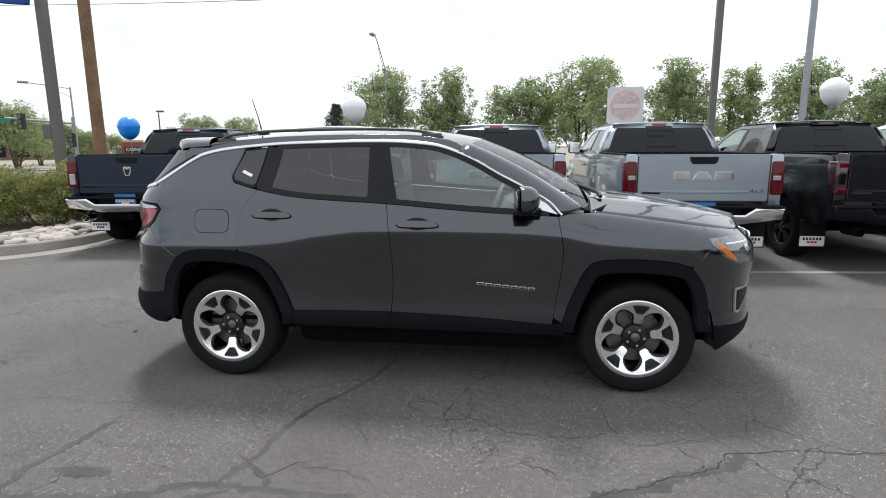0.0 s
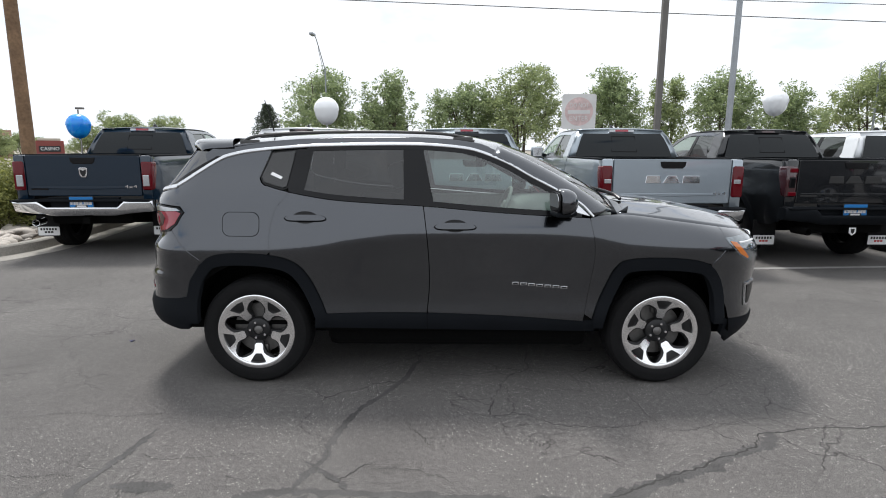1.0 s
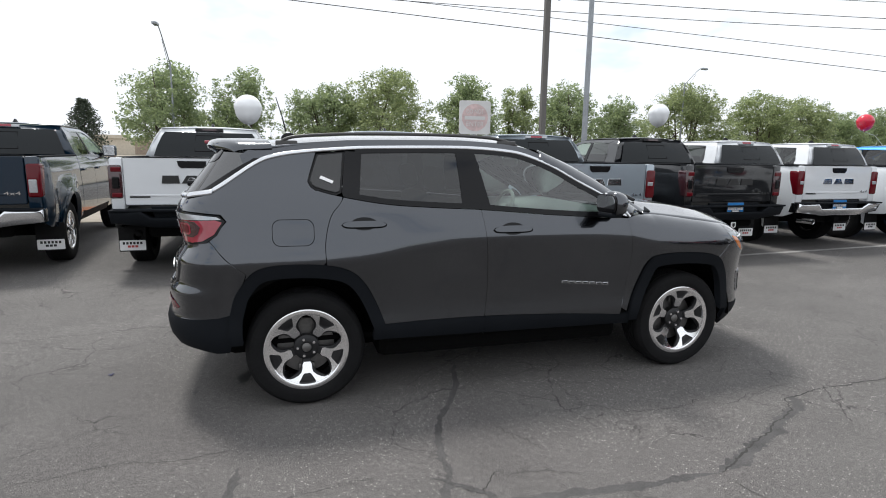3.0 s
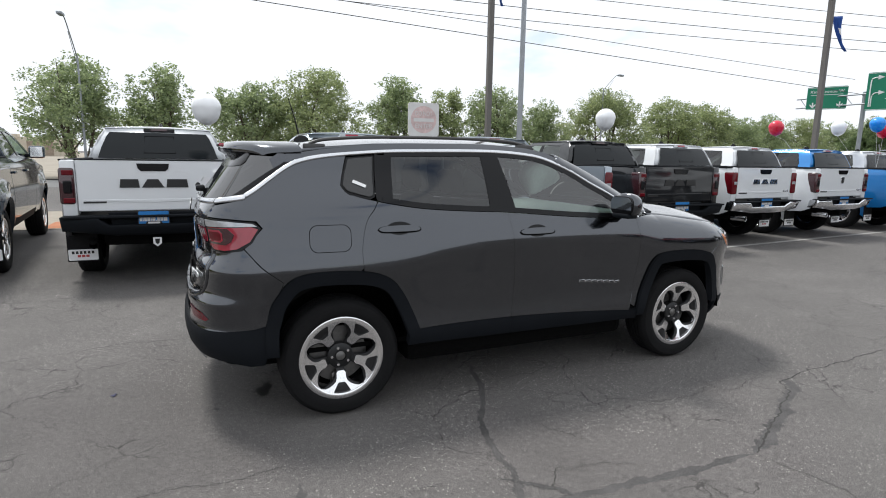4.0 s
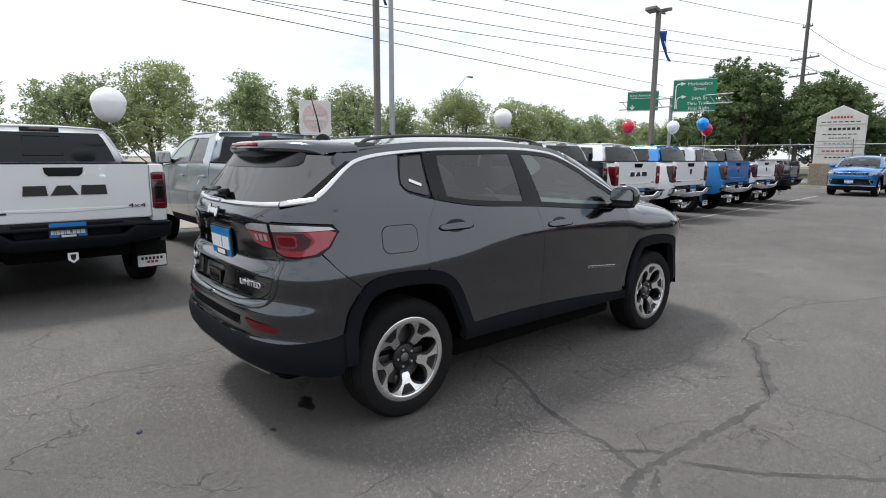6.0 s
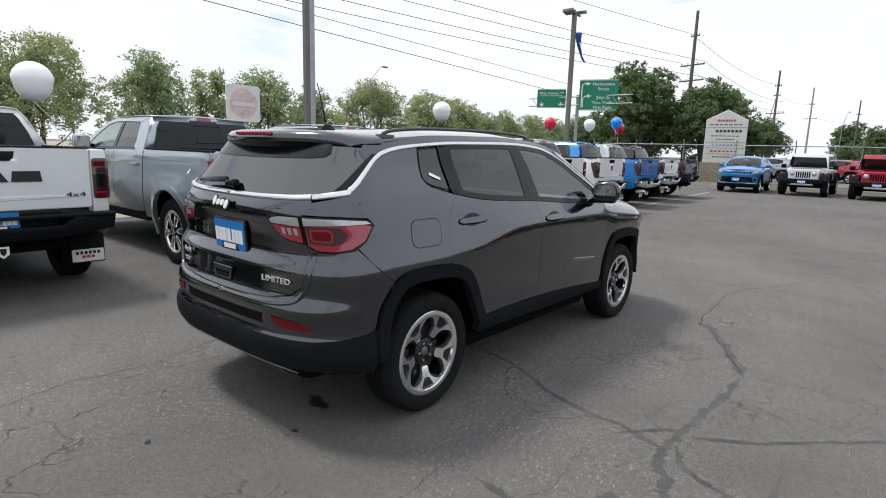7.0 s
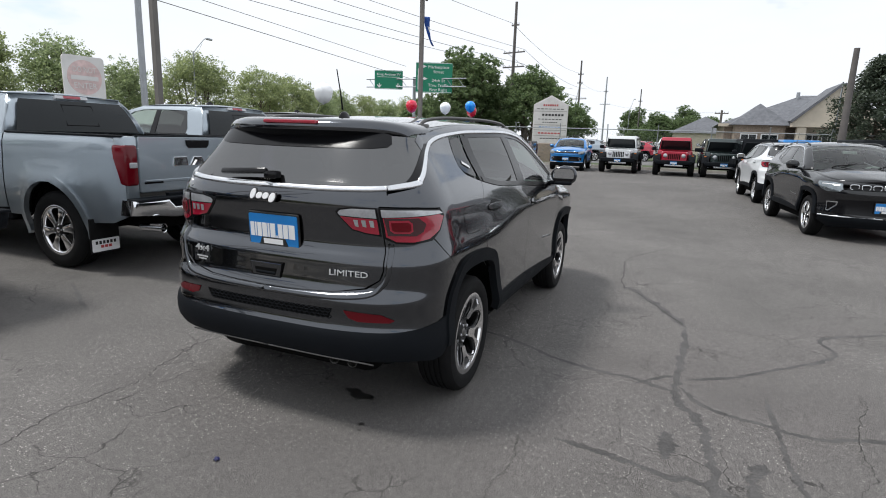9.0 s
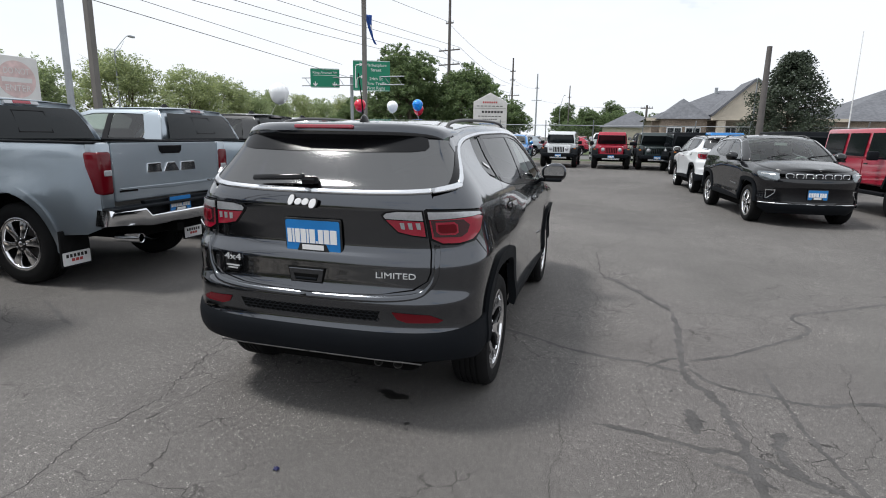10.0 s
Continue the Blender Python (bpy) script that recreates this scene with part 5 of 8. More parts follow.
    for i in range(25):
        for j in range(3):
            y = -0.384 + 0.031 * i + 0.0155 * (j % 2)
            if abs(y) < 0.388:
                q = suv_skin(np.array([back(abs(y))]), np.array([0.615 + 0.0165 * j]))[0]
                part("mesh_bar", tube([(q[0] - 0.003, y + 0.014 * math.cos(a), q[2] + 0.0095 * math.sin(a)) for a in np.linspace(0, 2 * math.pi, 7)[:-1]], 0.0022, 4, True), M["plastic"], car)
    surround = spline([(0.672, 0.992), (0.668, 0.90), (0.662, 0.83), (0.640, 0.782), (0.585, 0.742), (0.42, 0.722), (0.2, 0.715), (0.0, 0.713)], 5)
    ribbon("bumper_ridge", [(back(y), z) for y, z in surround], skin, 0.030, paint, car, 0, 0.0, 0.007, "rounded bumper edge round the tailgate")
    panel("hatch_window", [(back(0.0), 1.246), (back(0.60), 1.256), (back(0.70), 1.270)] + [(flank(x, z) - 0.012, z) for x, z in ROOFLINE if -1.84 < x < -1.50] + [(-1.52, 1.50), (back(0.0), 1.53)], skin, G["dark"], car, 0, -0.002, 0.008, 0.04, "dark tinted rear window")
    ribbon("hatch_trim", [(back(y), z) for y, z in spline([(0.0, 1.243), (0.30, 1.245), (0.56, 1.2515), (0.64, 1.2555), (0.694, 1.2588)], 6)], skin, 0.024, M["satin"], hp, 0, 0.002, 0.008, "satin chrome strip under rear window")
    for sd in (-1, 1):
        edge = [(x, z) for x, z in ROOFLINE if -1.82 < x < -1.50]
        panel("window_border", [(flank(x, z) - 0.010, z) for x, z in edge] + [(flank(x, z) - 0.095, z) for x, z in edge[::-1]], skin, M["gloss_black"], car, sd, 0.001, 0.01, 0.03, "black border of the rear window")
        panel("window_band", [(back(0.0), 1.440), (back(0.30), 1.441), (back(0.64), 1.446), (back(0.735), 1.454), (back(0.765), 1.472), (back(0.765), 1.515), (back(0.60), 1.540), (back(0.0), 1.545)], skin, M["gloss_black"], car, sd, 0.0012, 0.006, 0.04, "black printed band along the rear window")
    # spoiler
    rows = []
    for xm, xe, zm, ze, ye in ((-1.56, -1.48, 1.597, 1.535, 0.682), (-1.72, -1.55, 1.596, 1.530, 0.680), (-1.835, -1.635, 1.592, 1.525, 0.672), (-1.874, -1.672, 1.583, 1.519, 0.664), (-1.892, -1.69, 1.567, 1.511, 0.658), (-1.900, -1.70, 1.548, 1.503, 0.653),
                               (-1.893, -1.695, 1.530, 1.496, 0.652), (-1.80, -1.65, 1.478, 1.480, 0.648), (-1.74, -1.58, 1.450, 1.462, 0.648)):
        rows.append([(xm + (xe - xm) * abs(v) ** 2.6, 0.915 * ye * v, zm + (ze - zm) * (1 - math.sqrt(max(0.0, 1 - abs(v) ** 6)))) for v in [math.sin(math.pi / 2 * k / 20) for k in range(-20, 21)]])
    under = grid_part("spoiler_underside", [r[::-1] for r in rows[6:]], M["gloss_black"], car, "black underside of the spoiler")
    rows = rows[:7]
    sp = grid_part("roof_spoiler", [r[::-1] for r in rows], roof, car, "roof spoiler over the rear window")
    part("brake_light", box_bm(-1.903, -1.870, -0.17, 0.17, 1.560, 1.580, 0.006), M["red_lens"], sp, "slim red high brake light")
    # roof skin
    rows = []
    for x in np.linspace(-1.58, 0.34, 40):
        e, c = roof_edge(x), roof_mid(x)
        ye = float(S_W(e)) * float(house(x, e))
        rows.append([(x - (0.10 * (v / 1) ** 2 if x > 0.2 else 0) * (x - 0.2) / 0.14, ye * v, e + (c - e) * (1 - abs(v) ** 2.4)) for v in np.linspace(-1, 1, 25)])
    grid_part("roof", [r[::-1] for r in rows], roof, car, "painted roof", 0.01)
    grid_part("headliner", [[(p[0], p[1] * 0.94, p[2] - 0.04) for p in r] for r in rows[4:]], M["cabin_pale"], car)
    bm = tube([(-1.39, 0.0, 1.655), (-1.41, 0.0, 1.75), (-1.45, 0, 1.885)], [0.006, 0.004, 0.003], 8)
    part("antenna", bm, M["gloss_black"], car, "short rod antenna", 60)
    bm = bmesh.new(); bmesh.ops.create_uvsphere(bm, u_segments=16, v_segments=10, radius=1)
    bmesh.ops.transform(bm, matrix=pose(-1.37, 0, 1.605) @ Matrix.Diagonal((0.055, 0.020, 0.042, 1)), verts=bm.verts)
    part("antenna_base", bm, M["gloss_black"], car, smooth=60)
    # windscreen, bonnet, nose
    rows = [[screen_point(v, h) for v in np.linspace(-1, 1, 21)] for h in np.linspace(0, 1, 13)]
    grid_part("windscreen", rows, G["screen"], car, "clear windscreen")
    rows = []
    for t in np.linspace(0, 1, 24):
        x = 1.07 + 1.02 * t
        e = float(S_EDGE(min(x, 2.05))) - 0.006
        ye = -float(suv_skin(np.array([nose(x, e)]), np.array([e]))[0][1])
        e += 0.0015
        mid = float(np.interp(x, [1.0, 1.13, 1.46, 1.72, 1.97, 2.10, 2.17], [1.195, 1.200, 1.172, 1.128, 1.070, 1.030, 0.995]))
        row = []
        for v in np.linspace(-1, 1, 31):
            a = abs(v)
            xx = x + 0.05 * t ** 3 * (1 - a ** 2) + (0.0 if t > 0.3 else -0.05 * (1 - t / 0.3) * a ** 2)
            z = e + (mid - e) * (1 - a ** 2.6) + 0.012 * math.exp(-((a - 0.62) / 0.10) ** 2) * (1 - t)
            row.append((xx, ye * v, z))
        rows.append(row)
    grid_part("bonnet", [r[::-1] for r in rows], paint, car, "painted bonnet", 0.012)
    rows = [[(0.96 + 0.16 * (1 - v * v) + dx, 0.74 * v, 1.140 + 0.048 * (1 - v * v) + dz) for v in np.linspace(-1, 1, 21)] for dx, dz in ((0.0, 0.0), (0.06, -0.012), (0.13, 0.0))]
    grid_part("cowl", [r[::-1] for r in rows], M["plastic"], car, "black plastic cowl below windscreen", 0.01)
    for y0 in (-0.45, 0.25):
        part("wiper", tube([(1.12, y0 - 0.05, 1.195), (1.10, y0 + 0.02, 1.222), (1.03, y0 + 0.22, 1.245), (0.97, y0 + 0.42, 1.262)], 0.013, 6), M["gloss_black"], car, smooth=60)
    bumper = [(TURN[0] + 0.003, TURN[1] - 0.002), (nose(1.80, 0.868), 0.866), (nose(1.90, 0.825), 0.822), (nose(2.035, 0.83), 0.826), (nose(2.06, 0.86), 0.866), (U_FRONT, 0.865), (U_FRONT, 0.43), (nose(2.0, 0.43), 0.43), (nose(1.75, 0.45), 0.445)] + [q for q in ARCH_F[::-1] if q[0] > 1.60] + [(1.61, 0.812)]
    lip_top = [(nose(x, float(S_EDGE(x))), float(S_EDGE(x)) - 0.006) for x in np.linspace(1.692, 2.10, 14)]
    panel("nose_panel", lip_top + [(U_FRONT, 0.978), (U_FRONT, 0.958), (nose(2.06, 0.96), 0.957)] + [(u, z + 0.003) for u, z in HEAD[3::-1]], skin, paint, car, 0, 0.0, 0.012, 0.03, zstep=0.012)
    panel("front_bumper", bumper, skin, paint, car, 0, 0.0, 0.012, 0.05, "painted front bumper")
    panel("front_valance", [(1.735, 0.44), (nose(2.0, 0.42), 0.425), (U_FRONT, 0.425), (U_FRONT, 0.25), (nose(2.0, 0.25), 0.25), (nose(1.85, 0.23), 0.23), (1.74, 0.33)], skin, M["plastic"], car, 0, 0.008, 0.03, 0.05, "black lower front valance")
    panel("grille_surround", [(nose(2.06, 0.96), 0.958), (U_FRONT, 0.962), (U_FRONT, 0.872), (nose(2.07, 0.88), 0.872)], skin, M["gloss_black"], car, 0, 0.004, 0.012, 0.05)
    for k in range(7):
        y = (-0.45 + 0.15 * k) * (1.0 if newer else 0.74)
        f = np.interp(abs(y) / 0.88, FYF[::-1], SF[::-1])
        q = suv_skin(np.array([XCF + f]), np.array([0.918]))[0]
        tw = math.degrees(math.atan2(0.10 * y, 0.3)) * 1.6
        ringp = [(0.058 * math.copysign(abs(math.cos(a)) ** 0.5, math.cos(a)), 0.038 * math.copysign(abs(math.sin(a)) ** 0.5, math.sin(a)), 0) for a in np.linspace(0, 2 * math.pi, 25)[:-1]]
        bm = tube(ringp, 0.008, 8, True)
        bmesh.ops.transform(bm, matrix=pose(q[0] + (0.012 if newer else -0.004), y, q[2], 0, 0, tw) @ pose(0, 0, 0, 90, 0, 90), verts=bm.verts)
        part("grille_ring", bm, M["chrome"], car, "chrome grille ring", 60)
    if newer:
        panel("lower_grille", [(nose(2.0, 0.70), 0.70), (U_FRONT, 0.72), (U_FRONT, 0.46), (nose(1.98, 0.48), 0.48)], skin, M["gloss_black"], car, 0, 0.005, 0.01, 0.05)
        ribbon("bumper_blade", [(nose(x, 0.42), 0.425) for x in (1.80, 1.90, 2.0, 2.08)] + [(U_FRONT - 0.02, 0.425)], skin, 0.02, M["satin"], car, 0, 0.012, 0.008)
        plate(car, pose(2.195, 0, 0.60, 0, 0, 90))
    # tailgate furniture
    plate(car, pose(-2.058, -0.01, 1.010, 4, 0, -90))
    # here the dark joint round the tailgate handle
    part("handle_seam", slab([(-0.108, 0.850), (0.108, 0.850), (0.092, 0.768), (-0.092, 0.768)], 0.02, pose(-2.096, 0.015, 0, 0, 0, -90), 0.006), M["cavity"], hp)
    part("handle_bezel", slab([(-0.103, 0.846), (0.103, 0.846), (0.088, 0.772), (-0.088, 0.772)], 0.02, pose(-2.098, 0.015, 0, 0, 0, -90), 0.006), paint, hp, "body-coloured tailgate pull handle")
    part("handle_slot", slab([(-0.074, 0.818), (0.074, 0.818), (0.062, 0.782), (-0.062, 0.782)], 0.02, pose(-2.101, 0.015, 0, 0, 0, -90), 0.004), M["cavity"], hp)
    part("handle_lip", slab([(-0.066, 0.800), (0.066, 0.800), (0.060, 0.787), (-0.060, 0.787)], 0.02, pose(-2.103, 0.015, 0, 0, 0, -90), 0.004), M["plastic"], hp)
    # maker's badge and model names as plain shapes
    seat_of = pose(-2.081, 0.02, 1.193, -12, 0, -90)
    for k, (xc, zc, rx, rz) in enumerate(((-0.076, 0.004, 0.016, 0.027), (-0.036, -0.003, 0.019, 0.017), (0.005, -0.003, 0.019, 0.017), (0.047, -0.010, 0.019, 0.025))):
        for grow, mt, dy in ((0.005, "black_ink", 0.0), (0.0, "white_ink", -0.004)):
            oval = [(xc + (rx + grow) * math.copysign(abs(math.cos(a)) ** 0.8, math.cos(a)) + 0.25 * (rz + grow) * math.sin(a), zc + (rz + grow) * math.sin(a)) for a in np.linspace(0, 2 * math.pi, 19)[:-1]]
            part("badge_shape", slab(oval, 0.006, seat_of @ pose(0, dy, 0), 0.0015), M[mt], hp, "white maker's badge shape" if mt == "white_ink" else "")
    def on_tail(y, z, off):
        a, c, b = (suv_skin(np.array([back(abs(y) + d)]), np.array([z]))[0] for d in (-0.09, 0.0, 0.09))
        slope = (b[0] - a[0]) / (b[1] - a[1]) * (1 if y < 0 else -1)
        return pose(min(c[0], (a[0] + b[0]) / 2) - off, y, z, 0, 0, math.degrees(math.atan2(-1, -slope)))
    lettering("badge_lettering", "LIMITED", 0.042, M["badge_silver"], hp, on_tail(-0.475, 0.838, 0.009), 0.003, "chrome letters", 0.205)
    lettering("badge_lettering", "4x4", 0.05, M["badge_silver"], hp, on_tail(0.475, 0.868, 0.009), 0.003, "chrome letters", 0.115)
    for w, z0 in ((0.046, 0.822), (0.034, 0.808)):
        part("badge_bar", slab(rounded(-w, w, -0.004, 0.004, 0.003), 0.003, on_tail(0.475, z0, 0.009)), M["badge_silver"], hp)
    for k in range(7):
        x0 = 0.335 + 0.052 * k
        q = suv_skin(np.array([x0 + 0.02]), np.array([0.692 - 0.008 * k]))[0]
        part("badge_shape", slab([(0.0, -0.0085), (0.044, -0.0085), (0.044, 0.0085), (0.0, 0.0085)], 0.006, pose(x0, q[1] - 0.003, 0.690 - 0.0045 * k), 0.002), M["satin"], car)
        part("badge_shape", slab([(0.006, -0.005), (0.038, -0.005), (0.038, 0.005), (0.006, 0.005)], 0.006, pose(x0, q[1] - 0.0045, 0.690 - 0.0045 * k)), M["alloy_dark"], car)
    for y in (-0.36, -0.47):
        bm = lathe([(0.022, 0.0), (0.024, -0.002), (0.025, 0.02), (0.025, 0.22), (0.021, 0.22), (0.021, 0.01)], 20)
        bmesh.ops.transform(bm, matrix=pose(-2.03, y, 0.350, 12, 0, -72), verts=bm.verts)
        part("exhaust_tip", bm, M["disc"], car, "dull steel exhaust tip", 40)
    part("silencer", box_bm(-1.95, -1.65, -0.55, 0.35, 0.26, 0.42, 0.06), M["cavity"], car, smooth=40)
    wip = part("rear_wiper", box_bm(-0.15, 0.15, -0.016, 0.010, -0.012, 0.018, 0.009, 2), M["gloss_black"], car, "rear wiper arm", 40)
    wip.matrix_basis = pose(-2.030, 0.195, 1.302, -30, -3, -90)
    part("wiper_boss", box_bm(-2.045, -1.99, -0.02, 0.06, 1.275, 1.315, 0.012, 2), M["gloss_black"], car, smooth=40)
    panel("window_sticker", [(-1.215, 1.362), (-1.142, 1.332), (-1.133, 1.347), (-1.205, 1.378)], skin, M["white_ink"], car, -1, 0.001, 0.001, label="small white window sticker")
    if not newer:
        part("window_sticker", slab([(0, 0), (0.022, 0.002), (0.024, 0.035), (0.003, 0.034)], 0.001, pose(-2.000, 0.595, 1.315, -32, 0, -103)), M["white_ink"], car)
    # cabin
    for x, y in ((0.02, -0.38), (0.02, 0.38)):
        seat(car, x, y, 0.50)
    seat(car, -0.86, 0.0, 0.96)
    for y in (-0.38, 0.38):
        part("headrest", box_bm(-1.30, -1.20, y - 0.12, y + 0.12, 1.18, 1.34, 0.04, 3), M["cloth"], car, smooth=50)
    rows = [[(x, y, z) for y in np.linspace(-0.76, 0.76, 9)] for x, z in ((0.48, 0.80), (0.46, 0.98), (0.50, 1.08), (0.60, 1.115), (0.80, 1.12), (0.98, 1.11))]
    grid_part("dashboard", rows, M["cabin"], car, depth=0.02)
    bm = tube([(0.185 * math.cos(a), 0.185 * math.sin(a), 0) for a in np.linspace(0, 2 * math.pi, 29)[:-1]], 0.016, 8, True)
    cuboid(bm, -0.17, 0.17, -0.03, 0.03, -0.02, 0.0, 0.01)
    cuboid(bm, -0.06, 0.06, -0.07, 0.06, -0.03, 0.005, 0.01)
    sw = part("steering_wheel", bm, M["cabin"], car, smooth=50)
    sw.matrix_basis = pose(0.40, 0.37, 1.04, 0, -66, 0) @ pose(0, 0, 0, 0, 0, 90)
    part("cabin_floor", box_bm(-1.85, 0.9, -0.76, 0.76, 0.37, 0.40), M["cavity"], car)
    part("door_lining", box_bm(-0.84, 0.75, 0.755, 0.80, 0.5, 1.13, 0.02), M["cabin"], car)
    part("door_lining", box_bm(-0.84, 0.75, -0.80, -0.755, 0.5, 1.13, 0.02), M["cabin"], car)
    part("load_cover", box_bm(-1.90, -1.25, -0.66, 0.66, 1.05, 1.07, 0.008), M["cabin"], car)
    part("inside_mirror", box_bm(0.30, 0.33, -0.12, 0.12, 1.43, 1.49, 0.012), M["cabin"], car)
    return car

# ---- pickup trucks ----
T_W = table([(0.40, 0.88), (0.55, 0.925), (0.70, 0.945), (0.85, 0.952), (1.00, 0.948), (1.15, 0.936), (1.28, 0.928), (1.36, 0.918), (1.41, 0.895), (1.50, 0.852), (1.62, 0.800), (1.74, 0.745), (1.82, 0.695), (1.88, 0.62)], 0.35, 1.95, soft=0.02)


def truck_skin(u, z):
    """The flank of a pickup: u runs forward from the tailgate."""
    u, z = np.asarray(u, float), np.asarray(z, float)
    w = T_W(z)
    w = w - 0.052 * np.clip((0.32 - u) / 0.32, 0, 1) ** 1.6 - 0.10 * np.clip((u - 4.9) / 0.75, 0, 1) ** 2
    # swelling over the wheels
    for c in (1.06, 4.72):
        w = w + 0.040 * np.exp(-((u - c) / 0.42) ** 4) * np.clip((1.12 - z) / 0.2, 0, 1)
    return np.stack([u, -w, z], -1)


def truck_arch(c, r=0.47):
    return arc(c, 0.46, r, 200, -20, 22)


def pickup(m, paint, label, bumper="chrome", badge="bars", lamp="red", flare=None, alloy="bright", badge_mat=None, cab_back=0.0):
    tr = empty("pickup_truck", m, label, "truck", "pickup trucks in a row")
    skin = truck_skin
    badge_mat = badge_mat or M["chrome"]
    CR, CF = 1.06, 4.72
    for sd in (-1, 1):
        bed = [(0.015, 1.418), (0.015, 0.80), (0.05, 0.62), (0.20, 0.56), (CR - 0.49, 0.53)] + [q for q in truck_arch(CR) if q[1] > 0.5] + [(CR + 0.49, 0.53), (1.815, 0.53), (1.815, 1.418)]
        panel("bed_side", bed, skin, paint, tr, sd, 0, 0.05, 0.07, "painted cargo bed side")
        lip = [(x, z) for x, z in arc(CR, 0.46, 0.535, 195, -15, 22)] + [(x, z) for x, z in arc(CR, 0.46, 0.468, -12, 192, 22)]
        panel("wheel_arch", lip, skin, flare or paint, tr, sd, 0.020 if flare else 0.012, 0.05, 0.06, crown=lambda u, z: 0.012 * np.ones_like(u))
        door_r = [(1.835, 1.400), (1.835, 0.60), (2.10, 0.58), (2.80, 0.58), (2.80, 1.385)]
        dr = panel("rear_door", door_r, skin, paint, tr, sd, 0, 0.012, 0.08, "rear cab door")
        door_f = [(2.808, 1.385), (2.808, 0.58), (3.78, 0.58), (3.82, 0.95), (3.80, 1.360)]
        df = panel("front_door", door_f, skin, paint, tr, sd, 0, 0.012, 0.08, "front cab door")
        sill = [(1.835, 0.592), (3.78, 0.572), (3.78, 0.46), (1.84, 0.46)]
        panel("sill", sill, skin, M["plastic"], tr, sd, -0.01, 0.05, 0.1)
        wing = [(3.812, 1.355), (3.83, 0.95), (3.79, 0.50), (CF - 0.49, 0.50)] + [q for q in truck_arch(CF) if q[1] > 0.5] + [(CF + 0.49, 0.53), (5.58, 0.60), (5.60, 1.05), (5.40, 1.18), (4.6, 1.27), (4.2, 1.33)]
        panel("front_wing", wing, skin, paint, tr, sd, 0, 0.03, 0.08)
        # cab above the belt
        def cab(u, z):
            u, z = np.asarray(u, float), np.asarray(z, float)
            return np.stack([u, -T_W(z), z], -1)
        rear_edge = [(1.86, 1.402), (1.90, 1.55), (1.97, 1.72), (2.06, 1.835)]
        front_edge = [(3.20, 1.825), (3.50, 1.745), (3.86, 1.55), (4.10, 1.375)]
        win_r = rounded(2.17, 2.80, 1.43, 1.765, 0.05, 4)
        win_r = [(x + 0.10 * max(0, (z - 1.43) / 0.33) * (x < 2.4), z) for x, z in win_r]
        win_f = [(2.92, 1.425), (2.92, 1.762), (3.16, 1.768), (3.34, 1.735), (3.62, 1.60), (3.86, 1.44), (3.86, 1.41)]
        panel("cab_rear_pillar", rear_edge + [(2.30, 1.84), (2.29, 1.765), (2.27, 1.75), (2.17, 1.50), (2.18, 1.43), (2.21, 1.40)], cab, paint, tr, sd, 0, 0.02, 0.06)
        panel("cab_door_pillar", [(2.80, 1.39), (2.81, 1.775), (2.90, 1.775), (2.90, 1.385)], cab, M["gloss_black"], tr, sd, 0, 0.01, 0.06)
        panel("cab_roof_side", [(2.06, 1.832), (2.29, 1.765), (2.60, 1.775), (3.0, 1.780), (3.18, 1.772), (3.36, 1.738), (3.64, 1.605), (3.90, 1.425), (4.10, 1.375), (3.86, 1.56), (3.50, 1.755), (3.20, 1.835), (2.6, 1.848)], cab, paint, tr, sd, 0.002, 0.02, 0.06)
        panel("window_pane", win_r, cab, G["tint"], dr, sd, -0.006, 0.004, 0.1, "dark tinted rear door window")
        panel("window_pane", win_f, cab, G["clear"] if lamp != "far" else G["tint"], df, sd, -0.006, 0.004, 0.1, "front door window")
        panel("belt_seal", [(2.10, 1.392), (3.95, 1.378), (3.95, 1.412), (2.16, 1.432)], cab, M["gloss_black"], tr, sd, 0.001, 0.008, 0.2)
        for x0, door in ((1.96, dr), (2.95, df)):
            q = truck_skin(np.array([x0]), np.array([1.20]))[0]
            h = part("door_handle", box_bm(x0, x0 + 0.22, -0.012, 0.012, -0.018, 0.018, 0.010), M["gloss_black"] if bumper != "chrome" else paint, door, smooth=40)
            h.matrix_basis = pose(0, sd * (-q[1] + 0.018), 1.205)
        mir = part("door_mirror", box_bm(3.66, 3.80, sd * 1.02 - 0.11, sd * 1.02 + 0.11, 1.38, 1.58, 0.04, 2), paint if bumper == "chrome" else M["gloss_black"], tr, "large towing door mirror", 40)
        part("mirror_glass", box_bm(3.652, 3.662, sd * 1.02 - 0.085, sd * 1.02 + 0.085, 1.40, 1.56, 0.003), M["chrome"], mir)
        part("mirror_arm", box_bm(3.68, 3.76, sd * 0.86 - 0.07, sd * 0.86 + 0.10, 1.40, 1.45, 0.015), M["plastic"], tr)
        part("bed_rail_cap", box_bm(0.03, 1.80, sd * 0.865 - 0.045, sd * 0.865 + 0.045, 1.405, 1.426, 0.008), M["plastic"], tr)
        part("bed_inner_wall", box_bm(0.05, 1.80, sd * 0.80 - 0.012, sd * 0.80 + 0.012, 0.80, 1.41), M["cavity"], tr)
        part("bed_corner", box_bm(-0.004, 0.16, sd * 0.828 - 0.072, sd * 0.828 + 0.072, 0.80, 1.417, 0.026, 2), paint, tr, smooth=40)
        # tail lamp round the corner
        tl = part("tail_lamp", box_bm(-0.022, 0.175, sd * 0.839 - 0.074, sd * 0.839 + 0.074, 0.935, 1.335, 0.030, 3), M["deep_red"] if lamp in ("red", "old") else M["dark_lens"], tr, "upright red tail lamp" if lamp in ("red", "old") else "smoked dark tail lamp", 40)
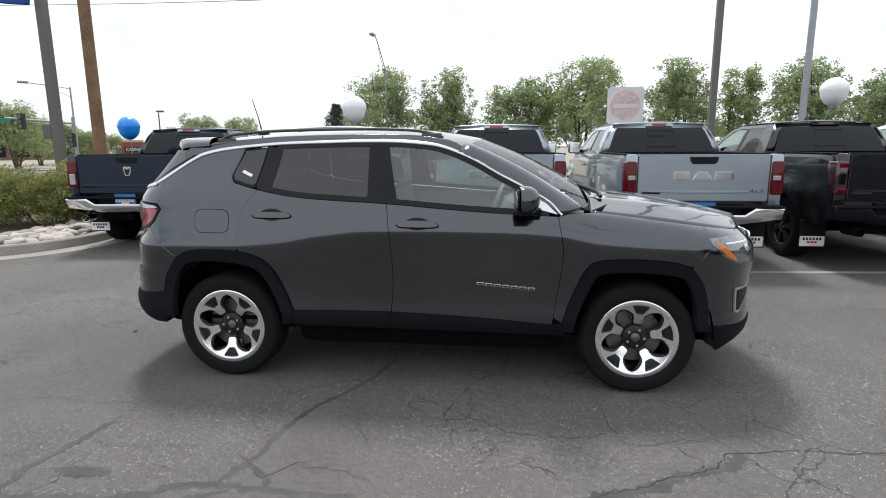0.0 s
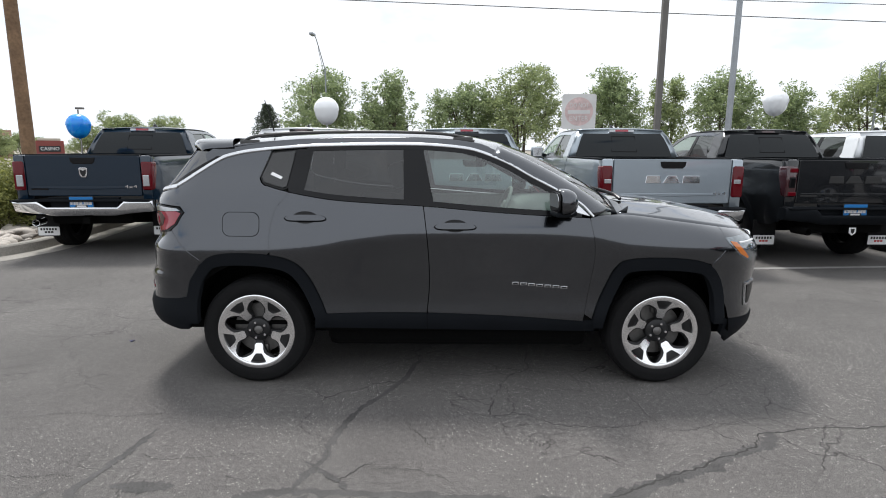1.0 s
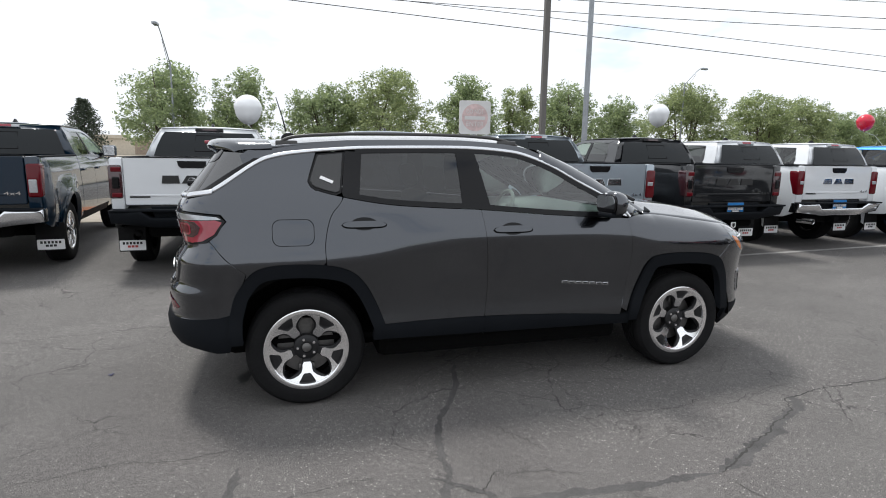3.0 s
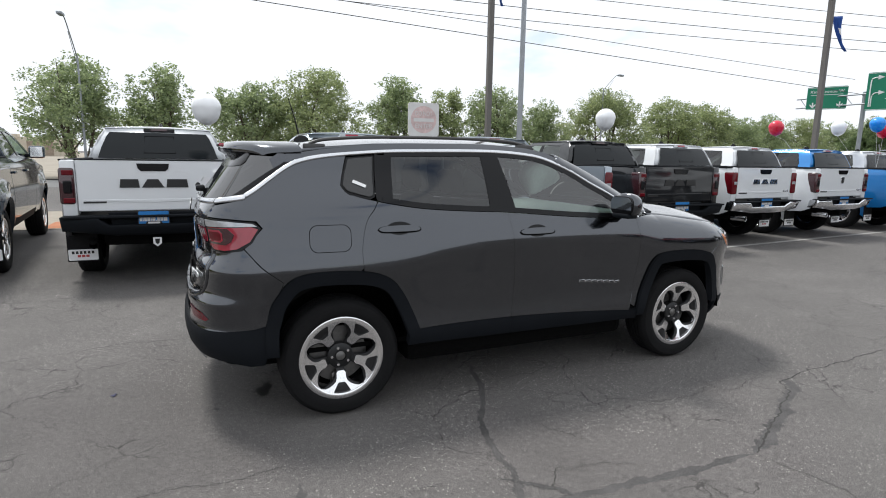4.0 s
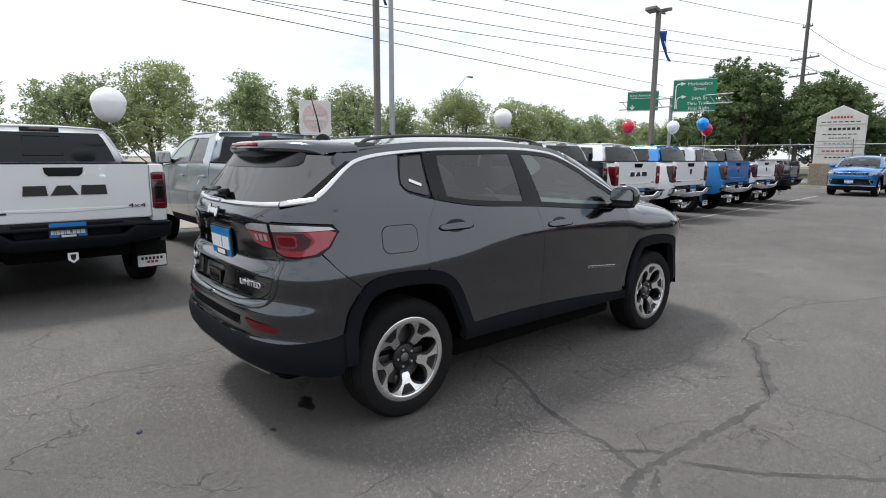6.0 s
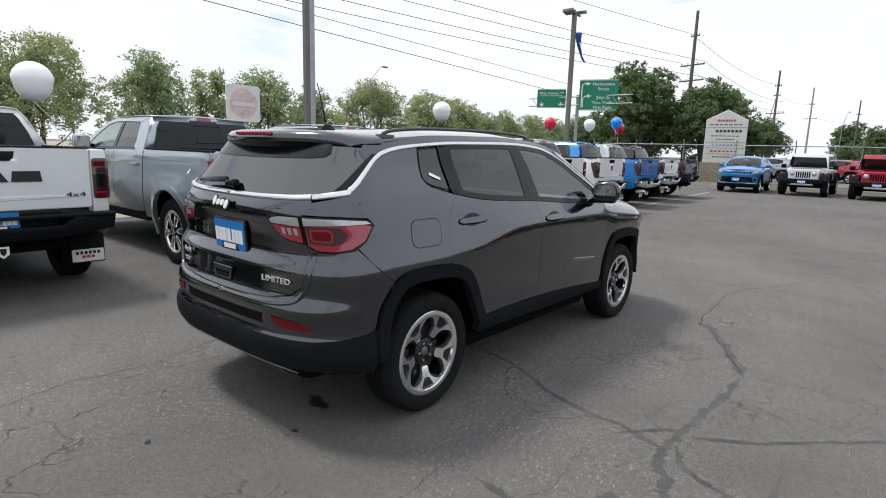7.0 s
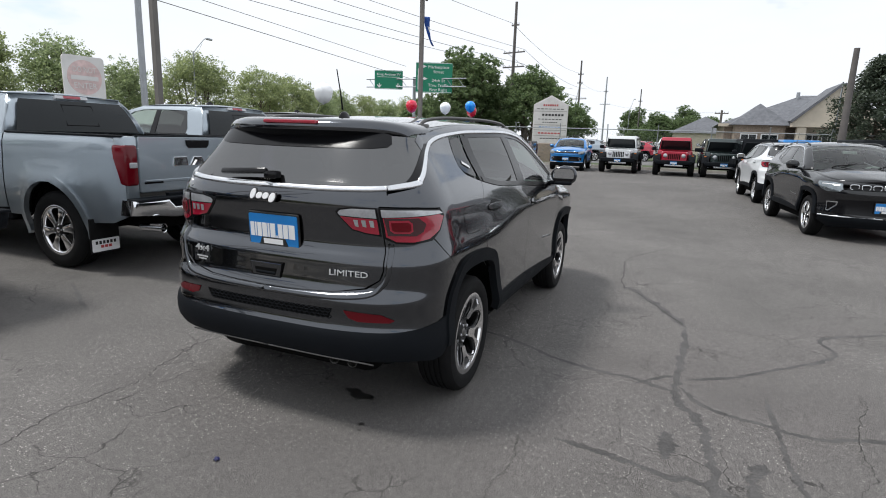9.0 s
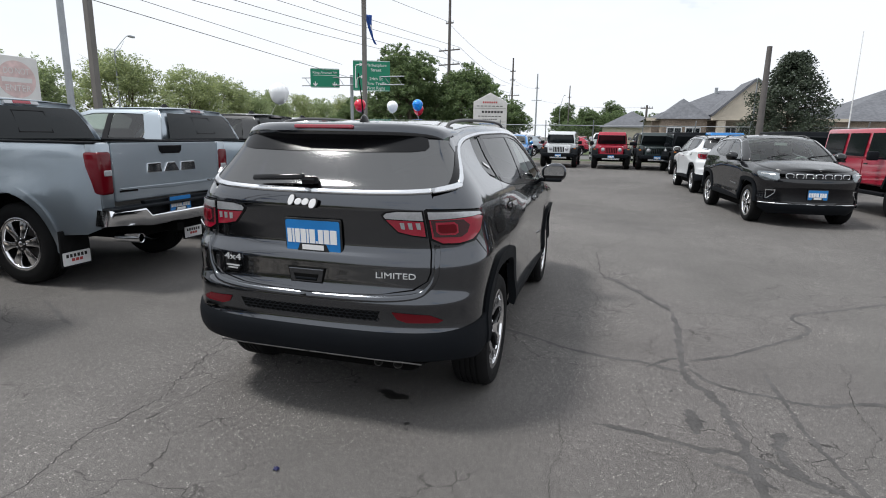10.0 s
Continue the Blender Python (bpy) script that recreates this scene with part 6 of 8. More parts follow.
        if lamp == "old":
            part("clear_lens", box_bm(-0.030, 0.03, sd * 0.828 - 0.044, sd * 0.828 + 0.044, 0.99, 1.15, 0.012), M["clear_lens"], tl)
        elif lamp == "red":
            part("clear_lens", box_bm(-0.029, 0.0, sd * 0.828 - 0.044, sd * 0.828 + 0.044, 1.11, 1.165, 0.008), M["clear_lens"], tl)
        else:
            part("lamp_core", box_bm(-0.031, 0.02, sd * 0.832 - 0.045, sd * 0.832 + 0.045, 1.05, 1.20, 0.02), M["gloss_black"], tl)
            part("red_lens", box_bm(-0.029, 0.02, sd * 0.826 - 0.055, sd * 0.826 + 0.055, 1.25, 1.31, 0.012), M["deep_red"], tl)
            part("red_lens", box_bm(-0.029, 0.02, sd * 0.826 - 0.055, sd * 0.826 + 0.055, 0.95, 1.01, 0.012), M["deep_red"], tl)
        # mud flap with a white lettered plate
        fl = part("mud_flap", box_bm(0.48, 0.50, sd * 0.82 - 0.16, sd * 0.82 + 0.16, 0.22, 0.58, 0.006), M["rubber"], tr)
        part("flap_plate", slab(rounded(-0.15, 0.15, 0.235, 0.365, 0.012), 0.006, pose(0.475, sd * 0.82, 0, 0, 0, -90)), M["white_ink"], fl, "white plate on the mud flap")
        for k in range(6):
            x0 = -0.115 + 0.040 * k
            part("lettering_bar", slab([(x0, 0.312), (x0 + 0.026, 0.312), (x0 + 0.026, 0.345), (x0, 0.345)], 0.002, pose(0.4735, sd * 0.82, 0, 0, 0, -90)), M["black_ink"], fl)
        for k in range(3):
            x0 = -0.06 + 0.043 * k
            part("lettering_bar", slab([(x0, 0.272), (x0 + 0.034, 0.272), (x0 + 0.034, 0.300), (x0, 0.300)], 0.002, pose(0.4735, sd * 0.82, 0, 0, 0, -90)), M["red_ink"] if badge == "bars" else M["black_ink"], fl)
        for cx in (CR, CF):
            wheel(tr, pose(cx, sd * 0.80, 0.410, 0, 20 + 31 * sd, 180 if sd == 1 else 0), 0.412, 0.262, 0.275, "broad", M["alloy"] if alloy == "bright" else M["alloy_dark"], M["alloy_dark"])
        part("head_lamp", box_bm(5.40, 5.60, sd * 0.74 - 0.12, sd * 0.74 + 0.12, 0.98, 1.14, 0.03), M["clear_lens"], tr, smooth=40)
    # tailgate
    gate = part("tailgate", slab(rounded(-0.752, 0.752, 0.855, 1.420, 0.025), 0.06, pose(0.0, 0, 0, 0, 0, -90), 0.012), paint, tr, "closed tailgate")
    part("tailgate_edge", box_bm(-0.006, 0.055, -0.76, 0.76, 1.418, 1.430, 0.005), M["plastic"], gate)
    part("tailgate_crease", slab([(-0.70, 0.985), (0.70, 0.985), (0.66, 0.965), (0.0, 0.945), (-0.66, 0.965)], 0.012, pose(-0.006, 0, 0, 0, 0, -90), 0.005), paint, gate)
    part("handle", slab([(-0.165, 1.385), (0.165, 1.385), (0.155, 1.330), (0.125, 1.300), (-0.125, 1.300), (-0.155, 1.330)], 0.02, pose(-0.010, 0, 0, 0, 0, -90), 0.005), M["gloss_black"], gate, "black tailgate handle recess")
    if badge == "bars":
        # maker's name as plain block shapes
        for x0, x1, k in ((-0.345, -0.145, 0.012), (-0.125, 0.105, 0.060), (0.125, 0.355, 0.012)):
            part("badge_shape", slab([(x0, 1.115), (x1, 1.115), (x1 - k, 1.210), (x0 + k, 1.210)], 0.012, pose(-0.012, 0, 0, 0, 0, -90), 0.004), badge_mat, gate, "raised plain block of the maker name")
    else:
        part("badge_shield", slab([(-0.058, 1.235), (-0.04, 1.25), (0.04, 1.25), (0.058, 1.235), (0.052, 1.16), (0.03, 1.115), (-0.03, 1.115), (-0.052, 1.16)], 0.014, pose(-0.014, 0, 0, 0, 0, -90), 0.004), badge_mat, gate, "chrome shield badge")
        part("badge_mark", slab([(-0.04, 1.225), (0.0, 1.205), (0.04, 1.225), (0.035, 1.17), (0.012, 1.13), (-0.012, 1.13), (-0.035, 1.17)], 0.006, pose(-0.019, 0, 0, 0, 0, -90), 0.002), M["alloy_dark"], gate)
    part("model_name_bar", slab([(-0.70, 0.945), (-0.48, 0.945), (-0.48, 0.965), (-0.70, 0.965)], 0.004, pose(-0.006, 0, 0, 0, 0, -90)), badge_mat if bumper != "chrome" else M["gloss_black"], gate)
    lettering("badge_lettering", "4x4", 0.06, badge_mat, gate, pose(-0.008, -0.615, 0.985, 0, 0, -90), 0.003, "", 0.165)
    # bumper with its lowered middle step
    top = [(-0.925, 0.800), (-0.56, 0.800), (-0.46, 0.715), (0.46, 0.715), (0.56, 0.800), (0.925, 0.800)]
    low = [(0.915, 0.645), (0.60, 0.615), (0.40, 0.585), (-0.40, 0.585), (-0.60, 0.615), (-0.915, 0.645)]
    bm = slab(top + low, 0.16, pose(-0.175, 0, 0, 0, 0, -90), 0.030)
    for v in bm.verts:
        v.co.x += 0.45 * max(0.0, 0.765 - v.co.z) + 0.5 * max(0.0, abs(v.co.y) - 0.80)
    bp = part("rear_bumper", bm, M["chrome"] if bumper == "chrome" else M["plastic"], tr, "chrome step bumper" if bumper == "chrome" else "black step bumper", 60)
    part("bumper_step", box_bm(-0.165, 0.05, -0.90, 0.90, 0.790, 0.815, 0.008), M["plastic"], bp)
    part("bumper_centre", slab([(-0.47, 0.845), (0.47, 0.845), (0.44, 0.712), (-0.44, 0.712)], 0.05, pose(-0.060, 0, 0, 0, 0, -90), 0.008), M["plastic"], bp)
    part("hitch_receiver", box_bm(-0.06, 0.20, -0.05, 0.05, 0.47, 0.56, 0.008), M["cavity"], tr)
    if bumper != "chrome" and badge == "bars":
        part("hitch_badge", slab([(-0.045, 0.55), (0.045, 0.55), (0.045, 0.48), (0.0, 0.445), (-0.045, 0.48)], 0.01, pose(-0.075, 0, 0, 0, 0, -90), 0.003), M["white_ink"], tr, "pale shield on the hitch cover")
        part("hitch_mark", slab([(-0.025, 0.535), (0.025, 0.535), (0.02, 0.49), (0.0, 0.47), (-0.02, 0.49)], 0.004, pose(-0.078, 0, 0, 0, 0, -90)), M["alloy_dark"], tr)
    part("bed_floor", box_bm(0.03, 1.80, -0.80, 0.80, 0.74, 0.80), M["cavity"], tr)
    part("bed_front_wall", box_bm(1.76, 1.80, -0.80, 0.80, 0.80, 1.41), M["cavity"], tr)
    plate(tr, pose(-0.098, 0.02, 0.778, 0, 0, -90), 0.305, 0.152)
    und = box_bm(0.1, 5.45, -0.55, 0.55, 0.45, 0.78, 0.05)
    cuboid(und, 1.80, 4.1, -0.82, 0.82, 0.50, 0.62)
    part("chassis", und, M["cavity"], tr, "dark underbody")
    for cx in (CR, CF):
        part("axle", tube([(cx, -0.7, 0.40), (cx, 0.7, 0.40)], 0.05, 10), M["cavity"], tr)
        well = lathe([(0.475, -0.86), (0.475, -0.56), (0.0, -0.56)], 28)
        well2 = lathe([(0.475, 0.86), (0.475, 0.56), (0.0, 0.56)], 28)
        for b in (well, well2):
            bmesh.ops.delete(b, geom=[v for v in b.verts if v.co.z < -0.1], context="VERTS")
            bmesh.ops.translate(b, vec=(cx, 0, 0.46), verts=b.verts)
            part("wheel_well", b, M["cavity"], tr)
    ex = lathe([(0.040, 0.0), (0.046, -0.004), (0.048, 0.02), (0.048, 0.25), (0.038, 0.25), (0.038, 0.012)], 20)
    bmesh.ops.transform(ex, matrix=pose(-0.13, 0.62, 0.50, 0, 0, -80), verts=ex.verts)
    part("exhaust_tip", ex, M["chrome"] if bumper == "chrome" else M["cavity"], tr, smooth=40)
    # cab: back wall and glass, roof, windscreen, bonnet
    zs = [(1.865, 1.40, 0.885), (1.905, 1.56, 0.822), (1.985, 1.72, 0.757), (2.07, 1.838, 0.680)]
    rows = [[(x - 0.03 * (1 - v * v), w * v, z) for v in np.linspace(-1, 1, 15)] for x, z, w in zs]
    cb = grid_part("cab_back", [r[::-1] for r in rows], paint, tr, "back wall of the cab", 0.02)
    rows = [[(x - 0.046 - 0.03 * (1 - v * v), w * v, z) for v in np.linspace(-1, 1, 15)] for x, z, w in ((1.867, 1.425, 0.765), (1.91, 1.57, 0.72), (1.985, 1.72, 0.66), (2.025, 1.782, 0.62))]
    grid_part("rear_window", [r[::-1] for r in rows], M["window_dark"], cb, "dark sliding rear window")
    def on_glass(y, z, off):
        x = np.interp(z, [1.425, 1.57, 1.72, 1.785], [1.867, 1.91, 1.985, 2.025])
        v = y / np.interp(z, [1.425, 1.57, 1.72, 1.785], [0.765, 0.72, 0.66, 0.62])
        return (x - 0.046 - 0.03 * (1 - v * v) - off, y, z)
    fr = tube([on_glass(y, z, 0.001) for y, z in ((-0.20, 1.50), (-0.185, 1.735), (0.185, 1.735), (0.20, 1.50))], 0.008, 6, True)
    part("window_slider_frame", fr, M["gloss_black"], cb)
    bl = part("brake_light", box_bm(-0.03, 0.03, -0.20, 0.20, -0.022, 0.022, 0.008), M["clear_lens"] if lamp != "dark" else M["gloss_black"], tr, "high brake light with cargo lamps")
    bl.matrix_basis = pose(2.012, 0, 1.815, 0, 25, 0)
    part("red_lens", box_bm(-0.036, 0.0, -0.105, 0.105, -0.018, 0.018, 0.006), M["red_lens"] if lamp != "dark" else M["dark_lens"], bl)
    rows = []
    for x, e, c in ((2.05, 1.842, 1.862), (2.20, 1.852, 1.880), (2.6, 1.855, 1.892), (3.0, 1.848, 1.885), (3.2, 1.832, 1.862), (3.30, 1.812, 1.842)):
        rows.append([(x, 0.685 * v, e + (c - e) * (1 - v * v)) for v in np.linspace(-1, 1, 13)])
    grid_part("cab_roof", [r[::-1] for r in rows], paint, tr, "painted cab roof", 0.01)
    bm = bmesh.new(); bmesh.ops.create_cone(bm, segments=12, radius1=0.07, radius2=0.02, depth=0.055, cap_ends=True)
    bmesh.ops.transform(bm, matrix=pose(2.55, 0, 1.915) @ Matrix.Diagonal((1.4, 0.5, 1, 1)), verts=bm.verts)
    part("roof_aerial", bm, M["gloss_black"], tr, smooth=40)
    rows = [[(x0 + bulge * (1 - v * v), w * v, z) for v in np.linspace(-1, 1, 13)] for x0, z, w, bulge in ((4.10, 1.37, 0.86, 0.14), (3.72, 1.60, 0.79, 0.12), (3.26, 1.83, 0.69, 0.08))]
    grid_part("windscreen", rows, G["screen"], tr, "clear windscreen")
    rows = []
    for t in np.linspace(0, 1, 12):
        x = 4.08 + 1.5 * t
        e, c = 1.345 - 0.165 * t ** 1.6, 1.385 - 0.11 * t ** 2
        rows.append([(x, (0.885 - 0.09 * t ** 2) * v, e + (c - e) * (1 - abs(v) ** 3) + 0.02 * math.exp(-((abs(v) - 0.55) / 0.12) ** 2)) for v in np.linspace(-1, 1, 17)])
    grid_part("bonnet", rows, paint, tr, "painted bonnet", 0.02)
    part("grille", box_bm(5.44, 5.62, -0.62, 0.62, 0.80, 1.22, 0.05), M["gloss_black"], tr, smooth=40)
    part("front_bumper", box_bm(5.42, 5.70, -0.88, 0.88, 0.48, 0.80, 0.06), M["chrome"] if bumper == "chrome" else paint, tr, smooth=40)
    part("engine_bay", box_bm(4.2, 5.42, -0.55, 0.55, 0.6, 1.15), M["cavity"], tr)
    # cabin
    for x, y, w in ((3.15, -0.42, 0.52), (3.15, 0.42, 0.52), (2.35, 0.0, 1.35)):
        s = part("seat", box_bm(x - 0.05, x + 0.45, y - w / 2, y + w / 2, 0.80, 1.0, 0.05), M["cloth"], tr, smooth=50)
        part("seat_back", box_bm(x - 0.16, x - 0.02, y - w / 2, y + w / 2, 0.95, 1.56, 0.05, 2), M["cloth"], s, smooth=50)
    part("dashboard", box_bm(3.75, 4.15, -0.80, 0.80, 0.95, 1.36, 0.06), M["cabin"], tr, smooth=40)
    part("cabin_floor", box_bm(1.86, 4.1, -0.85, 0.85, 0.60, 0.66), M["cavity"], tr)
    return tr

# ---- plants ----


def leaf_material(name, color, thin=0.35):
    m = bpy.data.materials.new(name)
    m.use_nodes = True
    n, l = m.node_tree.nodes, m.node_tree.links
    b = n["Principled BSDF"]
    b.inputs["Roughness"].default_value = 0.6
    geo = n.new("ShaderNodeNewGeometry")
    hue = n.new("ShaderNodeValToRGB")
    hue.color_ramp.elements[0].color = (*[c * 0.72 for c in color], 1)
    hue.color_ramp.elements[1].color = (color[0] * 1.45, color[1] * 1.32, color[2] * 1.2, 1)
    l.new(geo.outputs["Random Per Island"], hue.inputs[0])
    l.new(hue.outputs[0], b.inputs["Base Color"])
    tr = n.new("ShaderNodeBsdfTranslucent"); l.new(hue.outputs[0], tr.inputs[0])
    mix = n.new("ShaderNodeMixShader"); mix.inputs[0].default_value = thin
    l.new(b.outputs[0], mix.inputs[1]); l.new(tr.outputs[0], mix.inputs[2])
    l.new(mix.outputs[0], n["Material Output"].inputs[0])
    return m


LEAF = dict(spring=leaf_material("spring_green_leaves", (0.275, 0.355, 0.195), 0.55), deep=leaf_material("deep_green_leaves", (0.145, 0.215, 0.100), 0.5), pale=leaf_material("yellow_green_leaves", (0.295, 0.365, 0.190), 0.55),
            hedge=leaf_material("hedge_leaves", (0.24, 0.27, 0.095), 0.5), needle=leaf_material("blue_green_needles", (0.050, 0.072, 0.048), 0.2))


def leaves(rng, spots, per, spread, size):
    """Many small leaves scattered round spots: points and faces."""
    g = np.random.default_rng(rng.randrange(1 << 30))
    S = np.repeat(np.array(spots, float), per, 0)
    n = len(S)

    def unit(v):
        return v / (np.linalg.norm(v, axis=1, keepdims=True) + 1e-9)

    c = S[:, :3] + unit(g.normal(size=(n, 3))) * (spread * S[:, 3] * g.random(n) ** 0.45)[:, None] * np.array([1, 1, 0.8])
    a = unit(g.normal(size=(n, 3)) * np.array([1, 1, 0.7]))
    b = unit(np.cross(a, g.normal(size=(n, 3))))
    q = (size * g.uniform(0.6, 1.35, n))[:, None]
    V = np.stack([c - a * q, c + b * q * 0.5, c + a * q, c - b * q * 0.5], 1).reshape(-1, 3)
    F = np.arange(4 * n).reshape(-1, 4)
    return V, F


def tree(name, seed, height, width, leaf, label, stems=3, per=21, size=0.14, clumps=560, trunk=0.22, low=0.18, dense=1.0):
    """Leaning stems that fork into limbs; the crown is a union of uneven lobes filled with leaf clumps, open below."""
    rng = random.Random(seed)
    t = empty(name, pose(0, 0, 0), label, "tree", "trees along the street")
    bm = bmesh.new()
    lobes = []
    n = 9 + stems
    for k in range(n):
        f = k / (n - 1)
        h = height * (0.34 + 0.46 * f + rng.uniform(-0.05, 0.05))
        out = width * 0.5 * (0.74 - 0.44 * f) * rng.uniform(0.75, 1.1)
        a = 2.4 * k + rng.uniform(-0.5, 0.5)
        r = width * (0.27 - 0.07 * f) * rng.uniform(0.85, 1.15)
        lobes.append((Vector((out * math.cos(a), out * math.sin(a), h)), r, min(height - h, height * 0.20 * rng.uniform(0.85, 1.15))))
    for s in range(stems):
        a = 2 * math.pi * s / stems + rng.uniform(-0.5, 0.5)
        base = Vector((0.15 * math.cos(a), 0.15 * math.sin(a), 0))
        top = Vector((0.16 * width * math.cos(a), 0.16 * width * math.sin(a), height * rng.uniform(0.72, 0.90)))
        mid = base.lerp(top, 0.45) + Vector((rng.uniform(-0.3, 0.3), rng.uniform(-0.3, 0.3), 0.2))
        pts = [Vector(q) for q in spline([tuple(base), tuple(mid), tuple(top)], 4)]
        tube(pts, [trunk * (1 - 0.85 * i / (len(pts) - 1)) for i in range(len(pts))], 7, bm=bm)
        for c, r, rz in lobes[s::stems]:
            p = pts[max(1, min(len(pts) - 2, int((c.z / height - 0.22) * len(pts))))]
            tube([p, p.lerp(c, 0.5) + Vector((0, 0, -0.03 * height)), c], [trunk * 0.38, trunk * 0.24, trunk * 0.10], 5, bm=bm)
            for _ in range(6):
                e = c + Vector((rng.gauss(0, 0.5) * r, rng.gauss(0, 0.5) * r, rng.uniform(-0.3, 0.7) * rz))
                tube([c.lerp(p, 0.15), e], [trunk * 0.10, trunk * 0.03], 4, bm=bm)
    part("trunk", bm, M["bark"], t, smooth=60)
    spots = []
    shift = Vector((seed * 3.7, seed * 1.3, 0))
    while len(spots) < clumps * dense:
        c, r, rz = rng.choice(lobes)
        d = Vector((rng.gauss(0, 1), rng.gauss(0, 1), rng.gauss(0, 1))).normalized() * rng.random() ** 0.42
        p = Vector((c.x + d.x * r, c.y + d.y * r, c.z + d.z * rz))
        if p.z < height * low or noise.noise(p * 0.95 + shift) < -0.12 - 0.25 * (p.z / height - 0.5):
            continue
        spots.append((p.x, p.y, p.z, rng.uniform(0.5, 1.2)))
    V, F = leaves(rng, spots, per, 0.30 + 0.012 * width, size)
    mesh_part("crown", V, F, leaf, t, smooth=False)
    return t


def conifer(name, seed, height, width, leaf, label, size=0.12, bare=0.1, per=26):
    rng = random.Random(seed)
    t = empty(name, pose(0, 0, 0), label, "tree")
    bm = tube([(0, 0, 0), (0.05, 0, height * 0.5), (0, 0, height)], [0.16, 0.09, 0.02], 8)
    spots = []
    layers = int(height * 3.2)
    for k in range(layers):
        f = bare + (1 - bare) * k / layers
        r = width / 2 * (1 - f) ** 0.62 * (0.55 + 0.45 * min(1, f / 0.22)) * rng.uniform(0.82, 1.1)
        for b in range(9):
            a = 2 * math.pi * (b + rng.random()) / 9
            q = r * rng.uniform(0.72, 1.12)
            p0, p1 = Vector((0, 0, f * height)), Vector((q * math.cos(a), q * math.sin(a), f * height + 0.10 * q))
            tube([p0, p1], [0.03, 0.008], 4, bm=bm)
            for s in (0.45, 0.7, 0.92, 1.05):
                c = p0.lerp(p1, s)
                spots.append((c.x, c.y, c.z + 0.04, 0.8))
    part("trunk", bm, M["bark"], t, smooth=60)
    V, F = leaves(rng, spots, max(4, per // 3), 0.30 * width / 4, size)
    mesh_part("crown", V, F, leaf, t, smooth=False)
    return t


def place(ob, x, y, turn=0.0, size=1.0):
    ob.matrix_basis = pose(x, y, 0.02, 0, 0, turn) @ Matrix.Scale(size, 4)
    return ob


STREET_TREE = "broad multi-stemmed street tree in fresh green leaf"


def row_tree(seed, x, width, height, leaf="spring", stems=3, y=33.0, turn=0.0):
    ob = tree("street_tree", seed, height, width * 1.18, LEAF[leaf], STREET_TREE, stems, per=20, size=0.085, clumps=int(25 * width * height), trunk=0.13, low=0.13)
    return place(ob, x, y, turn)


t0 = row_tree(11, -7.7, 5.4, 6.9, "spring", 3)
row_tree(12, -3.4, 3.9, 6.9, "spring", 3, 33.2)
t2 = row_tree(23, 1.3, 4.9, 6.3, "spring", 3, 33.2)
t3 = row_tree(37, 5.3, 6.2, 7.2, "pale", 3)
t1 = row_tree(43, 11.1, 5.0, 6.9, "spring", 4)
row_tree(44, 14.9, 2.9, 6.5, "pale", 2, 33.3)
row_tree(47, 18.7, 4.8, 7.0, "spring", 3)
row_tree(48, 22.9, 4.0, 6.1, "spring", 3, 33.3)
t4 = row_tree(41, 28.7, 6.6, 7.5, "pale", 4)
row_tree(53, 36.2, 5.6, 7.0, "pale", 3)
row_tree(54, 40.6, 5.2, 7.0, "pale", 3, 33.4)


def again(ob, x, y, turn, size):
    c = copy_thing(ob, pose(x, y, 0.02, 0, 0, turn))
    c.scale = (size, size, size)
    return c


again(t2, 46.0, 34, 30, 0.98)
again(t1, 51.5, 35, 160, 0.92)
again(t3, 58.0, 36, 300, 0.90)
again(t2, 66.0, 37, 20, 1.08)
again(t4, 76.0, 38, 120, 1.0)
again(t3, 90.0, 40, 220, 1.1)
again(t4, -35.5, 33.3, 30, 0.69)
again(t3, -39.82, 40.21, 10, 0.58)
again(t4, -42.44, 45.9, 90, 0.58)
again(t3, -39.38, 45.83, 190, 0.46)
again(t4, -41.45, 51.82, 40, 0.42)
again(t3, -42.44, 56.05, 250, 0.37)
again(t3, -32.64, 48.18, 80, 0.51)
again(t4, -30.46, 49.5, 140, 0.67)
again(t3, -30.38, 54.11, 20, 0.54)
again(t3, -27.58, 53.29, 140, 0.68)
b1 = place(tree("maple_tree", 53, 10.6, 8.5, LEAF["deep"], "dense dark green tree behind the verge", 3, 26, 0.13, 1500, 0.26, 0.06), 50.5, 18.6)
b2 = place(tree("maple_tree", 59, 8.8, 9.5, LEAF["deep"], "dense dark green tree behind the verge", 4, 26, 0.13, 1500, 0.26, 0.04), 54, 13.2)
again(b2, 58, 9.6, 80, 0.62)
again(b1, 56, 20.0, 200, 0.82)
again(b2, 51, 23.6, 20, 0.66)
for k, (x, y, s) in enumerate(((150, 4, 1.0), (160, -2, 1.1), (140, -7, 0.9), (170, 12, 1.1), (150, -13, 0.9))):
    again(b1 if k % 2 else b2, x, y, 70 * k, s)
for k, (x, y, s) in enumerate(((95, 2.0, 0.62), (98, -1.8, 0.70), (92, -5.2, 0.55), (104, 6.0, 0.5))):
    again(b2 if k % 2 else b1, x, y, 40 + 50 * k, s)
place(conifer("pine_tree", 71, 6.3, 6.2, LEAF["needle"], "dark blue-green pine in front of the brick building", 0.075, 0.12, 110), 32.2, -11.2)
place(conifer("spruce_tree", 73, 8.8, 7.0, LEAF["needle"], "small dark spruce beside the tan building", 0.16, 0.05), -29.5, 93)
place(conifer("spruce_tree", 79, 5.2, 3.0, LEAF["needle"], "small dark spruce behind the street trees", 0.15, 0.05), -4.5, 62)


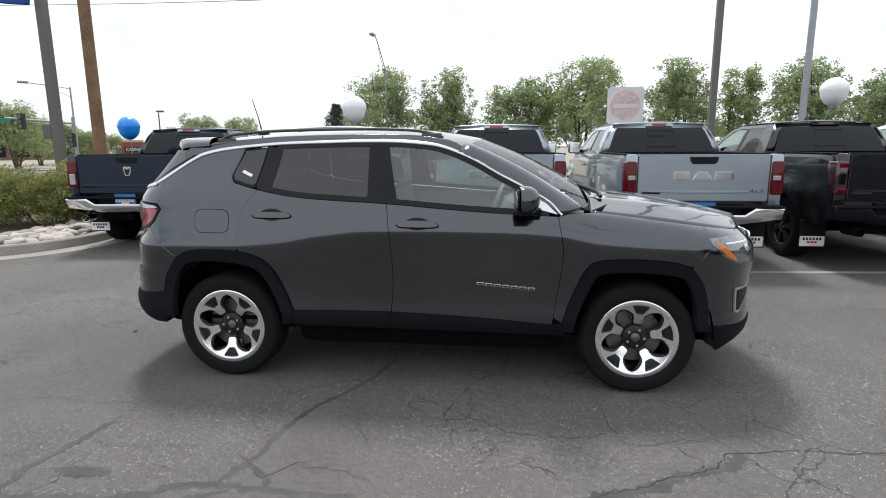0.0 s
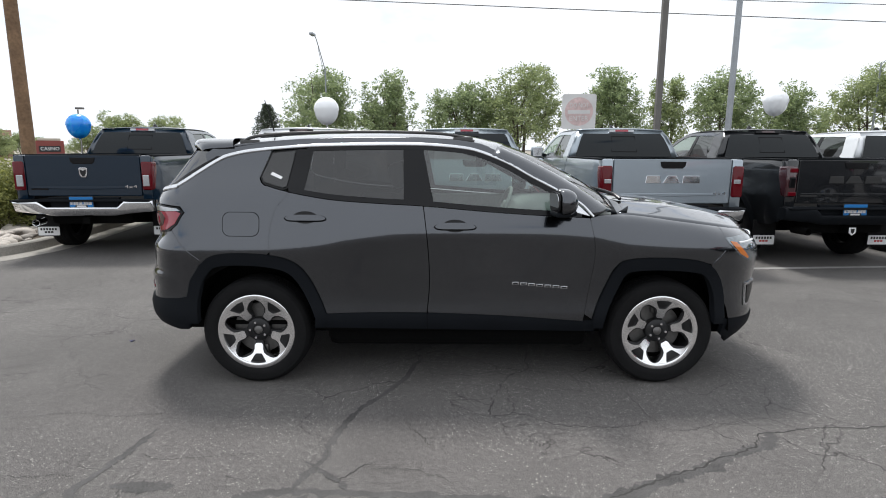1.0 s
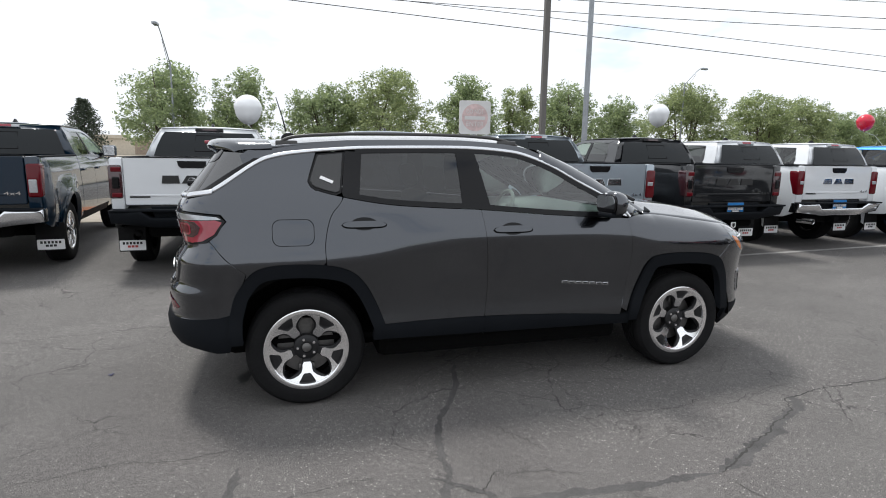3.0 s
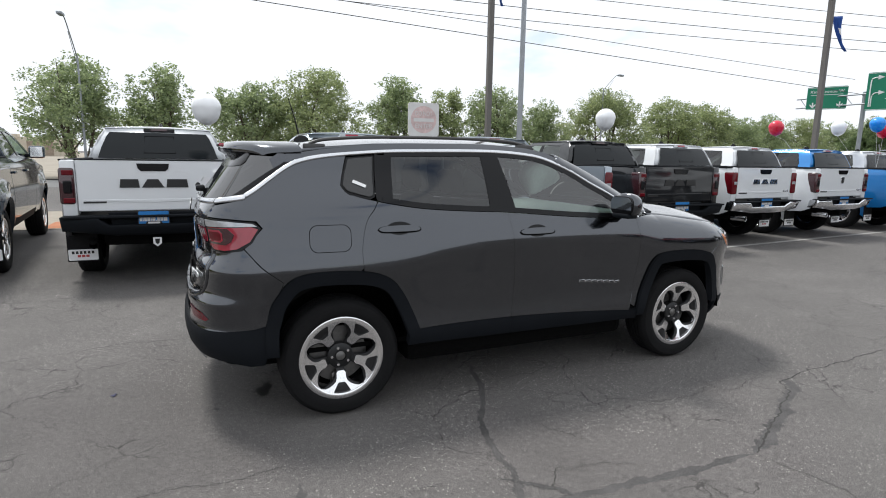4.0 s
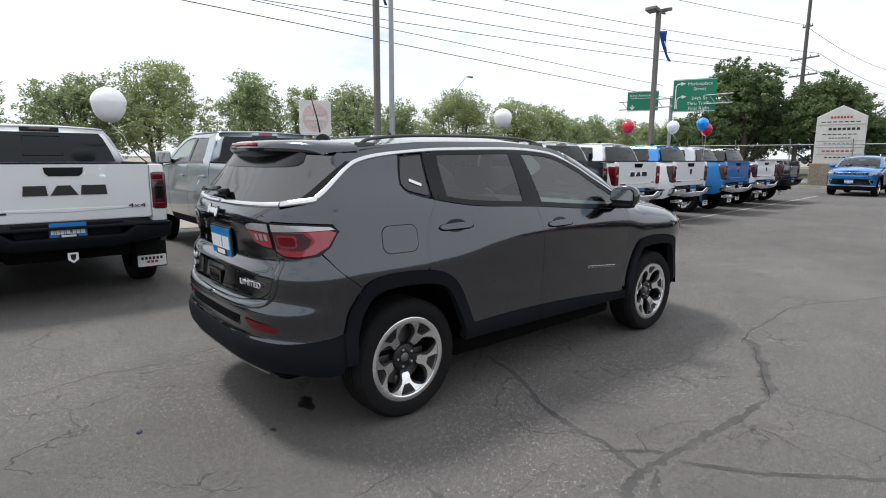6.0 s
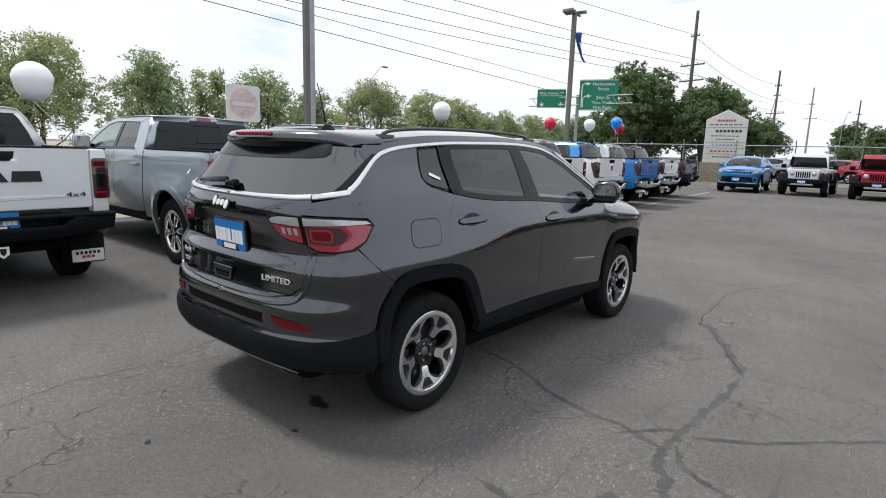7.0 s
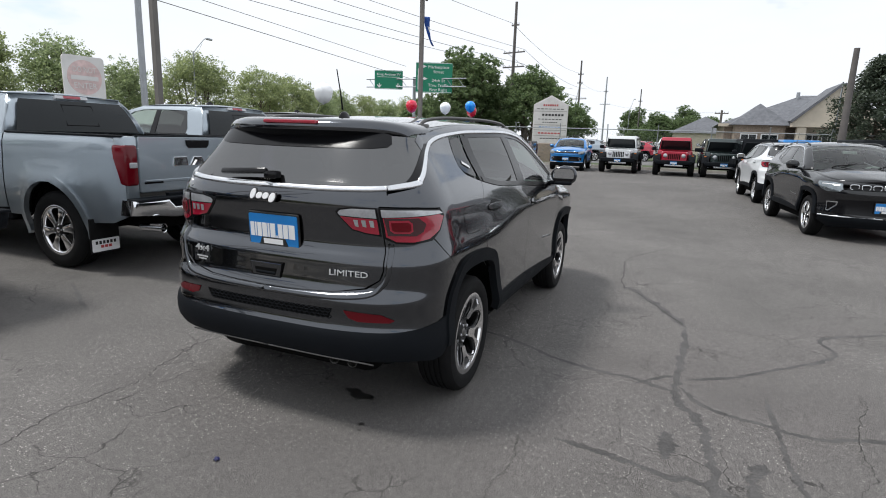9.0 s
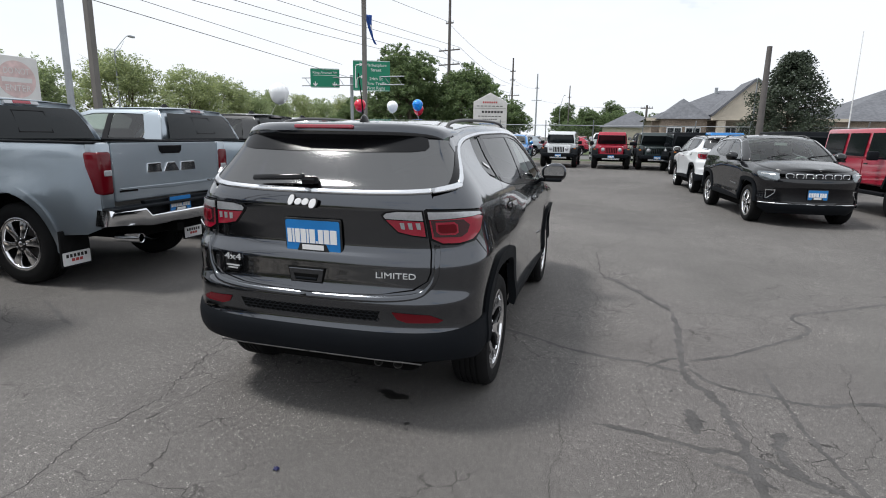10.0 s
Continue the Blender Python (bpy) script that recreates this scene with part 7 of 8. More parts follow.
def hedge(name, seed, pts, half, height, label):
    rng = random.Random(seed)
    h = empty(name, pose(pts[0][0], pts[0][1], 0.05), label, "hedge")
    line = spline(pts, 8)
    spots, bm = [], bmesh.new()
    ox, oy = pts[0]
    for i in range(700):
        x, y = rng.choice(line)
        a = rng.uniform(0, 2 * math.pi)
        r = half * rng.random() ** 0.5
        top = height * (0.86 + 0.14 * math.sin(x * 3.1 + y * 2.3)) * (1 - 0.25 * (r / half) ** 3)
        z = top * (0.12 + 0.88 * rng.random() ** 0.6)
        px, py = x - ox + r * math.cos(a), y - oy + r * math.sin(a)
        spots.append((px, py, z, 1.0))
        if i % 6 == 0:
            tube([(x - ox, y - oy, 0), (px, py, z)], [0.012, 0.004], 4, bm=bm)
    part("stems", bm, M["bark"], h, smooth=60)
    V, F = leaves(rng, spots, 90, 0.18, 0.029)
    mesh_part("foliage", V, F, LEAF["hedge"], h, smooth=False)
    return h


hedge("hedge", 5, [(-12.5, 4.6), (-9.5, 5.2), (-7.55, 5.5), (-6.95, 6.3)], 0.85, 1.22, "loose green deciduous hedge behind river stones")
# river stones round the hedge
rng = random.Random(8)
stone_meshes = []
for k in range(5):
    bm = bmesh.new(); bmesh.ops.create_icosphere(bm, subdivisions=2, radius=1)
    for v in bm.verts:
        v.co *= 1 + 0.22 * noise.noise(v.co * 1.4 + Vector((k * 7, 0, 0)))
    me = bpy.data.meshes.new("stone"); bm.to_mesh(me); bm.free()
    me.materials.append(M["stone"])
    me.polygons.foreach_set("use_smooth", [True] * len(me.polygons))
    stone_meshes.append(me)
bed_stones = empty("stone_bed", pose(-7.0, 4.0, 0.09), "bed of pale rounded river stones by the kerb", "stones")
for k in range(230):
    i = rng.randrange(8, len(kerb_line) - 1)
    x, y = kerb_line[i]
    d = rng.uniform(0.25, 1.25)
    p, q = kerb_line[i - 1], kerb_line[i + 1]
    t = Vector((q[0] - p[0], q[1] - p[1])).normalized()
    s = rng.uniform(0.05, 0.125)
    ob = new("stone", rng.choice(stone_meshes))
    ob.parent = bed_stones
    ob.matrix_basis = pose(x - t.y * d + 7.0 + rng.uniform(-0.1, 0.1), y + t.x * d - 4.0 + rng.uniform(-0.1, 0.1), s * 0.28 + rng.uniform(0, 0.05), rng.uniform(-20, 20), rng.uniform(-20, 20), rng.uniform(0, 360)) @ Matrix.Diagonal((s * 1.3, s, s * 0.62, 1))

# ---- poles, wires and signs ----


def pole(name, x, y, h, r0, r1, mat, label, category="pole", z0=0.0):
    ob = empty(name, pose(x, y, z0), label, category)
    bm = tube([(0, 0, 0), (0, 0, h * 0.5), (0, 0, h)], [r0, (r0 + r1) / 2, r1], 14)
    part("shaft", bm, mat, ob, smooth=60)
    return ob


def square_pole(name, x, y, h, w, label):
    ob = empty(name, pose(x, y, 0), label, "pole")
    bm = box_bm(-w / 2, w / 2, -w / 2, w / 2, 0, h, 0.008, 1)
    part("shaft", bm, M["pole_brown"], ob)
    part("base_plate", box_bm(-w, w, -w, w, 0, 0.03, 0.004), M["steel_grey"], ob)
    return ob


def flag(parent, x, y, z, turn, w=0.75, h=1.3, slump=0.62):
    rows = []
    for i in range(17):
        t = i / 16
        rows.append([(w * (slump * t ** 1.3 + s * (0.50 - 0.48 * slump * t)), 0.10 * math.sin(7 * s + 3 * t) * (0.4 + s) * (1 - 0.5 * t), -h * t - 0.12 * s * math.sin(math.pi * t) - 0.06 * s) for s in np.linspace(0, 1, 9)])
    ob = grid_part("flag", rows, M["flag_blue"], parent, "hanging blue flag", 0.003)
    ob.matrix_basis = pose(x, y, z, 0, 0, turn)
    mark = grid_part("flag_mark", [[(p[0], p[1] - 0.006, p[2]) for p in r[3:6]] for r in rows[5:9]], M["white_ink"], parent)
    mark.matrix_basis = pose(x, y, z, 0, 0, turn)
    return ob


p0 = square_pole("light_pole", -8.96, 6.76, 9.5, 0.17, "square bronze light pole in the planted bed")
part("switch_box", box_bm(-0.27, -0.087, -0.09, 0.09, 1.72, 2.02, 0.01), M["pole_brown"], p0)
flag(p0, -0.10, -0.06, 5.15, 220, 1.9, 0.78, 0.04)
p1 = square_pole("light_pole", 4.98, 8.98, 9.5, 0.13, "square bronze light pole in front of the trucks")
part("head_arm", box_bm(-0.6, 0.6, -0.04, 0.04, 9.38, 9.46), M["pole_brown"], p1)
flag(p1, 0.07, 0.0, 6.25, 10, 0.35, 0.9)
p2 = pole("street_lamp", 10.07, 15.64, 11.5, 0.115, 0.085, M["steel_grey"], "tall grey steel lamp pole", "lamp")
p3 = square_pole("light_pole", 17.05, 8.25, 6.95, 0.15, "bronze light pole with two lamp heads and a flag")
for sx in (-1, 1):
    part("lamp_head", box_bm(-0.17, 0.17, -0.22, 0.22, -0.06, 0.06, 0.02, 2, pose(sx * 0.42, 0, 6.95 + 0.06 * sx, 0, -12 * sx, 0)), M["pole_brown"], p3, "shoebox lamp head")
part("head_arm", box_bm(-0.45, 0.45, -0.03, 0.03, 6.86, 6.92), M["pole_brown"], p3)
flag(p3, 0.09, -0.02, 6.25, -20, 0.75, 1.05)
tall = pole("utility_pole", -10.25, 9.62, 11.0, 0.155, 0.125, M["wood_pole"], "brown timber utility pole")


def street_lamp(x, y, h, turn, reach=2.2, rise=0.7):
    low = h - rise * reach
    ob = pole("street_lamp", x, y, low + 0.1, 0.075, 0.045, M["steel_grey"], "tall steel street lamp with a rising arm", "lamp")
    bm = tube(spline([(0, 0, low), (reach * 0.45, 0, h - 0.43 * rise * reach), (reach * 0.8, 0, h - 0.05), (reach, 0, h)], 5), 0.028, 8)
    arm = part("arm", bm, M["steel_grey"], ob, smooth=60)
    bm = tube([(0.03, 0, low - 0.5), (reach * 0.62, 0, h - 0.34 * rise * reach)], 0.015, 6)
    part("brace", bm, M["steel_grey"], ob, smooth=60)
    part("lamp_head", box_bm(reach - 0.1, reach + 0.45, -0.12, 0.12, h - 0.06, h + 0.08, 0.04), M["steel_grey"], ob, smooth=40)
    ob.matrix_basis = pose(x, y, 0, 0, 0, turn)
    return ob


street_lamp(-7.1, 30.9, 7.8, -94, 2.3)
street_lamp(27.3, 31.4, 8.05, 10, 1.75)
street_lamp(-26.24, 28.16, 5.36, -139.2, 2.13, 0.12)
street_lamp(88, 14.5, 10.0, 200, 3.0)
street_lamp(120, 9.0, 10.0, 200, 3.0)
lampost = pole("street_lamp", -22.43, 30.97, 3.79, 0.05, 0.04, M["pole_brown"], "slim car park lamp post", "lamp")
part("lamp_head", box_bm(-0.1, 0.35, -0.12, 0.12, 3.81, 3.93, 0.02), M["pole_brown"], lampost)


def utility_pole(x, y, h, arms, turn, mat):
    ob = pole("utility_pole", x, y, h, 0.20, 0.13, mat, "grey timber utility pole with crossarms")
    for z, w in arms:
        part("crossarm", box_bm(-w / 2, w / 2, -0.05, 0.05, z - 0.06, z + 0.06), mat, ob)
        for s in (-0.46, -0.2, 0.2, 0.46):
            part("insulator", tube([(w * s, 0, z + 0.05), (w * s, 0, z + 0.22)], 0.035, 6), M["steel_grey"], ob)
    ob.matrix_basis = pose(x, y, 0, 0, 0, turn)
    return ob


utility_pole(52.5, 14.75, 14.8, ((8.6, 2.6), (10.0, 2.6), (12.6, 0.9)), 70, M["grey_wood"])
utility_pole(94, 15.1, 14.6, ((8.4, 2.8), (11.0, 1.0), (12.4, 1.0)), 70, M["grey_wood"])
utility_pole(121, 14.2, 14.8, ((9.2, 2.4), (11.8, 1.0)), 70, M["steel_grey"])
utility_pole(150, 9.2, 14.8, ((11.8, 1.0),), 70, M["grey_wood"])
utility_pole(75, -6.0, 5.8, ((5.4, 1.6),), 70, M["grey_wood"])
side = utility_pole(29.9, -9.3, 6.4, (), 0, M["grey_wood"])
pole("flag_pole", 36.0, -15.6, 8.0, 0.045, 0.02, M["white_ink"], "slender bare white flag pole")
pole("light_pole", 33.0, -9.6, 5.1, 0.05, 0.04, M["steel_grey"], "slim lamp post before the building")


def wire(name, a, b, sag, r=0.012, label="overhead cable"):
    pts = []
    for k in range(25):
        t = k / 24
        p = Vector(a).lerp(Vector(b), t)
        p.z -= sag * 4 * t * (1 - t)
        pts.append(p)
    return tagged(part(name, tube(pts, r, 5), M["wire"], None, smooth=60), label, "cable", "overhead cables")


wire("cable", (-45, 20, 8.95), (40, 20.2, 6.25), 0.08, 0.018, "black overhead cable along the street")
wire("cable", (-45, 20.6, 9.1), (40, 20.6, 7.25), 0.06, 0.015, "black overhead cable along the street")
for dz, dy in ((8.85, -1.1), (8.85, 1.1), (10.25, -1.1), (10.25, 1.1), (12.8, 0.3)):
    wire("cable", (-40, 30 + dy, dz + 2.2), (52.4, 14.75 + dy, dz), 1.2, 0.017, "thin cable between utility poles")
    wire("cable", (52.6, 14.75 + dy, dz), (94, 15.1 + dy, dz - 0.2), 0.8, 0.017, "thin cable between utility poles")
wire("cable", (94, 15.1, 11.2), (121, 14.2, 11.9), 0.6, 0.012, "thin cable between utility poles")
wire("cable", (121, 14.2, 9.4), (75, -6, 5.5), 0.6, 0.012, "thin cable between utility poles")


def road_sign(name, x, y, turn, w, h, z, mat, label):
    ob = empty(name, pose(x, y, 0, 0, 0, turn), label, "sign")
    f = part("panel", slab(rounded(-w / 2, w / 2, z - h / 2, z + h / 2, 0.06), 0.03, pose(0, -0.06, 0), 0.004), mat, ob)
    return ob


dne = road_sign("do_not_enter_sign", 3.05, 8.68, -6, 0.76, 0.78, 2.38, M["sign_white"], "faded do not enter sign on a steel post")
part("disc", slab(arc(0, 2.38, 0.315, 90, 449, 40)[:-1], 0.004, pose(0, -0.064, 0)), M["sign_pink"], dne, "bleached red disc")
part("bar", slab([(-0.25, 2.33), (0.25, 2.33), (0.25, 2.41), (-0.25, 2.41)], 0.004, pose(0, -0.068, 0)), M["sign_white"], dne)
lettering("sign_word", "DO NOT", 0.15, M["sign_white"], dne, pose(0, -0.069, 2.515), 0.001, "", 0.42)
lettering("sign_word", "ENTER", 0.15, M["sign_white"], dne, pose(0, -0.069, 2.225), 0.001, "", 0.42)
part("post", tube([(0, 0, 0), (0, 0, 2.7)], 0.028, 8), M["steel_grey"], dne, smooth=60)
# overhead guide signs on their gantry
gan = empty("sign_gantry", pose(38.6, 20.6, 0, 0, 0, 0) @ Matrix.Scale(0.79, 4), "overhead steel sign gantry with two green guide signs", "sign")
SG = pose(0, 0, 0, 0, 0, -62)
for z in (6.9, 7.7):
    part("truss_bar", tube([(0.3, -7.6, z), (0.3, 4.0, z)], 0.06, 8), M["steel_grey"], gan, smooth=60)
for k in range(9):
    part("truss_brace", tube([(0.3, -7.4 + 1.3 * k, 6.9), (0.3, -6.75 + 1.3 * k, 7.7)], 0.03, 6), M["steel_grey"], gan, smooth=60)
part("gantry_post", tube([(0.5, -1.7, 0), (0.5, -1.7, 7.9)], 0.17, 12), M["steel_grey"], gan, smooth=60)
for yc, w, h, z in ((1.1, 3.0, 1.95, 7.6), (-4.2, 3.75, 3.0, 7.75)):
    g = part("guide_sign", slab(rounded(-w / 2, w / 2, z - h / 2, z + h / 2, 0.1), 0.05, pose(0, 0, 0), 0.006), M["sign_green"], gan, "green guide sign with white writing")
    g.matrix_basis = pose(-0.05, yc, 0, 0, 0, -68)
    for x0, x1, z0, z1 in ((-w / 2 + 0.04, w / 2 - 0.04, z + h / 2 - 0.08, z + h / 2 - 0.04), (-w / 2 + 0.04, w / 2 - 0.04, z - h / 2 + 0.04, z - h / 2 + 0.08)):
        part("border", slab([(x0, z0), (x1, z0), (x1, z1), (x0, z1)], 0.004, pose(0, -0.006, 0)), M["white_ink"], g)
    if w < 3.5:
        lettering("sign_word", "King Avenue W", 0.36, M["white_ink"], g, pose(0, -0.008, z + 0.55), 0.002, "", 2.5)
        part("rule", slab([(-1.2, z + 0.26), (1.2, z + 0.26), (1.2, z + 0.30), (-1.2, z + 0.30)], 0.004, pose(0, -0.006, 0)), M["white_ink"], g)
        for xa in (-1.0, 1.0):
            part("arrow", slab([(xa - 0.05, z - 0.35), (xa + 0.05, z - 0.35), (xa + 0.05, z - 0.62), (xa + 0.22, z - 0.48), (xa + 0.22, z - 0.62), (xa, z - 0.85), (xa - 0.22, z - 0.62), (xa - 0.22, z - 0.48), (xa - 0.05, z - 0.62)], 0.004, pose(0, -0.006, 0)), M["white_ink"], g)
    else:
        for k, (tx, zz, ww) in enumerate((("Marketplace", 1.05, 2.1), ("Street", 0.58, 1.05), ("24th St", -0.28, 1.35), ("Thru Traffic", -0.75, 2.1), ("First Right", -1.2, 1.8))):
            lettering("sign_word", tx, 0.42, M["white_ink"], g, pose(0.45, -0.008, z + zz), 0.002, "", ww)
        for top, base in ((1.1, -1.2), (-0.1, -1.2)):
            xa = -1.62 if top > 0.5 else -1.50
            pts = spline([(xa, 0, z + base), (xa, 0, z + top - 0.35), (xa + 0.16, 0, z + top - 0.06), (xa + 0.45, 0, z + top)], 5)
            bm = tube([(p[0], -0.01, p[2]) for p in pts], 0.05, 6)
            part("arrow", bm, M["white_ink"], g, smooth=60)
            part("arrow_head", slab([(xa + 0.42, z + top - 0.18), (xa + 0.85, z + top), (xa + 0.42, z + top + 0.18)], 0.01, pose(0, -0.02, 0)), M["white_ink"], g)
# business park sign
bs = empty("monument_sign", pose(33.0, 6.3, 0, 0, 0, -78), "cream monument sign with pediment on a stone base", "sign")
part("board", slab([(-1.12, 1.25), (1.12, 1.25), (1.12, 3.75), (0.75, 3.95), (0.0, 4.35), (-0.75, 3.95), (-1.12, 3.75)], 0.35, None, 0.03), M["sign_white"], bs)
part("stone_base", box_bm(-1.25, 1.25, -0.1, 0.45, 0, 1.25, 0.03), M["brick"], bs, "rough stone base")
for z, x0, x1, mt, hh in ((3.72, -0.5, 0.5, "red_ink", 0.20), (3.48, -0.9, 0.9, "black_ink", 0.08), (3.10, -0.55, 0.9, "black_ink", 0.22), (2.82, -0.8, 0.8, "black_ink", 0.08), (2.62, -0.5, 0.5, "black_ink", 0.08), (2.30, -0.7, 0.7, "plate_blue", 0.14), (1.92, -0.75, 0.75, "red_ink", 0.15), (1.58, -0.6, 0.8, "black_ink", 0.10)):
    n = 7
    for k in range(n):
        a = x0 + (x1 - x0) * k / n
        part("lettering_bar", slab([(a, z - hh * 0.3), (a + (x1 - x0) / n * 0.7, z - hh * 0.3), (a + (x1 - x0) / n * 0.7, z + hh * 0.3), (a, z + hh * 0.3)], 0.006, pose(0, -0.008, 0)), M[mt], bs)
for z in (3.33, 2.46, 2.12, 1.76):
    part("board_rule", slab([(-1.05, z - 0.015), (1.05, z - 0.015), (1.05, z + 0.015), (-1.05, z + 0.015)], 0.012, pose(0, -0.012, 0)), M["concrete"], bs)
# casino sign across the street
cs = empty("casino_sign", pose(-24.3, 30.8, 0, 0, 0, 35), "brick red roadside sign board", "sign")
part("board", box_bm(-0.75, 0.75, 0, 0.5, 0, 1.9, 0.03), material("brick_red_board", (0.24, 0.06, 0.05), 0.7, grain=0.1, stain=0.1), cs)
for z, w in ((1.40, 1.1), (0.85, 1.0), (0.35, 1.05)):
    part("sign_panel", box_bm(-w / 2, w / 2, -0.03, 0.0, z - 0.18, z + 0.18), M["black_ink"], cs)
lettering("sign_word", "CASINO", 0.30, M["white_ink"], cs, pose(0, -0.035, 1.40), 0.002, "", 0.95)
for z in (0.85, 0.35):
    part("lettering_bar", box_bm(-0.4, 0.4, -0.034, -0.03, z - 0.06, z + 0.06), M["white_ink"], cs)
part("cap", box_bm(-0.6, 0.6, 0.05, 0.45, 1.9, 2.05, 0.03), M["stucco"], cs)
# traffic signals on a mast
ms = empty("traffic_signal", pose(-25.96, 27.75, 0, 0, 0, 0), "steel mast arm with black traffic signals", "signal")
part("mast", tube([(0, 0, 0), (0, 0, 3.4)], 0.10, 10), M["steel_grey"], ms, smooth=60)
part("mast_arm", tube([(0, 0, 3.0), (-0.02, -4.72, 3.11)], 0.06, 8), M["steel_grey"], ms, smooth=60)
for x, y, z in ((0.03, -3.71, 2.98), (0.09, -0.32, 2.01)):
    sg = part("signal_head", box_bm(x - 0.16, x + 0.16, y - 0.15, y + 0.1, z - 0.42, z + 0.42, 0.03), M["black_ink"], ms, "black signal head")
    for k in range(3):
        part("signal_lens", lathe([(0.0, -0.16), (0.11, -0.16), (0.12, -0.10)], 14), M["dark_lens"], sg).matrix_basis = pose(x, y, z - 0.27 + 0.27 * k)
part("street_name_plate", box_bm(-0.26, 0.34, -4.80, -4.76, 2.84, 3.08), M["sign_green"], ms)

# ---- balloons ----


def balloon(x, y, z, r, mat, anchor, color):
    b = empty("balloon", pose(x, y, z), f"round {color} party balloon tied with a thin string", "balloon", "party balloons on the trucks")
    prof = [(0.0, r * 0.98)] + [(r * math.sin(a) * (1 - 0.06 * (math.cos(a) < 0)), r * (math.cos(a) if math.cos(a) > 0 else 1.16 * math.cos(a))) for a in np.linspace(0.15, math.pi - 0.10, 18)] + [(r * 0.05, -r * 1.18), (r * 0.09, -r * 1.24), (0.0, -r * 1.24)]
    part("skin", lathe(prof, 28, "z"), mat, b, smooth=60)
    part("string", tube([(0, 0, -r * 1.2), ((anchor[0] - x) * 0.5 + 0.02, (anchor[1] - y) * 0.5, (anchor[2] - z) * 0.55), (anchor[0] - x, anchor[1] - y, anchor[2] - z)], 0.003, 5), M["white_ink"], b, smooth=60)
    return b


balloon(-5.75, 4.55, 1.86, 0.175, M["latex_blue"], (-5.85, 4.7, 1.42), "blue")
balloon(-1.84, 4.32, 2.10, 0.19, M["latex_white"], (-1.62, 4.3, 1.42), "white")
balloon(5.24, 4.77, 2.29, 0.19, M["latex_white"], (5.25, 4.98, 1.87), "white")
balloon(12.31, 6.30, 2.44, 0.19, M["latex_red"], (12.75, 6.1, 1.86), "red")
balloon(14.69, 6.12, 2.52, 0.20, M["latex_white"], (14.95, 5.7, 1.42), "white")
balloon(14.80, 5.20, 2.58, 0.19, M["latex_blue"], (15.15, 5.3, 1.42), "blue")
balloon(15.50, 5.40, 2.45, 0.19, M["latex_red"], (15.2, 5.3, 1.42), "red")

# ---- square-built off-road cars ----


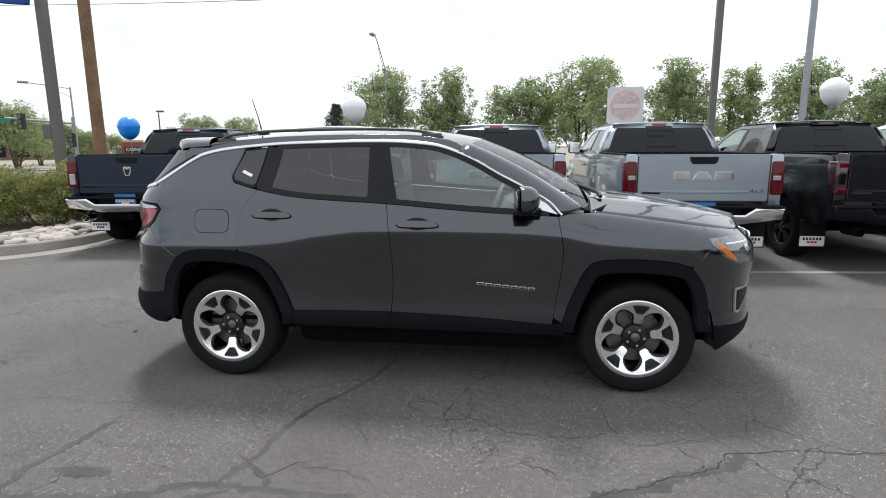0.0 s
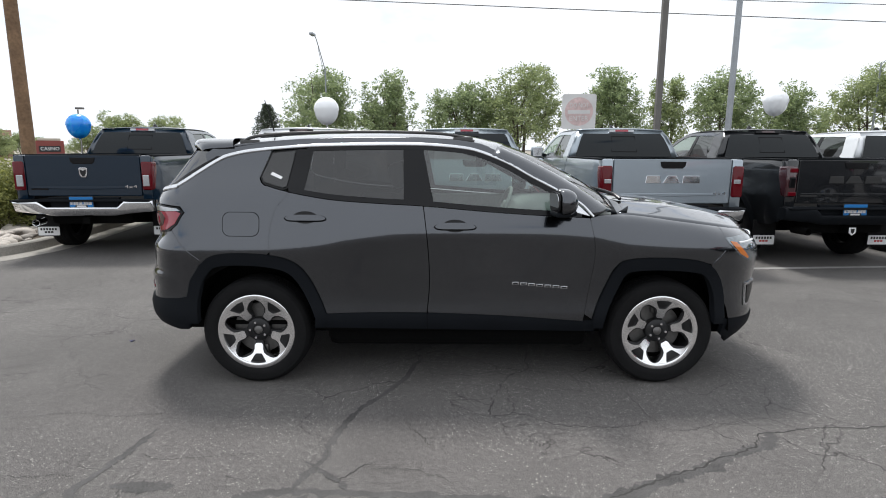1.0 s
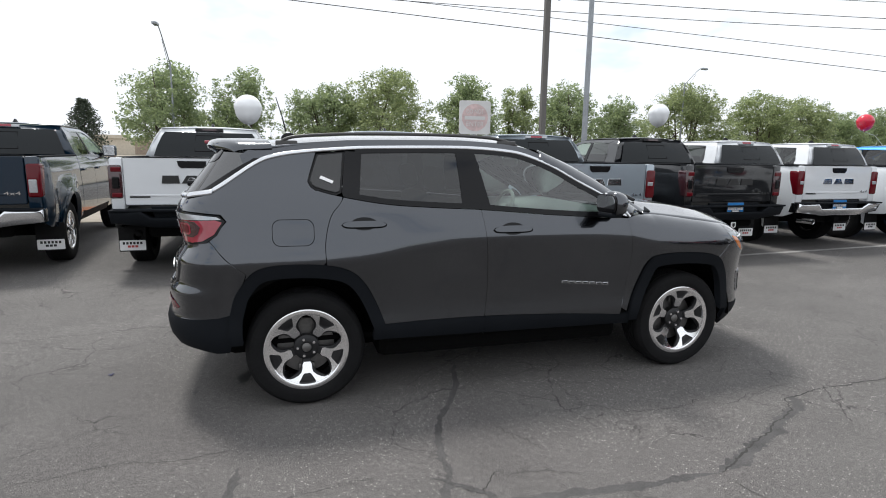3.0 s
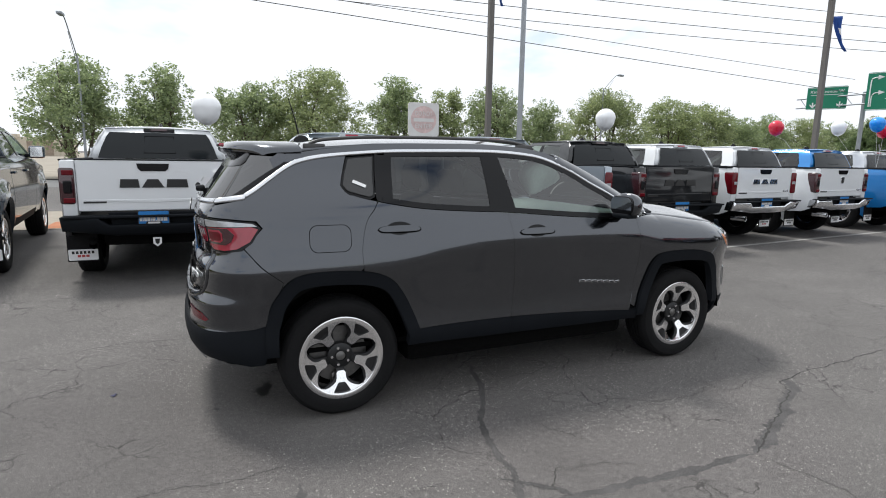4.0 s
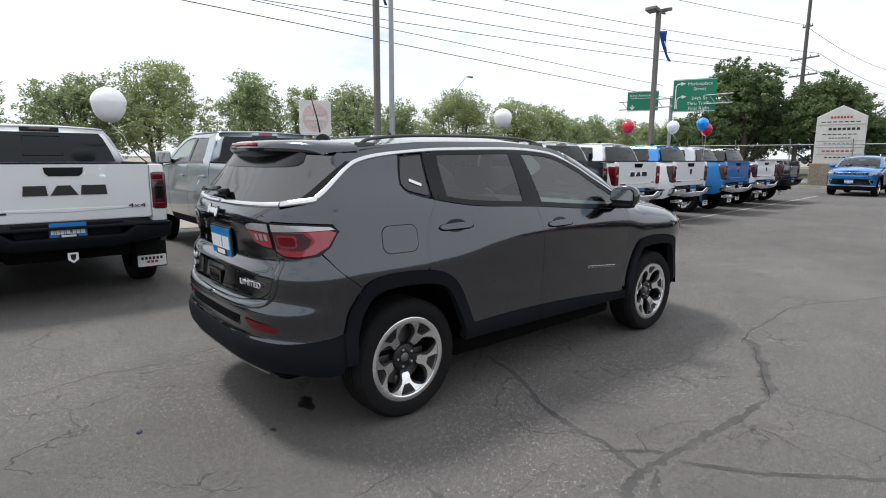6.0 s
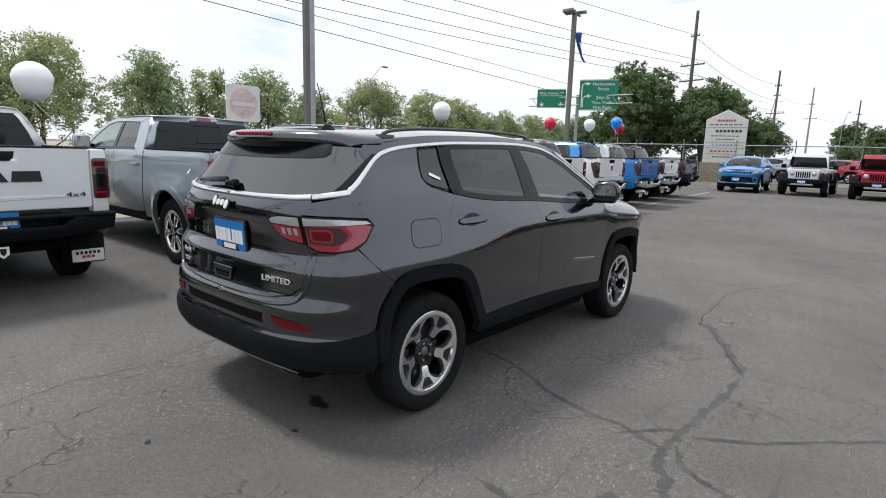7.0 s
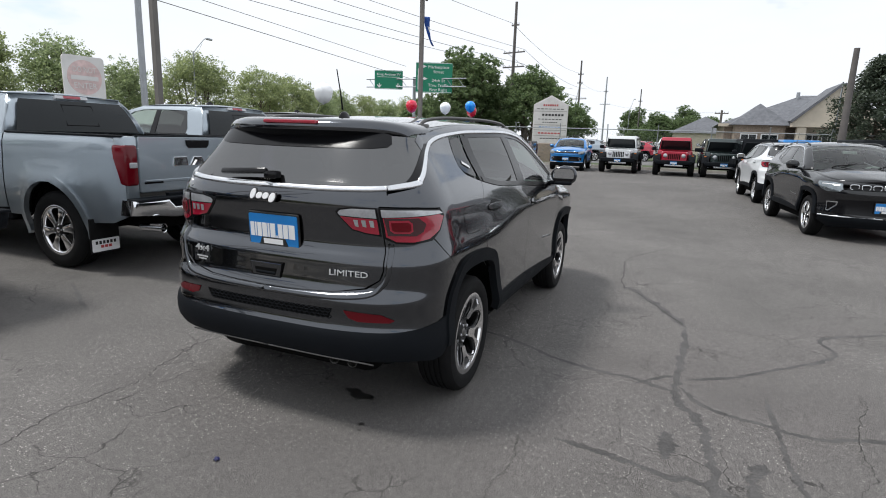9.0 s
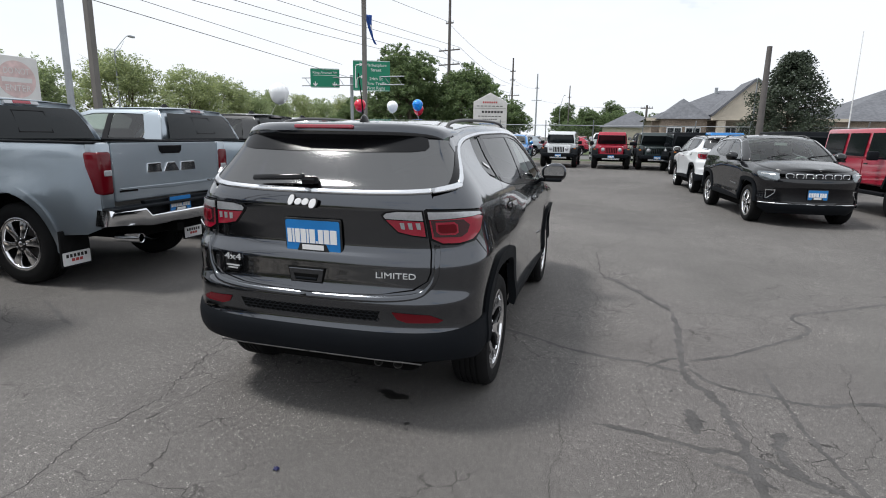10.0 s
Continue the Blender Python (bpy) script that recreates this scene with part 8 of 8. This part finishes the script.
def offroader(m, paint, label, top=None, tub_only=False):
    """Upright body, flat wings over the wheels, slotted grille, separate hard or soft top."""
    c = empty("off_road_car", m, label, "car", "off-road cars")
    top = top or paint
    part("tub", box_bm(-2.05, 0.95, -0.77, 0.77, 0.62, 1.18, 0.05, 3), paint, c, "painted body tub", 40)
    bm = box_bm(0.93, 2.0, -0.62, 0.62, 0.70, 1.20, 0.06, 3)
    for v in bm.verts:
        if v.co.z > 1.0:
            v.co.z -= 0.08 * (v.co.x - 0.93)
        v.co.y *= 1 - 0.10 * max(0, v.co.x - 0.93)
    part("bonnet", bm, paint, c, "flat painted bonnet", 40)
    gr = part("grille", slab([(-0.54, 0.72), (0.54, 0.72), (0.57, 1.05), (0.48, 1.13), (-0.48, 1.13), (-0.57, 1.05)], 0.10, pose(2.06, 0, 0, 0, 0, 90), 0.02), paint, c, "upright seven-slot grille")
    for k in range(7):
        y = -0.24 + 0.08 * k
        part("grille_slot", slab(rounded(y - 0.025, y + 0.025, 0.78, 1.04, 0.02), 0.01, pose(2.066, 0, 0, 0, 0, 90)), M["cavity"], gr)
    for sd in (-1, 1):
        bm = lathe([(0.0, -0.03), (0.075, -0.02), (0.095, 0.0), (0.10, 0.03)], 24)
        bmesh.ops.transform(bm, matrix=pose(2.062, sd * 0.40, 0.95, 0, 0, 90), verts=bm.verts)
        part("head_lamp", bm, M["clear_lens"], c, "round head lamp", 40)
        for x0, x1 in ((1.02, 2.02), (-1.98, -0.92)):
            xm = (x0 + x1) / 2
            pts = [(x0, 0.62), (x0 + 0.14, 0.92), (x0 + 0.25, 1.00), (x1 - 0.25, 1.00), (x1 - 0.12, 0.93), (x1, 0.66), (x1 - 0.06, 0.64), (x1 - 0.17, 0.88), (x1 - 0.27, 0.94), (x0 + 0.27, 0.94), (x0 + 0.19, 0.88), (x0 + 0.06, 0.60)]
            bm = slab(pts, 0.32, pose(0, -0.94, 0) if sd == -1 else pose(0, 0.62, 0), 0.0)
            part("wheel_arch", bm, M["plastic"] if paint is not M["paint_red"] else M["plastic"], c, "flat black wing flare", 40)
            wheel(c, pose(xm, sd * 0.79, 0.405, 0, 11 * x0, 180 if sd == 1 else 0), 0.405, 0.235, 0.26, "five", M["alloy"], M["alloy_dark"])
        part("amber_lens", box_bm(1.98, 2.04, sd * 0.80 - 0.05, sd * 0.80 + 0.05, 0.95, 0.99, 0.008), M["amber"], c)
        # doors with their panes
        for x0, x1 in ((-0.05, 0.88), (-0.95, -0.09)):
            d = part("door", slab(rounded(x0, x1, 0.66, 1.17, 0.06), 0.02, pose(0, sd * 0.775 - (0.02 if sd == -1 else 0.0), 0), 0.0), paint, c)
            part("door_handle", box_bm(x0 + 0.06, x0 + 0.20, sd * 0.80 - 0.01, sd * 0.80 + 0.01, 1.06, 1.09, 0.006), M["gloss_black"], d)
        for x0, x1, tx in ((0.02, 0.72, 0.20), (-0.88, -0.12, 0.0), (-1.90, -1.02, 0.0)):
            bm = slab([(x0, 1.22), (x1 + (0.06 if tx else 0), 1.22), (x1 - tx, 1.72), (x0, 1.72)], 0.01)
            for v in bm.verts:
                v.co.y = sd * (0.768 - 0.084 * (v.co.z - 1.17) / 0.65) + v.co.y * sd
            part("window_pane", bm, M["window_dark"], c, "dark side window")
        part("door_mirror", box_bm(0.60, 0.72, sd * 0.98 - 0.10, sd * 0.98 + 0.10, 1.16, 1.34, 0.03, 2), M["plastic"], c, "black door mirror", 40)
        part("mirror_arm", box_bm(0.66, 0.72, sd * 0.82 - 0.10, sd * 0.82 + 0.10, 1.18, 1.22), M["plastic"], c)
        part("step_bar", box_bm(-0.95, 1.0, sd * 0.80 - 0.06, sd * 0.80 + 0.06, 0.44, 0.52, 0.02), M["plastic"], c)
    bm = bmesh.new()
    cuboid(bm, -2.03, 0.42, -0.70, 0.70, 1.17, 1.82, 0.05, 3)
    for v in bm.verts:
        f = (v.co.z - 1.17) / 0.65
        v.co.y *= 1.08 - 0.12 * f
        if v.co.x > 0 and f < 0.5:
            v.co.x += 0.36
    part("hard_top", bm, top, c, "squared removable top", 40)
    bm = slab([(-0.70, 1.22), (0.70, 1.22), (0.64, 1.76), (-0.64, 1.76)], 0.02)
    ws = part("windscreen", bm, G["dark"] if tub_only else M["window_dark"], c, "upright windscreen")
    ws.matrix_basis = pose(0.815, 0, 1.2, 0, 0, 90) @ pose(0, 0, 0, 36, 0, 0) @ pose(0, -0.01, -1.2)
    part("front_bumper", box_bm(2.05, 2.30, -0.80, 0.80, 0.55, 0.74, 0.04, 2), M["plastic"], c, "black steel front bumper", 40)
    part("bumper_lip", box_bm(2.10, 2.26, -0.42, 0.42, 0.46, 0.56, 0.03), M["satin"], c)
    part("rear_bumper", box_bm(-2.22, -2.05, -0.80, 0.80, 0.55, 0.72, 0.04), M["plastic"], c)
    part("chassis", box_bm(-1.95, 2.05, -0.50, 0.50, 0.40, 0.66, 0.03), M["cavity"], c)
    for sx in (-1.45, 1.52):
        part("axle", tube([(sx, -0.7, 0.405), (sx, 0.7, 0.405)], 0.05, 8), M["cavity"], c)
    sp = wheel(c, pose(-2.16, 0, 0.98, 0, 0, -90), 0.39, 0.23, 0.24, "five", M["alloy"], M["alloy_dark"])
    plate(c, pose(2.305, 0, 0.62, 0, 0, 90), 0.30, 0.14)
    return c


# ---- low buildings ----


def hip_roof(parent, x0, x1, y0, y1, z, h, over=0.5):
    x0, x1, y0, y1 = x0 - over, x1 + over, y0 - over, y1 + over
    d = min(x1 - x0, y1 - y0) / 2
    if y1 - y0 > x1 - x0:
        xm = (x0 + x1) / 2
        r = [(xm, y0 + d, z + h), (xm, y1 - d, z + h)]
        V = [(x0, y0, z), (x1, y0, z), (x1, y1, z), (x0, y1, z)] + r
        F = [(0, 1, 4), (1, 2, 5, 4), (2, 3, 5), (3, 0, 4, 5), (3, 2, 1, 0)]
    else:
        ym = (y0 + y1) / 2
        r = [(x0 + d, ym, z + h), (x1 - d, ym, z + h)]
        V = [(x0, y0, z), (x1, y0, z), (x1, y1, z), (x0, y1, z)] + r
        F = [(0, 1, 5, 4), (1, 2, 5), (2, 3, 4, 5), (3, 0, 4), (3, 2, 1, 0)]
    return mesh_part("roof", V, F, M["roof_shingle"], parent, "grey shingled hip roof", smooth=False)


def house_window(parent, x, y, z, w, h, turn):
    wd = part("window", box_bm(-w / 2 - 0.08, w / 2 + 0.08, -0.06, 0.05, -h / 2 - 0.08, h / 2 + 0.08, 0.01), M["white_ink"], parent, "white-framed window")
    wd.matrix_basis = pose(x, y, z, 0, 0, turn)
    part("pane", box_bm(-w / 2, -0.03, -0.075, -0.05, -h / 2, h / 2), M["window_dark"], wd)
    part("pane", box_bm(0.03, w / 2, -0.075, -0.05, -h / 2, h / 2), M["window_dark"], wd)
    return wd


of = empty("office_building", pose(47.0, -4.3, 0), "single-storey brick office with grey hip roofs and cream gable porch", "building")
part("wall", box_bm(0, 12, -14.5, -0.6, 0, 3.2), M["brick"], of, "tan brick walls")
hip_roof(of, 0, 12, -14.5, -0.6, 3.2, 2.7)
part("fascia", box_bm(-0.55, -0.45, -15.0, -0.1, 3.0, 3.24), M["stucco"], of)
part("wing_wall", box_bm(-2.2, 0.5, -4.6, -1.2, 0, 3.1), M["brick"], of)
hip_roof(of, -2.2, 4.0, -4.6, -1.2, 3.1, 1.7, 0.4)
for y in (-2.2, -3.6):
    house_window(of, -2.22, y, 1.7, 1.0, 1.35, -90)
# gabled porch
pg = part("porch_gable", slab([(-2.8, 3.0), (2.8, 3.0), (2.8, 3.3), (0.0, 5.95), (-2.8, 3.3)], 1.2, pose(-3.2, -7.6, 0, 0, 0, -90)), M["stucco"], of, "cream gable over the entrance")
for s in (-1, 1):
    part("gable_roof", slab([(-1.95, -0.06), (1.95, -0.06), (1.95, 0.10), (-1.95, 0.10)], 5.2, pose(-3.4, -7.6 + s * 1.45, 4.68, 0, 0, -90) @ pose(0, 0, 0, 0, s * -43.0, 0)), M["roof_shingle"], of)
for y in (-5.5, -9.7):
    part("porch_column", box_bm(-3.1, -2.5, y - 0.3, y + 0.3, 0, 3.0, 0.03), M["stucco"], of, "square cream column")
    part("column_base", box_bm(-3.18, -2.42, y - 0.38, y + 0.38, 0, 1.0, 0.03), M["brick"], of)
part("entrance_wall", box_bm(-0.9, 0.0, -9.6, -5.6, 0, 3.0), M["stucco"], of)
for y in (-6.6, -7.6, -8.6):
    house_window(of, -0.92, y, 1.5, 0.7, 1.9, -90)
part("door_recess", box_bm(-0.98, -0.9, -8.1, -7.1, 0, 2.1), M["window_dark"], of)
vent = part("roof_vent", tube([(5.2, -6.2, 5.4), (5.2, -6.2, 6.1)], 0.14, 10), M["steel_grey"], of, smooth=60)
of2 = empty("office_building", pose(48.0, -22.0, 0), "low tan brick office with grey hip roof", "building")
part("wall", box_bm(0, 12, -16, 3.5, 0, 3.1), M["brick"], of2, "tan brick walls")
hip_roof(of2, 0, 12, -16, 3.5, 3.1, 3.0)
for y in (-3.0, -0.5, 2.0):
    house_window(of2, -0.02, y, 1.6, 0.9, 1.6, -90)
part("pilaster", box_bm(-0.25, 0.1, -1.9, -1.3, 0, 3.05), M["stucco"], of2)
hs = empty("house", pose(80, -3.5, 0), "small far house with grey roof", "building")
part("wall", box_bm(0, 8, -5, 3, 0, 3.0), M["stucco"], hs)
hip_roof(hs, 0, 8, -5, 3, 3.0, 2.4)
tan = empty("store_building", pose(-46, 150, 0), "flat-roofed tan store across the street", "building")
part("wall", box_bm(0, 18, 0, 14, 0, 4.3), M["stucco"], tan)
part("parapet", box_bm(2, 9, -0.4, 2, 4.0, 4.9), M["stucco"], tan)
part("wall_recess", box_bm(10.5, 15.5, -0.05, 0.1, 0.2, 3.4), M["brick"], tan)
shop = empty("store_building", pose(-75, 52, 0, 0, 0, 40), "low brick shop with a pale canopy", "building")
part("wall", box_bm(0, 26, 0, 12, 0, 3.6), material("red_brown_brick", (0.30, 0.19, 0.14), 0.9, grain=0.2, stain=0.15), shop)
part("canopy", box_bm(-0.5, 26.5, -2.2, 0.2, 2.4, 2.8), M["white_ink"], shop)
for k in range(7):
    part("shop_window", box_bm(1 + 3.6 * k, 3.8 + 3.6 * k, -0.06, 0.02, 0.4, 2.2), M["window_dark"], shop)

# ---- fence along the verge ----
fence = empty("chain_link_fence", pose(31.6, 0, 0.05), "galvanised chain-link fence with a top rail", "fence")
part("top_rail", tube([(0, 14, 2.2), (0, -24, 2.2)], 0.025, 8), M["steel_grey"], fence, smooth=60)
for k in range(14):
    y = 14 - 2.9 * k
    part("fence_post", tube([(0, y, 0), (0, y, 2.25), (-0.12, y, 2.50)], 0.03, 8), M["steel_grey"], fence, smooth=60)
bm = bmesh.new()
for k in range(260):
    for s in (-1, 1):
        y = 14 - 38 * k / 260
        a, b = Vector((0.0, y, 0.05)), Vector((0.0, y + s * 2.1, 2.18))
        if -24 <= b.y <= 14:
            d = 0.0016
            vs = [bm.verts.new(a + Vector((0, d, 0))), bm.verts.new(a - Vector((0, d, 0))), bm.verts.new(b - Vector((0, d, 0))), bm.verts.new(b + Vector((0, d, 0)))]
            bm.faces.new(vs)
tagged(part("chain_link", bm, M["steel_grey"], fence), kind="stuff")
low_wall = part("retaining_wall", box_bm(30.6, 30.9, -24, -10.2, 0, 1.2, 0.02), M["brick"])
tagged(low_wall, "low brick wall before the offices", "wall", kind="structure")

# ---- the cars ----
suv("sport_utility_car", pose(0, 0, 0), M["paint_grey"], "dark grey metallic five-door sport utility car parked on asphalt")
suv("sport_utility_car", pose(8.72, -4.80, 0, 0, 0, 186), M["paint_black"], "glossy black sport utility car facing the lot", True, group="cars across the lot")
suv("sport_utility_car", pose(14.42, -4.62, 0, 0, 0, 3.5), M["paint_white"], "white sport utility car parked tail towards the lot", True, M["paint_black"], "cars across the lot")
suv("sport_utility_car", pose(26.2, 3.5, 0, 0, 0, 182), M["paint_blue"], "bright blue sport utility car at the far kerb", True, group="cars across the lot")
offroader(pose(26.6, 0.95, 0, 0, 0, 180), M["paint_white"], "white off-road car with black flares at the far kerb")
offroader(pose(26.4, -1.62, 0, 0, 0, 180), M["paint_red"], "red off-road car with black flares at the far kerb")
offroader(pose(26.4, -3.75, 0, 0, 0, 180), M["paint_green"], "dark green off-road car at the far kerb")
offroader(pose(9.75, -7.6, 0, 0, 0, 186), M["paint_red"], "bright red off-road car parked beside the black car", M["paint_red"])
offroader(pose(16.6, -7.55, 0, 0, 0, 184), M["paint_black"], "black off-road car with soft top, behind other cars", M["plastic"])
offroader(pose(22.6, -6.30, 0, 0, 0, 186), M["paint_blue"], "blue off-road car behind other cars", M["paint_blue"])
offroader(pose(23.3, -4.95, 0, 0, 0, 182), M["paint_slate"], "dark grey off-road car in the second row", M["plastic"])
pickup(pose(35.0, -1.2, 0, 0, 0, 0), M["paint_white"], "white pickup truck parked beyond the fence", "chrome", "shield", "far")["group"] = "cars beyond the fence"
pickup(pose(33.2, -3.9, 0, 0, 0, 0), M["paint_slate"], "black pickup truck parked beyond the fence", "black", "shield", "far")["group"] = "cars beyond the fence"
suv("sport_utility_car", pose(40.5, 5.6, 0, 0, 0, 95), M["paint_silver"], "pale silver car on the side street", True, group="cars beyond the fence")
suv("sport_utility_car", pose(44.5, 2.2, 0, 0, 0, 95), M["paint_red"], "dark red car on the side street", True, group="cars beyond the fence")

# ---- the row of pickups ----
pickup(pose(-5.05, 3.44, 0, 0, 0, 95), M["paint_navy"], "dark navy pickup truck with chrome bumper parked by the kerb", "chrome", "shield", "old")
pickup(pose(-2.46, 3.25, 0, 0, 0, 90), M["paint_white"], "white pickup truck with black step bumper and black name", "black", "bars", "dark", None, "dark", M["black_ink"])
pickup(pose(0.34, 3.02, 0, 0, 0, 90.5), M["paint_silver"], "silver grey pickup truck with chrome step bumper", "chrome", "bars", "red")
pickup(pose(2.82, 2.72, 0, 0, 0, 91), M["paint_silver"], "pale silver pickup truck with chrome bumper and name", "chrome", "bars", "red")
pickup(pose(5.24, 2.84, 0, 0, 0, 91), M["paint_slate"], "black pickup truck with black bumper and wide arches", "black", "bars", "dark", M["plastic"], "dark", M["black_ink"])
pickup(pose(7.67, 3.11, 0, 0, 0, 91.5), M["paint_white"], "white pickup truck with chrome bumper and chrome name", "chrome", "bars", "red")
pickup(pose(10.08, 3.16, 0, 0, 0, 92), M["paint_white"], "white pickup truck with shield badge and chrome bumper", "chrome", "shield", "dark2")
pickup(pose(12.97, 3.25, 0, 0, 0, 92), M["paint_blue"], "bright blue pickup truck with shield badge", "chrome", "shield", "dark2")
pickup(pose(15.75, 3.55, 0, 0, 0, 92), M["paint_white"], "white pickup truck near the end of the row", "chrome", "shield", "dark2")
pickup(pose(18.30, 3.70, 0, 0, 0, 92), M["paint_slate"], "dark grey pickup truck at the end of the row", "black", "shield", "dark2")
